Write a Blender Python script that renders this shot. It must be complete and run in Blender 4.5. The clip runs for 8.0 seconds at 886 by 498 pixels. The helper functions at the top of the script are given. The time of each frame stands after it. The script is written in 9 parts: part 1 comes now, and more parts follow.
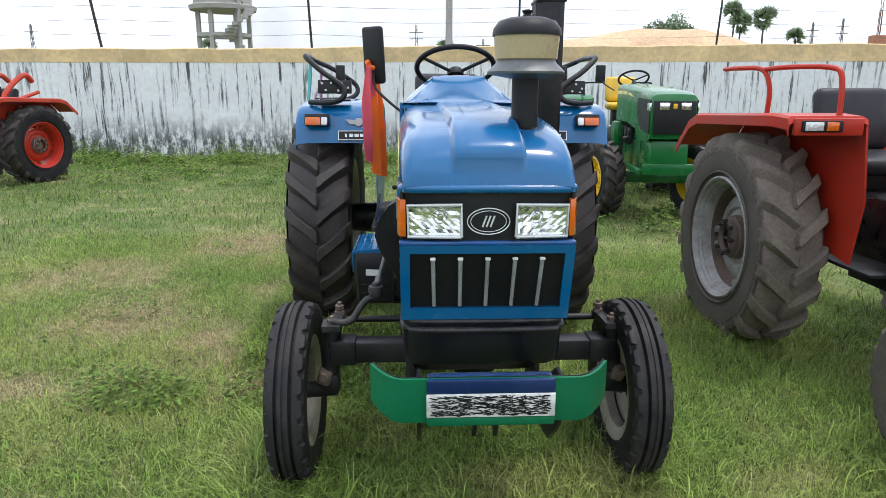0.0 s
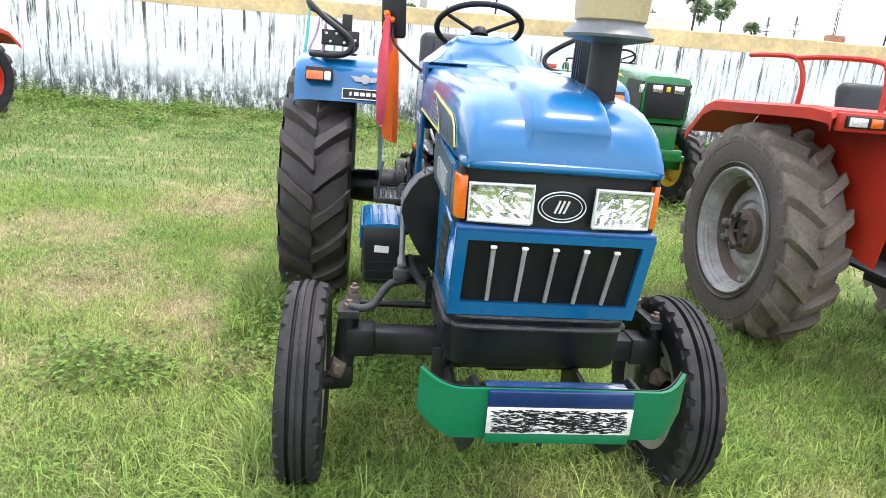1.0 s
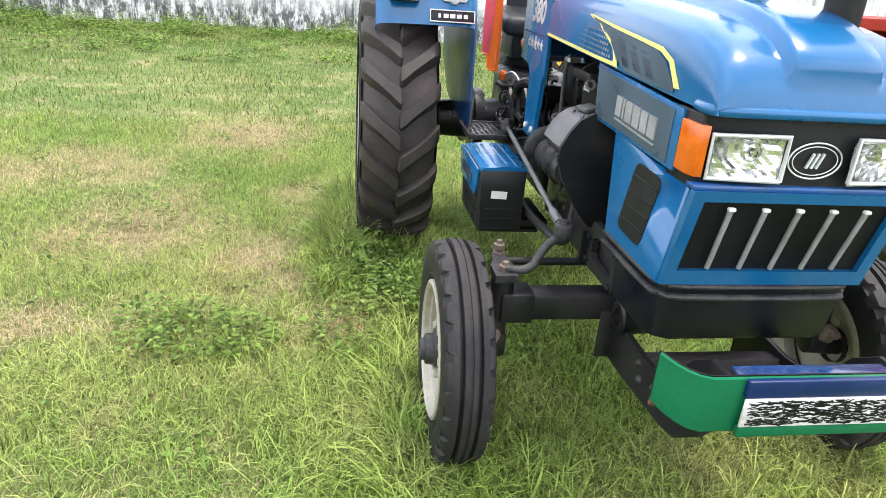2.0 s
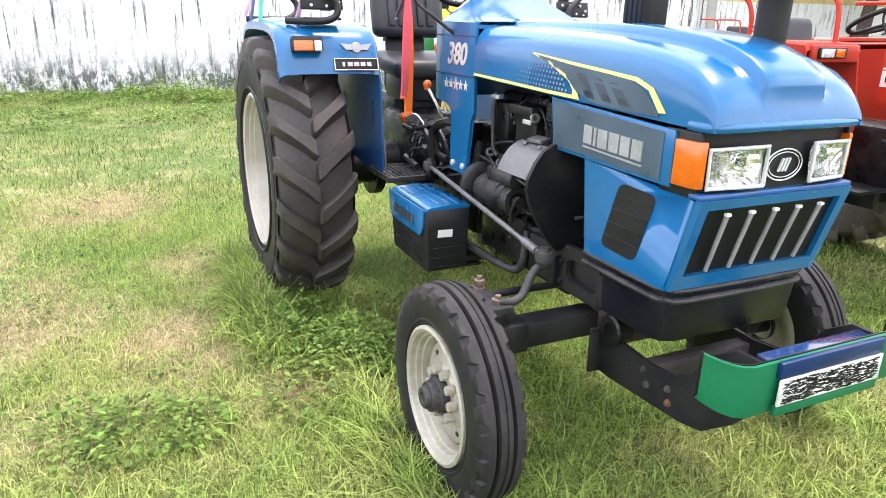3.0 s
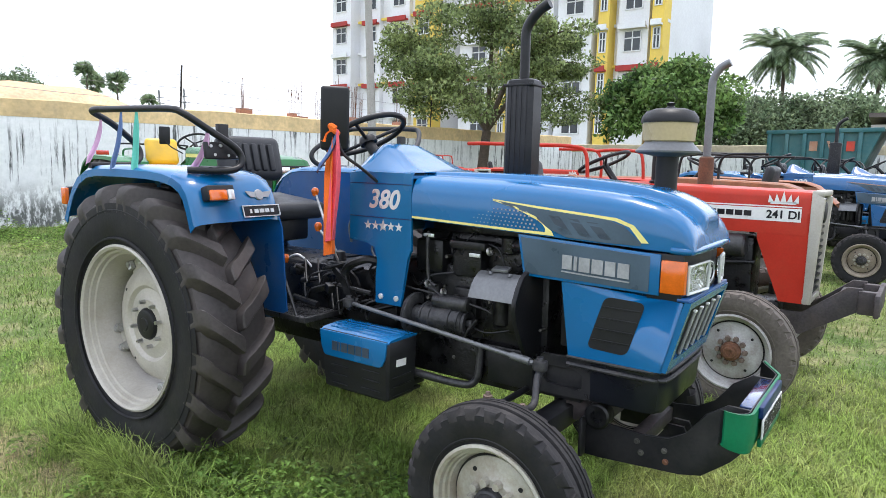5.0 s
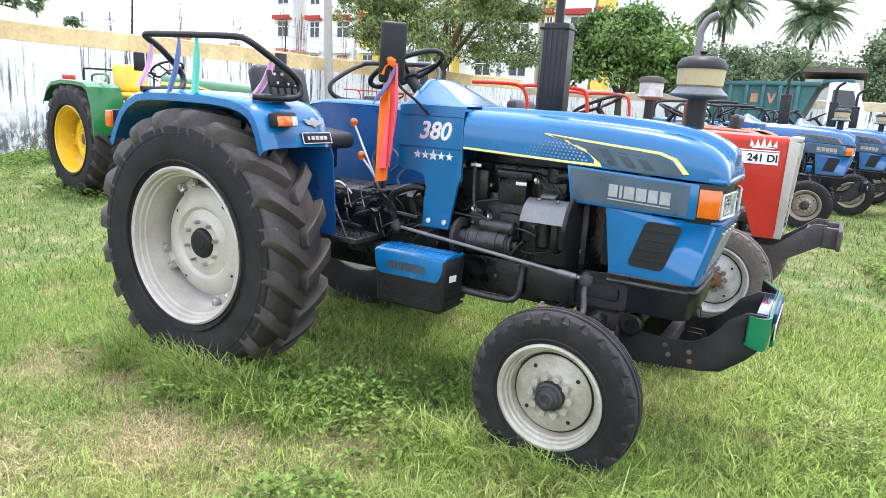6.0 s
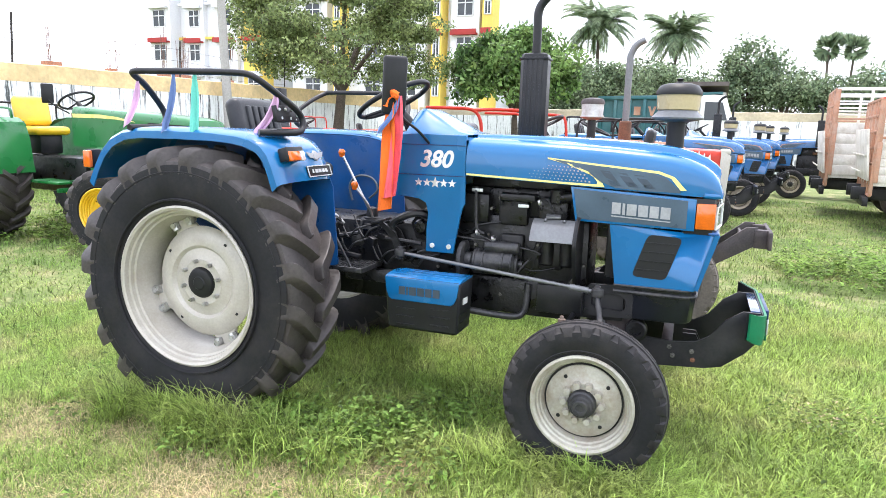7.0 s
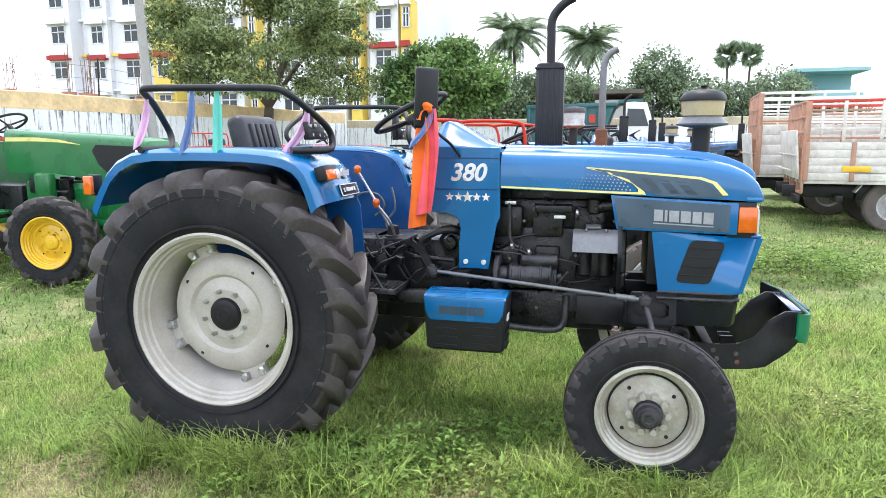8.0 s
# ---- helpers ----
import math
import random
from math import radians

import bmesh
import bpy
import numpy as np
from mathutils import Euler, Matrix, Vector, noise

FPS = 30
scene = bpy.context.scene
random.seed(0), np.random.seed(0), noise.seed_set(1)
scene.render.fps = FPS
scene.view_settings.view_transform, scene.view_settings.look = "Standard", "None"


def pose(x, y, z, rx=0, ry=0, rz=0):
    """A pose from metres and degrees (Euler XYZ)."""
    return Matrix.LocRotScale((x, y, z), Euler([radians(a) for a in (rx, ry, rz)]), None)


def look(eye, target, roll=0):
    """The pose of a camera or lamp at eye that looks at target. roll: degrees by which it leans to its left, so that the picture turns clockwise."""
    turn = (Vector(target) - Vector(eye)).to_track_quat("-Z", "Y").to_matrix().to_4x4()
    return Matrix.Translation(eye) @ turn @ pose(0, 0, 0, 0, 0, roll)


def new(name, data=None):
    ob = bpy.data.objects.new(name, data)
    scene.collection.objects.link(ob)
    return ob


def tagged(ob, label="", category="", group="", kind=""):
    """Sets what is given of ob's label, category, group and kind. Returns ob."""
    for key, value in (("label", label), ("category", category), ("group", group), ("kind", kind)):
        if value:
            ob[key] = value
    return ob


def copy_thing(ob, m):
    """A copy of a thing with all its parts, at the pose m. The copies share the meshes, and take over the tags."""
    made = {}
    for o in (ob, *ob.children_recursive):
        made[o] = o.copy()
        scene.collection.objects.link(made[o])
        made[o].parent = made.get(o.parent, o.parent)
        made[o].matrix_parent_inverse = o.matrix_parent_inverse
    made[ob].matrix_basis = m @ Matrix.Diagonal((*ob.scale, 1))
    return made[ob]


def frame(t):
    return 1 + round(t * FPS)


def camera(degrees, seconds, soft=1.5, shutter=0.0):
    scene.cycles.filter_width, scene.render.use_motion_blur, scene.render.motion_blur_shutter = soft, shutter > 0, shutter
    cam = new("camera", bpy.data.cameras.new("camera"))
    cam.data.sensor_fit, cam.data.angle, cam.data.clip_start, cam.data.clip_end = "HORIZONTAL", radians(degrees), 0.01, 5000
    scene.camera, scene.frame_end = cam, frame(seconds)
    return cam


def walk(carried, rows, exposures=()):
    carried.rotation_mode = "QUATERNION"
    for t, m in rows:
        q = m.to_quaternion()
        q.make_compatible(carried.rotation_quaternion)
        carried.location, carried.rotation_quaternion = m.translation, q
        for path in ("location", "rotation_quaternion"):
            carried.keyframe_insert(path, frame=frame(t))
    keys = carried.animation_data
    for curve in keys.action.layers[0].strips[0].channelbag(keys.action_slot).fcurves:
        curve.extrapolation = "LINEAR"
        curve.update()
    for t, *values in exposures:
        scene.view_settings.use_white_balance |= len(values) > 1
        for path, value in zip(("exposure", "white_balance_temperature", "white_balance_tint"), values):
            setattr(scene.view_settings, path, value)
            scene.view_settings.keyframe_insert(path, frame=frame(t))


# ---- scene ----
cam = camera(67.6, 8.0, soft=0.85)
PATH = [
    (0, (-0.165, -2.425, 1.474), (-0.137, -0.479, 1.012), 0.2),
    (0.5, (-0.276, -2.279, 1.44), (-0.134, -0.386, 0.81), 3.8),
    (1, (-0.462, -2.12, 1.436), (-0.274, -0.206, 0.889), 4.9),
    (1.5, (-0.659, -1.946, 1.38), (-0.567, -0.062, 0.715), 5.6),
    (1.7, (-0.792, -1.828, 1.403), (-0.652, 0.006, 0.619), 5.4),
    (2.8, (-1.352, -1.734, 1.437), (-0.733, 0.042, 0.756), 1.6),
    (3, (-1.436, -1.658, 1.41), (-0.694, 0.085, 0.769), 1.3),
    (3.5, (-1.705, -1.423, 1.403), (-0.722, 0.216, 0.812), -0.8),
    (4, (-2.024, -1.398, 1.449), (-0.714, 0.045, 0.999), -0.4),
    (4.2, (-2.149, -1.375, 1.465), (-0.799, 0.045, 1.066), 0.8),
    (5.3, (-2.682, -1.065, 1.476), (-1.051, 0.063, 1.214), 0.4),
    (5.5, (-2.825, -1.045, 1.45), (-1.199, 0.061, 1.086), 0.8),
    (6, (-3.041, -0.894, 1.432), (-1.374, 0.125, 1.004), 3.4),
    (6.5, (-3.178, -0.639, 1.438), (-1.408, 0.18, 0.997), 1.7),
    (7, (-3.384, -0.449, 1.458), (-1.562, 0.295, 1.097), 1.6),
    (7.5, (-3.488, -0.226, 1.484), (-1.607, 0.378, 1.17), 3.7),
    (7.7, (-3.483, -0.125, 1.464), (-1.583, 0.444, 1.209), 2.6),
    (7.8, (-3.478, -0.063, 1.46), (-1.6, 0.541, 1.132), 0.8),
    (8, (-3.46, 0.11, 1.455), (-1.557, 0.636, 1.132), -0.1),
]
# seconds, stops, kelvin, tint: the clip's camera brightens and warms its picture where much dark paint fills it
EXPOSURES = [(0.0, 0.2, 6450, 10), (0.5, 0.85, 6600, 11), (1.0, 1.05, 6600, 11), (1.7, 1.05, 6900, 12), (2.8, 1.32, 6900, 15), (3.5, 1.35, 6800, 16), (4.0, 1.24, 6600, 16), (4.2, 1.0, 6600, 13), (5.3, 0.57, 6400, 12), (5.5, 0.64, 6400, 12),
             (6.0, 1.13, 6400, 14), (6.5, 1.35, 6550, 15), (7.0, 1.27, 6550, 14), (7.5, 1.1, 6450, 14), (8.0, 1.03, 6350, 13)]
walk(cam, [(t, look(eye, target, roll)) for t, eye, target, roll in PATH], EXPOSURES)

# ---- sky, sun ----
world = bpy.data.worlds.new("world")
scene.world = world
world.use_nodes = True
wt = world.node_tree
wt.nodes.clear()
w_out = wt.nodes.new("ShaderNodeOutputWorld")
w_bg = wt.nodes.new("ShaderNodeBackground")
w_sky = wt.nodes.new("ShaderNodeTexSky")
w_sky.sky_type = "NISHITA"
w_sky.sun_disc = False
w_sky.sun_elevation = radians(75)
w_sky.sun_rotation = radians(76)
w_sky.air_density = 1.6
w_sky.dust_density = 4.0
w_mix = wt.nodes.new("ShaderNodeMix")
w_mix.data_type = "RGBA"
w_mix.inputs["Factor"].default_value = 0.72
w_mix.inputs["B"].default_value = (9.3, 9.9, 11.2, 1)
wt.links.new(w_sky.outputs[0], w_mix.inputs["A"])
# broken cloud: thicker and thinner cloud over the whole sky
w_co = wt.nodes.new("ShaderNodeTexCoord")
w_no = wt.nodes.new("ShaderNodeTexNoise")
w_no.inputs["Scale"].default_value = 2.2
w_no.inputs["Detail"].default_value = 5
w_no.inputs["Roughness"].default_value = 0.55
wt.links.new(w_co.outputs["Generated"], w_no.inputs["Vector"])
w_cl = wt.nodes.new("ShaderNodeMapRange")
w_cl.inputs["From Min"].default_value, w_cl.inputs["From Max"].default_value = 0.35, 0.65
w_cl.inputs["To Min"].default_value, w_cl.inputs["To Max"].default_value = 0.62, 1.38
wt.links.new(w_no.outputs["Fac"], w_cl.inputs["Value"])
w_sc = wt.nodes.new("ShaderNodeVectorMath")
w_sc.operation = "SCALE"
wt.links.new(w_mix.outputs["Result"], w_sc.inputs[0])
wt.links.new(w_cl.outputs[0], w_sc.inputs["Scale"])
wt.links.new(w_sc.outputs[0], w_bg.inputs["Color"])
w_bg.inputs["Strength"].default_value = 0.155
wt.links.new(w_bg.outputs[0], w_out.inputs["Surface"])

sun_data = bpy.data.lights.new("sun", "SUN")
sun_data.energy = 1.5
sun_data.angle = radians(9)
sun_data.color = (1.0, 0.97, 0.93)
sun = new("sun", sun_data)
sun.matrix_world = look((2.0, 0.6, 8.0), (0, 0, 0))

# ---- building tools ----
PI = math.pi


def make_mat(name, color, rough=0.5, metal=0.0, scale=6.0, vary=0.25, grain=60.0, grain_vary=0.12, bump=0.15,
             rough_vary=0.15, dirt=None, dirt_amount=0.35, dirt_scale=3.0, coat=0.0, rand=0.0, spec=0.5, island=0.0, bump_dist=0.004):
    """A painted, rubbed or grown surface: base colour that varies at two scales, with patches of dirt and a fine relief."""
    m = bpy.data.materials.new(name)
    m.use_nodes = True
    t = m.node_tree
    b = t.nodes["Principled BSDF"]
    L = t.links.new
    co = t.nodes.new("ShaderNodeTexCoord")
    n1 = t.nodes.new("ShaderNodeTexNoise")
    n1.inputs["Scale"].default_value = scale
    n1.inputs["Detail"].default_value = 5
    n2 = t.nodes.new("ShaderNodeTexNoise")
    n2.inputs["Scale"].default_value = grain
    n2.inputs["Detail"].default_value = 3
    L(co.outputs["Object"], n1.inputs["Vector"])
    L(co.outputs["Object"], n2.inputs["Vector"])
    r1 = t.nodes.new("ShaderNodeMapRange")
    r1.inputs["From Min"].default_value, r1.inputs["From Max"].default_value = 0.3, 0.7
    r1.inputs["To Min"].default_value, r1.inputs["To Max"].default_value = 1 - vary, 1 + vary
    r2 = t.nodes.new("ShaderNodeMapRange")
    r2.inputs["From Min"].default_value, r2.inputs["From Max"].default_value = 0.3, 0.7
    r2.inputs["To Min"].default_value, r2.inputs["To Max"].default_value = 1 - grain_vary, 1 + grain_vary
    L(n1.outputs["Fac"], r1.inputs["Value"])
    L(n2.outputs["Fac"], r2.inputs["Value"])
    mu = t.nodes.new("ShaderNodeMath")
    mu.operation = "MULTIPLY"
    L(r1.outputs[0], mu.inputs[0])
    L(r2.outputs[0], mu.inputs[1])
    last = mu
    if rand or island:
        oi = t.nodes.new("ShaderNodeNewGeometry" if island else "ShaderNodeObjectInfo")
        rr = t.nodes.new("ShaderNodeMapRange")
        a = island or rand
        rr.inputs["To Min"].default_value, rr.inputs["To Max"].default_value = 1 - a, 1 + a
        L(oi.outputs["Random Per Island" if island else "Random"], rr.inputs["Value"])
        m3 = t.nodes.new("ShaderNodeMath")
        m3.operation = "MULTIPLY"
        L(mu.outputs[0], m3.inputs[0])
        L(rr.outputs[0], m3.inputs[1])
        last = m3
    sc = t.nodes.new("ShaderNodeVectorMath")
    sc.operation = "SCALE"
    sc.inputs[0].default_value = color[:3]
    L(last.outputs[0], sc.inputs["Scale"])
    col = sc.outputs[0]
    if dirt:
        n3 = t.nodes.new("ShaderNodeTexNoise")
        n3.inputs["Scale"].default_value = dirt_scale
        n3.inputs["Detail"].default_value = 8
        n3.inputs["Roughness"].default_value = 0.7
        L(co.outputs["Object"], n3.inputs["Vector"])
        r3 = t.nodes.new("ShaderNodeMapRange")
        r3.inputs["From Min"].default_value, r3.inputs["From Max"].default_value = 0.45, 0.72
        r3.inputs["To Min"].default_value, r3.inputs["To Max"].default_value = 0, dirt_amount
        L(n3.outputs["Fac"], r3.inputs["Value"])
        mx = t.nodes.new("ShaderNodeMix")
        mx.data_type = "RGBA"
        L(r3.outputs[0], mx.inputs["Factor"])
        L(col, mx.inputs["A"])
        mx.inputs["B"].default_value = (*dirt[:3], 1)
        col = mx.outputs["Result"]
    L(col, b.inputs["Base Color"])
    r4 = t.nodes.new("ShaderNodeMapRange")
    r4.inputs["From Min"].default_value, r4.inputs["From Max"].default_value = 0.3, 0.7
    r4.inputs["To Min"].default_value = max(0.02, rough - rough_vary)
    r4.inputs["To Max"].default_value = min(1.0, rough + rough_vary)
    L(n1.outputs["Fac"], r4.inputs["Value"])
    L(r4.outputs[0], b.inputs["Roughness"])
    b.inputs["Metallic"].default_value = metal
    b.inputs["Specular IOR Level"].default_value = spec
    if coat:
        b.inputs["Coat Weight"].default_value = coat
        b.inputs["Coat Roughness"].default_value = 0.11
    if bump:
        bp = t.nodes.new("ShaderNodeBump")
        bp.inputs["Strength"].default_value = bump
        bp.inputs["Distance"].default_value = bump_dist
        L(n2.outputs["Fac"], bp.inputs["Height"])
        L(bp.outputs[0], b.inputs["Normal"])
    return m


def part(name, bm, material, parent=None, label="", smooth=40, origin=None):
    """One bmesh as one mesh object, under a thing or a part."""
    me = bpy.data.meshes.new(name)
    bmesh.ops.recalc_face_normals(bm, faces=bm.faces)
    bm.to_mesh(me)
    bm.free()
    if smooth:
        me.polygons.foreach_set("use_smooth", [True] * len(me.polygons))
        me.set_sharp_from_angle(angle=radians(smooth))
    for mm in (material if isinstance(material, (list, tuple)) else [material]):
        me.materials.append(mm)
    ob = new(name, me)
    if parent:
        ob.parent = parent
    if label:
        ob["label"] = label
    return ob


def parts(name, bm, material, parent=None, label="", smooth=40):
    """Each separate piece of the bmesh as a part of its own."""
    bm.verts.ensure_lookup_table()
    bm.verts.index_update()
    seen = set()
    for v0 in bm.verts:
        if v0.index in seen:
            continue
        stack, island = [v0], []
        seen.add(v0.index)
        while stack:
            v = stack.pop()
            island.append(v)
            for e in v.link_edges:
                o = e.other_vert(v)
                if o.index not in seen:
                    seen.add(o.index)
                    stack.append(o)
        b2 = bmesh.new()
        new_v = {v.index: b2.verts.new(v.co) for v in island}
        for f in {f for v in island for f in v.link_faces}:
            nf = b2.faces.new([new_v[v.index] for v in f.verts])
            nf.material_index = f.material_index
        part(name, b2, material, parent, label, smooth)
    bm.free()


def thing(name, label, category, group="", at=None, kind=""):
    ob = new(name)
    ob.empty_display_size = 0.2
    if at is not None:
        ob.matrix_world = at
    return tagged(ob, label, category, group, kind)


def box(bm, c, s, rot=(0, 0, 0), bevel=0.0, mat=0, seg=2):
    """A box of centre c and size s, turned by degrees, with rounded edges."""
    r = bmesh.ops.create_cube(bm, size=1.0, matrix=Matrix.LocRotScale(Vector(c), Euler([radians(a) for a in rot]), Vector(s)))
    vs = r["verts"]
    fs = {f for v in vs for f in v.link_faces}
    for f in fs:
        f.material_index = mat
    if bevel:
        es = {e for v in vs for e in v.link_edges}
        bmesh.ops.bevel(bm, geom=list(es), offset=bevel, segments=seg, profile=0.5, affect="EDGES")
    return vs


def axis_frame(p0, p1):
    d = (Vector(p1) - Vector(p0))
    q = d.to_track_quat("Z", "Y")
    return Matrix.Translation(p0) @ q.to_matrix().to_4x4(), d.length


def lathe(bm, profile, m=None, seg=32, mat=0, closed=False):
    """Turns a profile of (radius, height) about the z axis of m."""
    m = m or Matrix()
    rings = []
    for r, h in profile:
        if r < 1e-6:
            rings.append([bm.verts.new(m @ Vector((0, 0, h)))])
        else:
            rings.append([bm.verts.new(m @ Vector((r * math.cos(2 * PI * i / seg), r * math.sin(2 * PI * i / seg), h))) for i in range(seg)])
    pairs = list(zip(rings, rings[1:]))
    if closed:
        pairs.append((rings[-1], rings[0]))
    for a, b in pairs:
        for i in range(seg):
            j = (i + 1) % seg
            if len(a) == 1 and len(b) == 1:
                continue
            if len(a) == 1:
                f = bm.faces.new((a[0], b[i], b[j]))
            elif len(b) == 1:
                f = bm.faces.new((a[i], a[j], b[0]))
            else:
                f = bm.faces.new((a[i], a[j], b[j], b[i]))
            f.material_index = mat
    return rings


def rod(bm, p0, p1, r, r1=None, seg=16, mat=0, bev=0.0):
    m, d = axis_frame(p0, p1)
    r1 = r if r1 is None else r1
    pr = [(0, 0), (r - bev, 0), (r, bev), (r1, d - bev), (r1 - bev, d), (0, d)] if bev else [(0, 0), (r, 0), (r1, d), (0, d)]
    lathe(bm, pr, m, seg, mat)


def curve_points(pts, n=6):
    """A smooth line through the points."""
    P = [Vector(p) for p in pts]
    if len(P) < 3:
        return P
    out = []
    for i in range(len(P) - 1):
        p0, p1, p2, p3 = P[max(0, i - 1)], P[i], P[i + 1], P[min(len(P) - 1, i + 2)]
        for k in range(n):
            t = k / n
            out.append(0.5 * ((2 * p1) + (p2 - p0) * t + (2 * p0 - 5 * p1 + 4 * p2 - p3) * t * t + (3 * p1 - p0 - 3 * p2 + p3) * t ** 3))
    out.append(P[-1])
    return out


def tube(bm, pts, r, seg=10, smooth=6, mat=0, r1=None):
    """A round bar bent along the points."""
    P = curve_points(pts, smooth) if smooth else [Vector(p) for p in pts]
    rings = []
    up = Vector((0, 0, 1))
    last = None
    for i, p in enumerate(P):
        d = (P[min(i + 1, len(P) - 1)] - P[max(i - 1, 0)]).normalized()
        if last is None:
            a = d.cross(up)
            if a.length < 0.05:
                a = d.cross(Vector((0, 1, 0)))
        else:
            a = last - d * last.dot(d)
        a.normalize()
        last = a
        b = d.cross(a)
        rr = r if r1 is None else r + (r1 - r) * i / (len(P) - 1)
        rings.append([bm.verts.new(p + (a * math.cos(2 * PI * k / seg) + b * math.sin(2 * PI * k / seg)) * rr) for k in range(seg)])
    for a, b in zip(rings, rings[1:]):
        for k in range(seg):
            j = (k + 1) % seg
            bm.faces.new((a[k], a[j], b[j], b[k])).material_index = mat
    bm.faces.new(rings[0]).material_index = mat
    bm.faces.new(rings[-1]).material_index = mat


def prism(bm, outline, a0, a1, axis="x", mat=0, bevel=0.0):
    """A plate: an outline in the plane across the axis, from a0 to a1 along it."""
    def at(u, v, a):
        return {"x": (a, u, v), "y": (u, a, v), "z": (u, v, a)}[axis]
    lo = [bm.verts.new(at(u, v, a0)) for u, v in outline]
    hi = [bm.verts.new(at(u, v, a1)) for u, v in outline]
    n = len(outline)
    fs = [bm.faces.new(lo), bm.faces.new(list(reversed(hi)))]
    for i in range(n):
        fs.append(bm.faces.new((lo[i], hi[i], hi[(i + 1) % n], lo[(i + 1) % n])))
    for f in fs:
        f.material_index = mat
    if bevel:
        es = {e for f in fs[:2] for e in f.edges}
        bmesh.ops.bevel(bm, geom=list(es), offset=bevel, segments=2, profile=0.5, affect="EDGES")
    return fs


def loft(bm, sections, mat=0, caps=True, ring=True):
    rows = [[bm.verts.new(p) for p in s] for s in sections]
    n = len(rows[0])
    for a, b in zip(rows, rows[1:]):
        for i in range(n if ring else n - 1):
            j = (i + 1) % n
            bm.faces.new((a[i], a[j], b[j], b[i])).material_index = mat
    if caps and ring:
        bm.faces.new(rows[0]).material_index = mat
        bm.faces.new(rows[-1]).material_index = mat
    return rows


def sheet(bm, rows, thick, mat=0):
    """A bent plate through the rows of points, with a thickness."""
    g = [[Vector(p) for p in r] for r in rows]
    nr, nc = len(g), len(g[0])
    nor = [[None] * nc for _ in range(nr)]
    for i in range(nr):
        for j in range(nc):
            du = g[min(i + 1, nr - 1)][j] - g[max(i - 1, 0)][j]
            dv = g[i][min(j + 1, nc - 1)] - g[i][max(j - 1, 0)]
            n = du.cross(dv)
            nor[i][j] = n.normalized() if n.length > 1e-9 else Vector((0, 0, 1))
    A = [[bm.verts.new(g[i][j]) for j in range(nc)] for i in range(nr)]
    B = [[bm.verts.new(g[i][j] - nor[i][j] * thick) for j in range(nc)] for i in range(nr)]
    for i in range(nr - 1):
        for j in range(nc - 1):
            bm.faces.new((A[i][j], A[i][j + 1], A[i + 1][j + 1], A[i + 1][j])).material_index = mat
            bm.faces.new((B[i][j], B[i + 1][j], B[i + 1][j + 1], B[i][j + 1])).material_index = mat
    for i in range(nr - 1):
        for j in (0, nc - 1):
            bm.faces.new((A[i][j], A[i + 1][j], B[i + 1][j], B[i][j])).material_index = mat
    for j in range(nc - 1):
        for i in (0, nr - 1):
            bm.faces.new((A[i][j], A[i][j + 1], B[i][j + 1], B[i][j])).material_index = mat


def lettering(text, size, depth, m, material, parent, name="lettering", shear=0.0, align="CENTER", bold=0.0):
    """Raised letters of the built-in font, turned into a mesh, at the pose m."""
    cu = bpy.data.curves.new(name, "FONT")
    cu.body, cu.size, cu.extrude, cu.shear, cu.align_x, cu.align_y, cu.offset = text, size, depth, shear, align, "CENTER", bold
    tmp = bpy.data.objects.new("tmp_letters", cu)
    scene.collection.objects.link(tmp)
    me = bpy.data.meshes.new_from_object(tmp.evaluated_get(bpy.context.evaluated_depsgraph_get()))
    bpy.data.objects.remove(tmp)
    me.transform(m)
    me.name = name
    me.materials.clear()
    me.materials.append(material)
    ob = new(name, me)
    ob.parent = parent
    return ob

# ---- materials ----
M_BLUE = make_mat("blue_enamel", (0.001, 0.106, 0.272), 0.25, 0, 3, 0.10, 200, 0.03, 0.02, 0.07, dirt=(0.02, 0.095, 0.245), dirt_amount=0.15, dirt_scale=5, coat=0.6, spec=0.25)
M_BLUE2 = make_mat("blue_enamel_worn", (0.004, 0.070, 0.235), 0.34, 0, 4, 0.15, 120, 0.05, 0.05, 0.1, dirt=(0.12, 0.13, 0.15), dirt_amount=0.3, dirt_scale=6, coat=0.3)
M_DECAL = make_mat("grey_decal", (0.055, 0.085, 0.115), 0.35, 0, 5, 0.25, 100, 0.04, 0.02, spec=0.3)
M_DECAL_DK = make_mat("dark_decal", (0.03, 0.045, 0.065), 0.4, 0, 5, 0.2, 100, 0.04, 0.02)
M_YELLOW = make_mat("yellow_stripe", (0.72, 0.65, 0.21), 0.35, 0, 5, 0.08, 100, 0.04, 0.0)
M_SILVER = make_mat("silver_letter", (0.62, 0.64, 0.64), 0.32, 0.35, 8, 0.12, 120, 0.05, 0.02)
M_CHROME = make_mat("chrome", (0.78, 0.79, 0.8), 0.16, 1.0, 10, 0.12, 90, 0.05, 0.03, 0.08)
M_REFLECT = make_mat("lamp_reflector", (0.93, 0.94, 0.92), 0.22, 1.0, 30, 0.08, 160, 0.05, 0.12, 0.05, bump_dist=0.002)
M_BLACK = make_mat("black_paint", (0.0105, 0.011, 0.013), 0.42, 0, 6, 0.3, 90, 0.15, 0.1, 0.12, dirt=(0.06, 0.053, 0.045), dirt_amount=0.28, dirt_scale=6, spec=0.3)
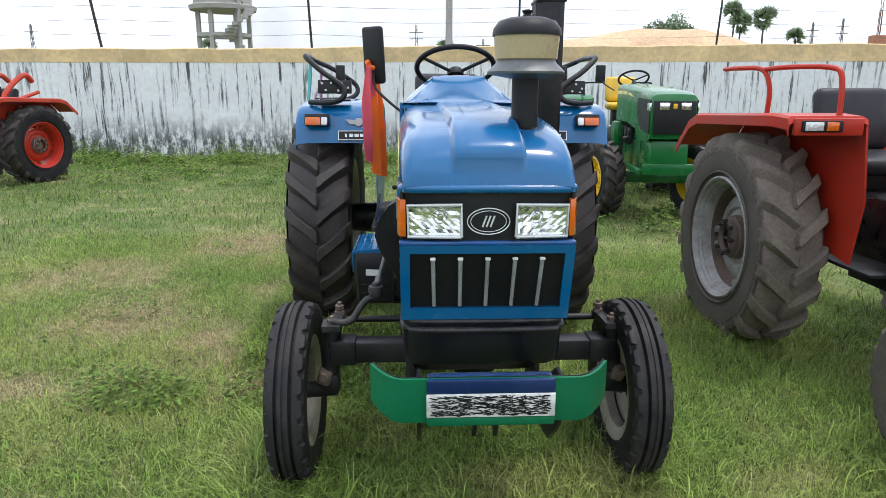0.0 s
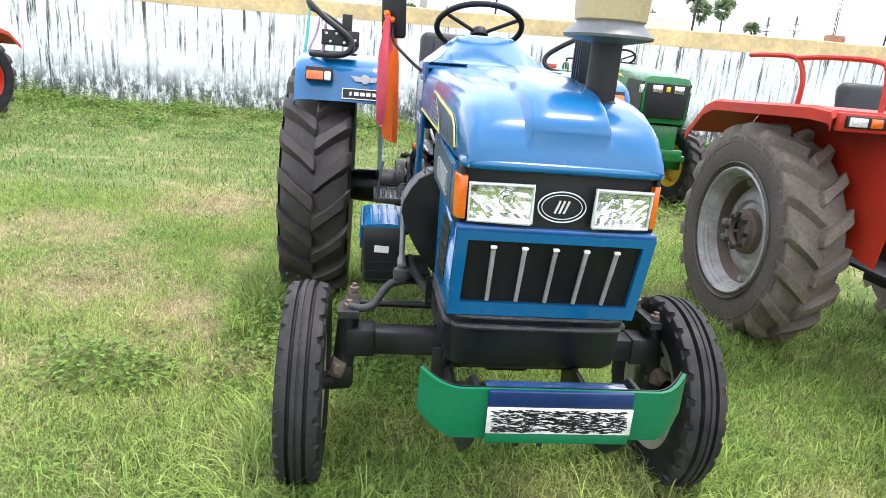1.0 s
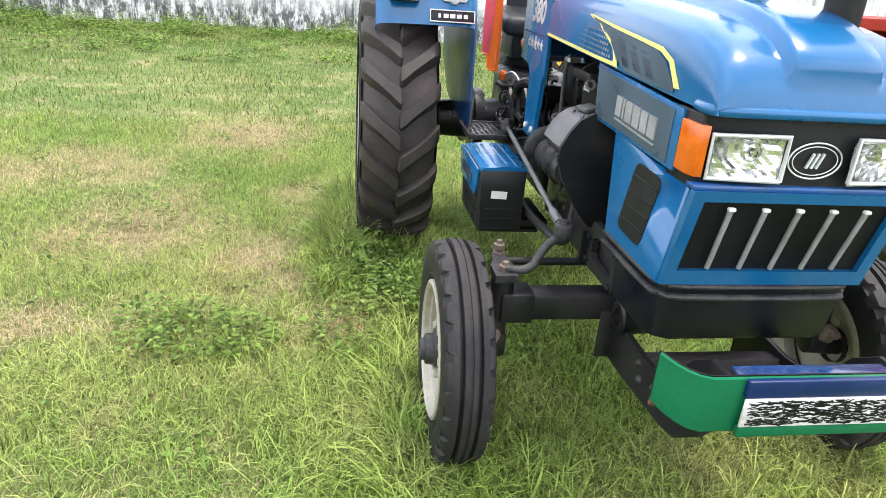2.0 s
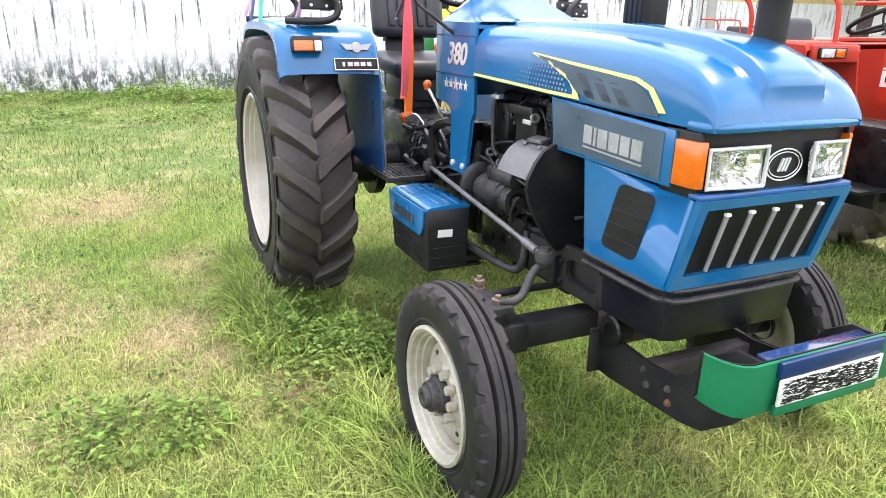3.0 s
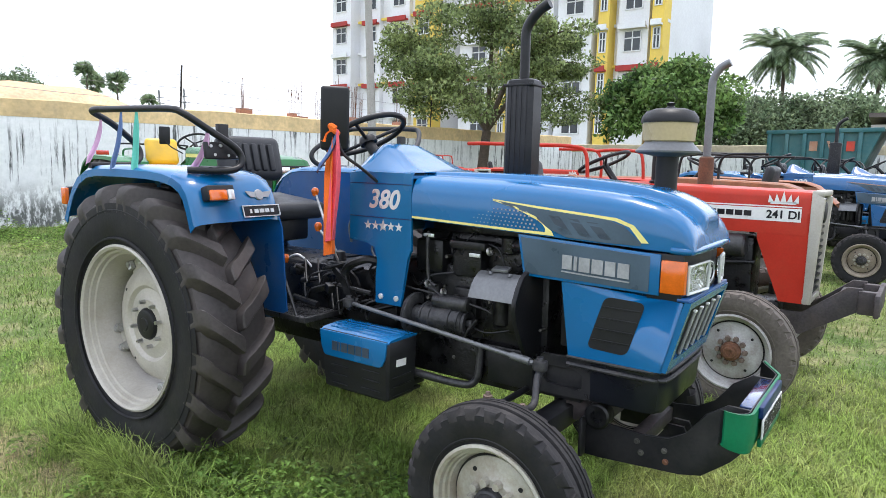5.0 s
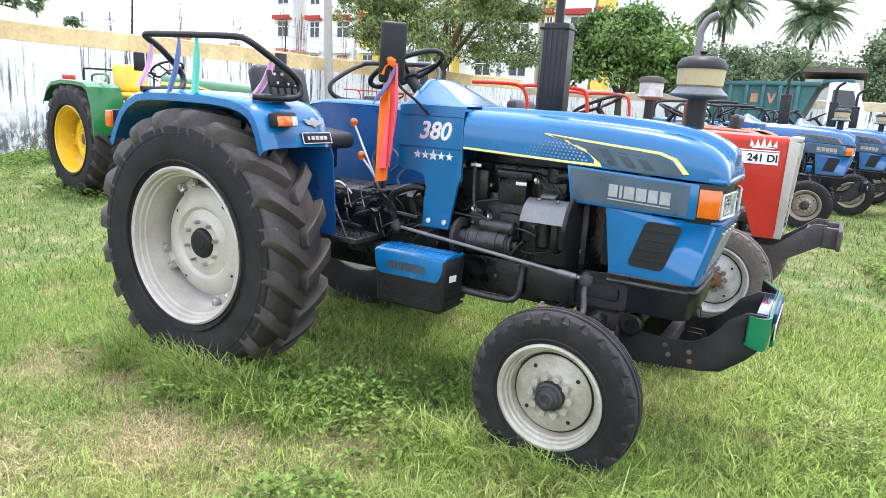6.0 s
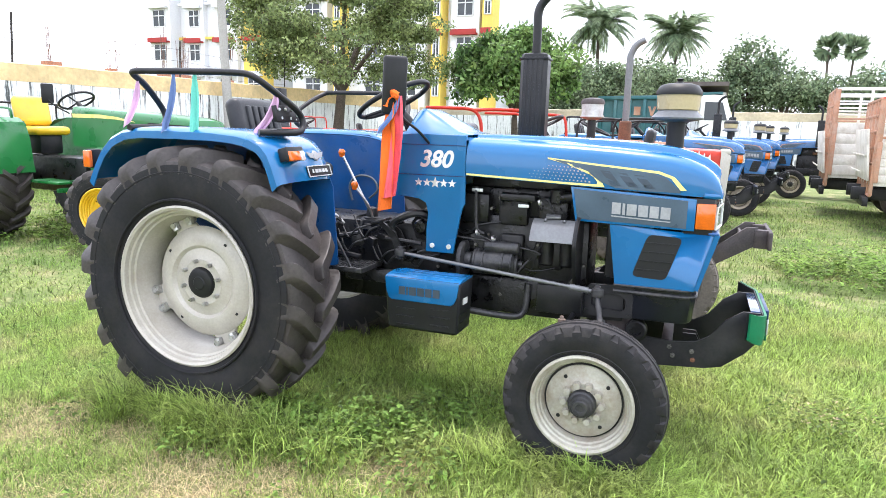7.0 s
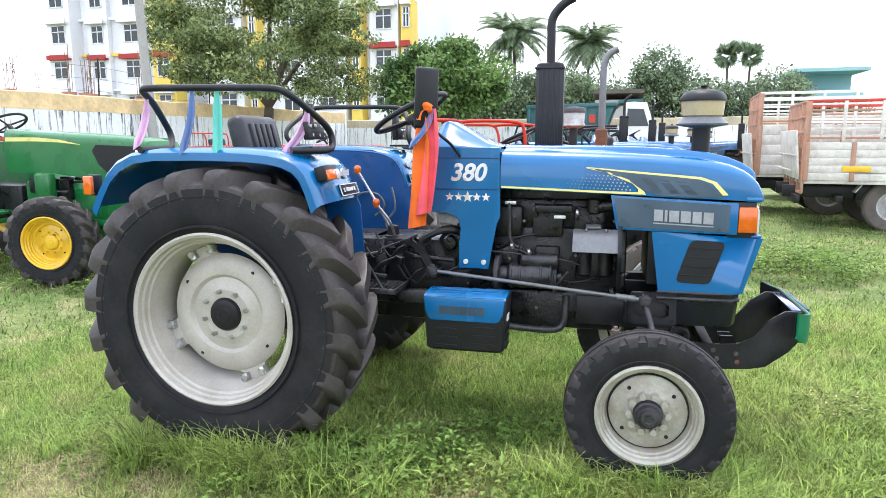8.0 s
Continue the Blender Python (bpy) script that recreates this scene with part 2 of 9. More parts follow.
M_PLASTIC = make_mat("black_plastic", (0.010, 0.0105, 0.012), 0.46, 0, 10, 0.2, 150, 0.1, 0.1, 0.08, dirt=(0.05, 0.05, 0.045), dirt_amount=0.15, spec=0.3)
M_GLOSSB = make_mat("gloss_black_paint", (0.005, 0.006, 0.010), 0.30, 0, 6, 0.3, 90, 0.15, 0.08, 0.12, dirt=(0.02, 0.02, 0.022), dirt_amount=0.2, dirt_scale=5, coat=0.1, spec=0.3)
M_HUB = make_mat("greasy_hub_iron", (0.042, 0.043, 0.046), 0.5, 0.35, 14, 0.35, 80, 0.25, 0.3, 0.15, dirt=(0.09, 0.075, 0.06), dirt_amount=0.4, dirt_scale=14, spec=0.3)
M_HUBR = make_mat("rust_brown_hub", (0.17, 0.125, 0.10), 0.7, 0.2, 12, 0.3, 80, 0.2, 0.3, 0.1, dirt=(0.07, 0.055, 0.045), dirt_amount=0.5, dirt_scale=12)
M_HUB2 = make_mat("dull_steel_bolt", (0.12, 0.115, 0.105), 0.5, 0.6, 14, 0.35, 80, 0.25, 0.2)
M_SHED = make_mat("dull_brown_sheet", (0.075, 0.062, 0.055), 0.7, 0.1, 2, 0.3, 30, 0.2, 0.2, dirt=(0.15, 0.13, 0.115), dirt_amount=0.5, dirt_scale=1.2)
M_ROWBLUE = make_mat("deep_blue_enamel", (0.003, 0.088, 0.250), 0.28, 0, 3, 0.12, 150, 0.04, 0.03, 0.07, dirt=(0.06, 0.12, 0.2), dirt_amount=0.3, dirt_scale=5, coat=0.6)
M_RIM_F = make_mat("grimy_front_rim_paint", (0.37, 0.355, 0.30), 0.46, 0.1, 5, 0.16, 90, 0.08, 0.08, 0.1, dirt=(0.20, 0.145, 0.09), dirt_amount=0.75, dirt_scale=9)
M_WEATHER = make_mat("weathered_dark_steel", (0.055, 0.048, 0.05), 0.6, 0.1, 6, 0.3, 70, 0.2, 0.2, dirt=(0.13, 0.10, 0.085), dirt_amount=0.5, dirt_scale=5, spec=0.3)
M_BARS = make_mat("matt_silver", (0.30, 0.31, 0.32), 0.5, 0.3, 12, 0.15, 90, 0.1, 0.1)
M_ENGINE = make_mat("oily_iron", (0.0058, 0.006, 0.0068), 0.38, 0.0, 14, 0.6, 70, 0.35, 0.6, 0.2, dirt=(0.05, 0.045, 0.04), dirt_amount=0.32, dirt_scale=9, spec=0.35)
M_GREASE = make_mat("greasy_grey_casting", (0.035, 0.036, 0.039), 0.38, 0.35, 12, 0.5, 70, 0.3, 0.5, 0.2, dirt=(0.10, 0.092, 0.08), dirt_amount=0.45, dirt_scale=12, spec=0.4)
M_GREYM = make_mat("grey_steel", (0.15, 0.155, 0.16), 0.45, 0.4, 8, 0.2, 80, 0.1, 0.1)
M_STEEL = make_mat("worn_steel", (0.42, 0.42, 0.41), 0.38, 0.8, 9, 0.25, 70, 0.15, 0.15)
M_RUST = make_mat("rusty_iron", (0.16, 0.07, 0.035), 0.8, 0.1, 12, 0.4, 90, 0.25, 0.6, 0.1, dirt=(0.03, 0.03, 0.03), dirt_amount=0.6)
M_TYRE = make_mat("tyre_rubber", (0.0105, 0.0108, 0.013), 0.58, 0, 7, 0.25, 60, 0.15, 0.25, 0.1, dirt=(0.055, 0.048, 0.044), dirt_amount=0.34, dirt_scale=4.5, spec=0.25)
M_RIB = make_mat("grey_worn_rubber", (0.020, 0.019, 0.0205), 0.66, 0, 7, 0.25, 60, 0.18, 0.25, 0.1, dirt=(0.085, 0.075, 0.068), dirt_amount=0.45, dirt_scale=5, spec=0.25)
M_LUG = make_mat("dusty_tread_rubber", (0.038, 0.0325, 0.0305), 0.54, 0, 7, 0.25, 60, 0.2, 0.25, 0.1, dirt=(0.085, 0.073, 0.067), dirt_amount=0.5, dirt_scale=5, spec=0.38)
M_LUG_DUST = make_mat("dust_caked_tread", (0.158, 0.130, 0.106), 0.85, 0, 6, 0.25, 60, 0.2, 0.3, 0.1, dirt=(0.145, 0.12, 0.098), dirt_amount=0.6, dirt_scale=4)
M_TYRE_DUST = make_mat("dusty_tyre_rubber", (0.092, 0.078, 0.067), 0.8, 0, 6, 0.25, 60, 0.2, 0.3, 0.1, dirt=(0.12, 0.10, 0.08), dirt_amount=0.55, dirt_scale=4)
M_RIM = make_mat("silver_grey_rim_paint", (0.43, 0.405, 0.355), 0.42, 0.1, 4, 0.12, 90, 0.06, 0.08, 0.1, dirt=(0.27, 0.23, 0.17), dirt_amount=0.45, dirt_scale=6)
M_RIM_DULL = make_mat("dull_grey_rim_paint", (0.40, 0.395, 0.385), 0.6, 0.1, 5, 0.25, 90, 0.1, 0.1, 0.1, dirt=(0.16, 0.105, 0.075), dirt_amount=0.65, dirt_scale=9)
M_RIM_ROW = make_mat("dusty_cream_rim_paint", (0.25, 0.215, 0.165), 0.7, 0.0, 5, 0.25, 90, 0.1, 0.1, 0.1, dirt=(0.13, 0.085, 0.055), dirt_amount=0.7, dirt_scale=9)
M_AMBER = make_mat("amber_lens", (0.62, 0.115, 0.005), 0.14, 0, 30, 0.15, 220, 0.08, 0.15, 0.05, coat=0.5, bump_dist=0.002)
M_AMBER_DK = make_mat("red_lens", (0.5, 0.03, 0.01), 0.16, 0, 30, 0.18, 220, 0.1, 0.4, 0.05, coat=0.5)
M_GREENP = make_mat("green_bumper_paint", (0.0, 0.125, 0.052), 0.40, 0, 5, 0.14, 90, 0.06, 0.06, 0.1, dirt=(0.02, 0.09, 0.05), dirt_amount=0.3, spec=0.3)
M_NAVY = make_mat("navy_paint", (0.003, 0.020, 0.088), 0.36, 0, 6, 0.2, 90, 0.08, 0.06, dirt=(0.04, 0.06, 0.10), dirt_amount=0.3, coat=0.1, spec=0.3)
M_NAVYG = make_mat("glossy_navy_paint", (0.010, 0.035, 0.125), 0.14, 0, 6, 0.2, 90, 0.08, 0.05, 0.05, dirt=(0.20, 0.23, 0.30), dirt_amount=0.35, dirt_scale=14, coat=1.0)
M_BEIGE = make_mat("cream_oil_bowl", (0.42, 0.34, 0.19), 0.28, 0, 6, 0.12, 90, 0.06, 0.04, dirt=(0.22, 0.18, 0.12), dirt_amount=0.3, coat=0.2)
M_RED = make_mat("red_enamel", (0.41, 0.026, 0.012), 0.42, 0, 4, 0.14, 90, 0.06, 0.06, 0.1, dirt=(0.34, 0.05, 0.02), dirt_amount=0.4, dirt_scale=5, coat=0.1, spec=0.25)
M_RED_FADE = make_mat("sun_faded_red_enamel", (0.47, 0.032, 0.013), 0.48, 0, 4, 0.2, 90, 0.1, 0.1, 0.1, dirt=(0.28, 0.10, 0.06), dirt_amount=0.5, dirt_scale=5)
M_WHITE = make_mat("white_paint", (0.72, 0.72, 0.70), 0.42, 0, 5, 0.1, 80, 0.05, 0.05, 0.1, dirt=(0.40, 0.37, 0.31), dirt_amount=0.3, dirt_scale=5)
M_PLATEW = make_mat("white_plate_scuffed", (0.70, 0.70, 0.69), 0.5, 0, 10, 0.2, 80, 0.1, 0.05, dirt=(0.25, 0.23, 0.22), dirt_amount=0.6, dirt_scale=24)
M_GREEN_T = make_mat("leaf_green_enamel", (0.006, 0.125, 0.028), 0.3, 0, 4, 0.12, 100, 0.05, 0.04, 0.08, dirt=(0.05, 0.14, 0.05), dirt_amount=0.3, coat=0.35, spec=0.3)
M_YELLOW_T = make_mat("yellow_enamel", (0.72, 0.44, 0.012), 0.38, 0, 5, 0.14, 90, 0.06, 0.05, 0.1, dirt=(0.35, 0.24, 0.08), dirt_amount=0.4, coat=0.2)
M_ORANGE_C = make_mat("orange_cloth", (0.86, 0.16, 0.015), 0.85, 0, 9, 0.12, 250, 0.1, 0.2, 0.05)
M_PINK_C = make_mat("magenta_cloth", (0.78, 0.10, 0.13), 0.85, 0, 9, 0.14, 250, 0.1, 0.2, 0.05)
M_LILAC_C = make_mat("lilac_cloth", (0.55, 0.33, 0.50), 0.85, 0, 9, 0.14, 250, 0.1, 0.2, 0.05)
M_TEAL_C = make_mat("teal_cloth", (0.12, 0.50, 0.42), 0.85, 0, 9, 0.14, 250, 0.1, 0.2, 0.05)
M_BLUE_C = make_mat("slate_blue_cloth", (0.10, 0.16, 0.33), 0.85, 0, 9, 0.14, 250, 0.1, 0.2, 0.05)
M_SEAT = make_mat("black_vinyl", (0.020, 0.021, 0.024), 0.44, 0, 8, 0.2, 180, 0.1, 0.2, 0.1, dirt=(0.08, 0.08, 0.08), dirt_amount=0.25, spec=0.3)
M_TEAL_T = make_mat("teal_truck_paint", (0.014, 0.105, 0.118), 0.5, 0, 2, 0.16, 60, 0.08, 0.06, 0.1, dirt=(0.12, 0.16, 0.15), dirt_amount=0.5, dirt_scale=2)
M_ORANGE_P = make_mat("orange_rail_paint", (0.38, 0.19, 0.115), 0.6, 0, 4, 0.2, 60, 0.12, 0.1, 0.1, dirt=(0.36, 0.29, 0.23), dirt_amount=0.75, dirt_scale=5)
M_CREAM_P = make_mat("dirty_white_boards", (0.60, 0.575, 0.52), 0.6, 0, 3, 0.16, 60, 0.1, 0.1, 0.1, dirt=(0.24, 0.18, 0.12), dirt_amount=0.6, dirt_scale=4)
M_GLASSY = make_mat("dark_window_glass", (0.02, 0.028, 0.032), 0.08, 0, 3, 0.2, 40, 0.1, 0.0, 0.03)
M_BROWN = make_mat("rusty_orange_enamel", (0.26, 0.085, 0.035), 0.6, 0, 5, 0.3, 70, 0.15, 0.2, 0.1, dirt=(0.22, 0.18, 0.13), dirt_amount=0.6, dirt_scale=6)

glass = bpy.data.materials.new("clear_glass")
glass.use_nodes = True
gt = glass.node_tree
g_fr, g_tr, g_gl, g_mx = (gt.nodes.new("ShaderNode" + k) for k in ("Fresnel", "BsdfTransparent", "BsdfGlossy", "MixShader"))
g_fr.inputs["IOR"].default_value = 1.45
g_gl.inputs["Roughness"].default_value = 0.04
g_tr.inputs["Color"].default_value = (0.94, 0.95, 0.95, 1)
gt.links.new(g_fr.outputs[0], g_mx.inputs["Fac"])
gt.links.new(g_tr.outputs[0], g_mx.inputs[1])
gt.links.new(g_gl.outputs[0], g_mx.inputs[2])
gt.links.new(g_mx.outputs[0], gt.nodes["Material Output"].inputs["Surface"])
M_GLASS = glass

mirror_mat = bpy.data.materials.new("mirror_glass")
mirror_mat.use_nodes = True
mirror_mat.node_tree.nodes["Principled BSDF"].inputs["Metallic"].default_value = 1.0
mirror_mat.node_tree.nodes["Principled BSDF"].inputs["Roughness"].default_value = 0.03
mirror_mat.node_tree.nodes["Principled BSDF"].inputs["Base Color"].default_value = (0.85, 0.86, 0.87, 1)
M_MIRROR = mirror_mat

# ---- ground and walls ----
def ground_height(x, y):
    return 0.018 * math.sin(x * 0.9 + 1.3) * math.cos(y * 0.7) + 0.012 * math.sin(x * 2.3 - y * 1.7)


def turf_material(name, green, pale, dry, leafy):
    """Grass or turf: green, pale and dry stretches over the ground, in world coordinates, with a tone of its own for each blade."""
    m = bpy.data.materials.new(name)
    m.use_nodes = True
    t = m.node_tree
    L = t.links.new
    b = t.nodes["Principled BSDF"]
    geo = t.nodes.new("ShaderNodeNewGeometry")
    n1 = t.nodes.new("ShaderNodeTexNoise")
    n1.inputs["Scale"].default_value = 0.55
    n1.inputs["Detail"].default_value = 5
    n1.inputs["Roughness"].default_value = 0.62
    n2 = t.nodes.new("ShaderNodeTexNoise")
    n2.inputs["Scale"].default_value = 2.6
    n2.inputs["Detail"].default_value = 4
    for n in (n1, n2):
        L(geo.outputs["Position"], n.inputs["Vector"])
    r1 = t.nodes.new("ShaderNodeMapRange")
    r1.inputs["From Min"].default_value, r1.inputs["From Max"].default_value = 0.40, 0.64
    L(n1.outputs["Fac"], r1.inputs["Value"])
    r2 = t.nodes.new("ShaderNodeMapRange")
    r2.inputs["From Min"].default_value, r2.inputs["From Max"].default_value = 0.50, 0.70
    r2.inputs["To Max"].default_value = 0.5
    L(n2.outputs["Fac"], r2.inputs["Value"])
    m1 = t.nodes.new("ShaderNodeMix")
    m1.data_type = "RGBA"
    m1.inputs["A"].default_value, m1.inputs["B"].default_value = (*green, 1), (*pale, 1)
    L(r1.outputs[0], m1.inputs["Factor"])
    m2 = t.nodes.new("ShaderNodeMix")
    m2.data_type = "RGBA"
    m2.inputs["B"].default_value = (*dry, 1)
    L(r2.outputs[0], m2.inputs["Factor"])
    L(m1.outputs["Result"], m2.inputs["A"])
    sc = t.nodes.new("ShaderNodeVectorMath")
    sc.operation = "SCALE"
    L(m2.outputs["Result"], sc.inputs[0])
    rr = t.nodes.new("ShaderNodeMapRange")
    rr.inputs["To Min"].default_value, rr.inputs["To Max"].default_value = 0.28, 1.72
    if leafy:
        L(geo.outputs["Random Per Island"], rr.inputs["Value"])
    else:
        n3 = t.nodes.new("ShaderNodeTexNoise")
        n3.inputs["Scale"].default_value = 30
        n3.inputs["Detail"].default_value = 4
        L(geo.outputs["Position"], n3.inputs["Vector"])
        L(n3.outputs["Fac"], rr.inputs["Value"])
        bp = t.nodes.new("ShaderNodeBump")
        bp.inputs["Strength"].default_value = 0.8
        bp.inputs["Distance"].default_value = 0.03
        L(n3.outputs["Fac"], bp.inputs["Height"])
        L(bp.outputs[0], b.inputs["Normal"])
    L(rr.outputs[0], sc.inputs["Scale"])
    L(sc.outputs[0], b.inputs["Base Color"])
    b.inputs["Roughness"].default_value = 0.55 if leafy else 0.9
    b.inputs["Specular IOR Level"].default_value = 0.25
    if leafy:
        tr = t.nodes.new("ShaderNodeBsdfTranslucent")
        L(sc.outputs[0], tr.inputs["Color"])
        mx = t.nodes.new("ShaderNodeMixShader")
        mx.inputs["Fac"].default_value = 0.45
        L(b.outputs[0], mx.inputs[1])
        L(tr.outputs[0], mx.inputs[2])
        L(mx.outputs[0], t.nodes["Material Output"].inputs["Surface"])
    return m


GREEN, PALE, DRY = (0.238, 0.350, 0.088), (0.350, 0.415, 0.130), (0.48, 0.420, 0.215)
M_GROUND = turf_material("turf_soil", (0.095, 0.138, 0.040), (0.160, 0.190, 0.066), (0.40, 0.335, 0.20), False)
M_GRASS = turf_material("grass_blades", GREEN, PALE, DRY, True)
M_MEADOW = turf_material("meadow_blades", (0.160, 0.258, 0.068), (0.240, 0.302, 0.098), (0.36, 0.325, 0.165), True)
M_STALK = turf_material("grass_stalks", (0.238, 0.356, 0.082), (0.325, 0.395, 0.112), (0.42, 0.395, 0.17), True)
M_RANK = turf_material("rank_grass", (0.215, 0.330, 0.072), (0.315, 0.400, 0.108), (0.40, 0.39, 0.165), True)
M_STRAW = turf_material("dry_straw", (0.46, 0.40, 0.22), (0.52, 0.43, 0.27), (0.50, 0.37, 0.25), True)
M_WEED = turf_material("weed_leaves", (0.125, 0.225, 0.046), (0.185, 0.280, 0.066), (0.26, 0.28, 0.09), True)

bm = bmesh.new()
xs = [-900, -300, -100, -40, -20] + [-12 + 0.5 * i for i in range(73)] + [30, 45, 80, 160, 400, 900]
ys = [-900, -300, -100, -40, -22] + [-12 + 0.5 * i for i in range(57)] + [20, 30, 50, 90, 180, 420, 900]
grid = []
for x in xs:
    grid.append([bm.verts.new((x, y, ground_height(x, y) * (1 if -13 < x < 25 and -13 < y < 17 else 0) - 0.01)) for y in ys])
for a, b in zip(grid, grid[1:]):
    for j in range(len(ys) - 1):
        bm.faces.new((a[j], b[j], b[j + 1], a[j + 1]))
ground = tagged(part("ground", bm, M_GROUND, None), "uneven grassy ground with bare earthy patches", "ground", kind="structure")


def wall_plaster():
    """Whitewash with grey patches, black mould running down in streaks and dark splashes along the foot."""
    m = bpy.data.materials.new("mouldy_whitewash")
    m.use_nodes = True
    t = m.node_tree
    L = t.links.new
    b = t.nodes["Principled BSDF"]
    co = t.nodes.new("ShaderNodeTexCoord")

    def noise_of(scale, stretch, detail, rough=0.6):
        mp = t.nodes.new("ShaderNodeMapping")
        mp.inputs["Scale"].default_value = stretch
        L(co.outputs["Object"], mp.inputs["Vector"])
        n = t.nodes.new("ShaderNodeTexNoise")
        n.inputs["Scale"].default_value, n.inputs["Detail"].default_value, n.inputs["Roughness"].default_value = scale, detail, rough
        L(mp.outputs[0], n.inputs["Vector"])
        return n.outputs["Fac"]

    def ramp(sock, lo, hi, a=0.0, c=1.0):
        r = t.nodes.new("ShaderNodeMapRange")
        r.inputs["From Min"].default_value, r.inputs["From Max"].default_value = lo, hi
        r.inputs["To Min"].default_value, r.inputs["To Max"].default_value = a, c
        L(sock, r.inputs["Value"])
        return r.outputs[0]

    def math2(op, p, q):
        n = t.nodes.new("ShaderNodeMath")
        n.operation = op
        for i, s in enumerate((p, q)):
            if isinstance(s, (int, float)):
                n.inputs[i].default_value = s
            else:
                L(s, n.inputs[i])
        return n.outputs[0]

    def mix(f, p, q):
        n = t.nodes.new("ShaderNodeMix")
        n.data_type = "RGBA"
        L(f, n.inputs["Factor"])
        for key, s in (("A", p), ("B", q)):
            if isinstance(s, tuple):
                n.inputs[key].default_value = (*s, 1)
            else:
                L(s, n.inputs[key])
        return n.outputs["Result"]

    sep = t.nodes.new("ShaderNodeSeparateXYZ")
    L(co.outputs["Object"], sep.inputs[0])
    streak = ramp(noise_of(1.0, (11, 11, 0.75), 7, 0.70), 0.535, 0.61)
    patch = ramp(noise_of(0.5, (1, 1, 1.2), 4), 0.34, 0.52)
    fine = noise_of(9.0, (1, 1, 1), 5)
    low = ramp(sep.outputs["Z"], 0.95, 0.35)
    foot = math2("MULTIPLY", low, ramp(noise_of(7.0, (1, 1, 0.45), 7, 0.75), 0.42, 0.54))
    base = mix(ramp(fine, 0.35, 0.7), (0.84, 0.85, 0.85), (0.70, 0.72, 0.72))
    base = mix(math2("MULTIPLY", patch, 0.22), base, (0.50, 0.53, 0.54))
    col = mix(math2("MULTIPLY", math2("MULTIPLY", streak, patch), 1.0), base, (0.07, 0.075, 0.075))
    col = mix(math2("MULTIPLY", foot, 0.9), col, (0.045, 0.05, 0.045))
    L(col, b.inputs["Base Color"])
    b.inputs["Roughness"].default_value = 0.92
    bp = t.nodes.new("ShaderNodeBump")
    bp.inputs["Strength"].default_value = 0.4
    bp.inputs["Distance"].default_value = 0.01
    L(fine, bp.inputs["Height"])
    L(bp.outputs[0], b.inputs["Normal"])
    return m


M_WALL = wall_plaster()
M_COPING = make_mat("ochre_wash", (0.66, 0.49, 0.26), 0.9, 0, 0.8, 0.22, 12, 0.12, 0.3, 0.05, dirt=(0.30, 0.25, 0.18), dirt_amount=0.45, dirt_scale=2.5)

M_COPING_PALE = make_mat("faded_wash", (0.50, 0.43, 0.30), 0.9, 0, 0.8, 0.22, 12, 0.12, 0.3, 0.05, dirt=(0.30, 0.27, 0.22), dirt_amount=0.45, dirt_scale=2.5)


def compound_wall(name, x0, y0, x1, y1, h, label, top, climb=0.0):
    d = Vector((x1 - x0, y1 - y0, 0))
    m = Matrix.Translation((x0, y0, 0)) @ Matrix.Rotation(math.atan2(d.y, d.x), 4, "Z")
    b = bmesh.new()
    n = int(d.length / 0.5)
    rw, band = [], []
    for i in range(n + 1):
        x = d.length * i / n
        wob = 0.010 * math.sin(i * 1.7) + 0.012 * math.sin(i * 0.37)
        zt, zb = h + climb * (x + x0) + wob, h - 0.34 + 0.5 * climb * (x + x0) + 0.5 * wob
        rw.append([(x, -0.115, -0.3), (x, -0.115, zb), (x, 0.115, zb), (x, 0.115, -0.3)])
        band.append([(x, -0.122, zb), (x, -0.122, zt - 0.02), (x, -0.09, zt), (x, 0.09, zt), (x, 0.122, zt - 0.02), (x, 0.122, zb)])
    loft(b, rw)
    w = part(name, b, M_WALL, None, smooth=0)
    b = bmesh.new()
    loft(b, band)
    part("coping", b, top, w, "painted top band", smooth=0)
    w.matrix_world = m
    return tagged(w, label, "wall", kind="structure")


compound_wall("wall_north", -45, 13.2, 26.1, 13.2, 2.47, "whitewashed compound wall streaked with black mould under an ochre band", M_COPING, 0.0105)
compound_wall("wall_east", 26.2, 13.0, 26.2, -60, 2.40, "whitewashed compound wall with faded top band beyond the tractors", M_COPING_PALE)

# fence posts and wires over the wall
M_POST = make_mat("dark_angle_iron", (0.035, 0.033, 0.032), 0.7, 0.3, 8, 0.3, 60, 0.2, 0.2, dirt=(0.12, 0.07, 0.04), dirt_amount=0.4)
M_CONC = make_mat("weathered_concrete", (0.36, 0.35, 0.33), 0.9, 0, 2, 0.2, 30, 0.12, 0.4, dirt=(0.16, 0.15, 0.14), dirt_amount=0.5, dirt_scale=2)
posts_x = [-12.3, -7.64, -2.92, 1.75, 6.25, 10.9, 15.6]
for i, x in enumerate(posts_x):
    b = bmesh.new()
    box(b, (0, 0, 0.54), (0.045, 0.008, 1.12))
    box(b, (0.02, 0.018, 0.54), (0.008, 0.045, 1.12))
    po = part("fence_post", b, M_POST, None, smooth=0)
    po.matrix_world = pose(x, 13.2, 2.44, 2, (-5, -7, -2, 0, 2, 1, 0)[i], 0)
    tagged(po, "dark angle-iron fence post set on the wall", "fence post", "fence posts on the wall")
wires = thing("fence_wire", "thin strands of wire strung between wall posts", "wire", at=pose(0, 13.2, 0))
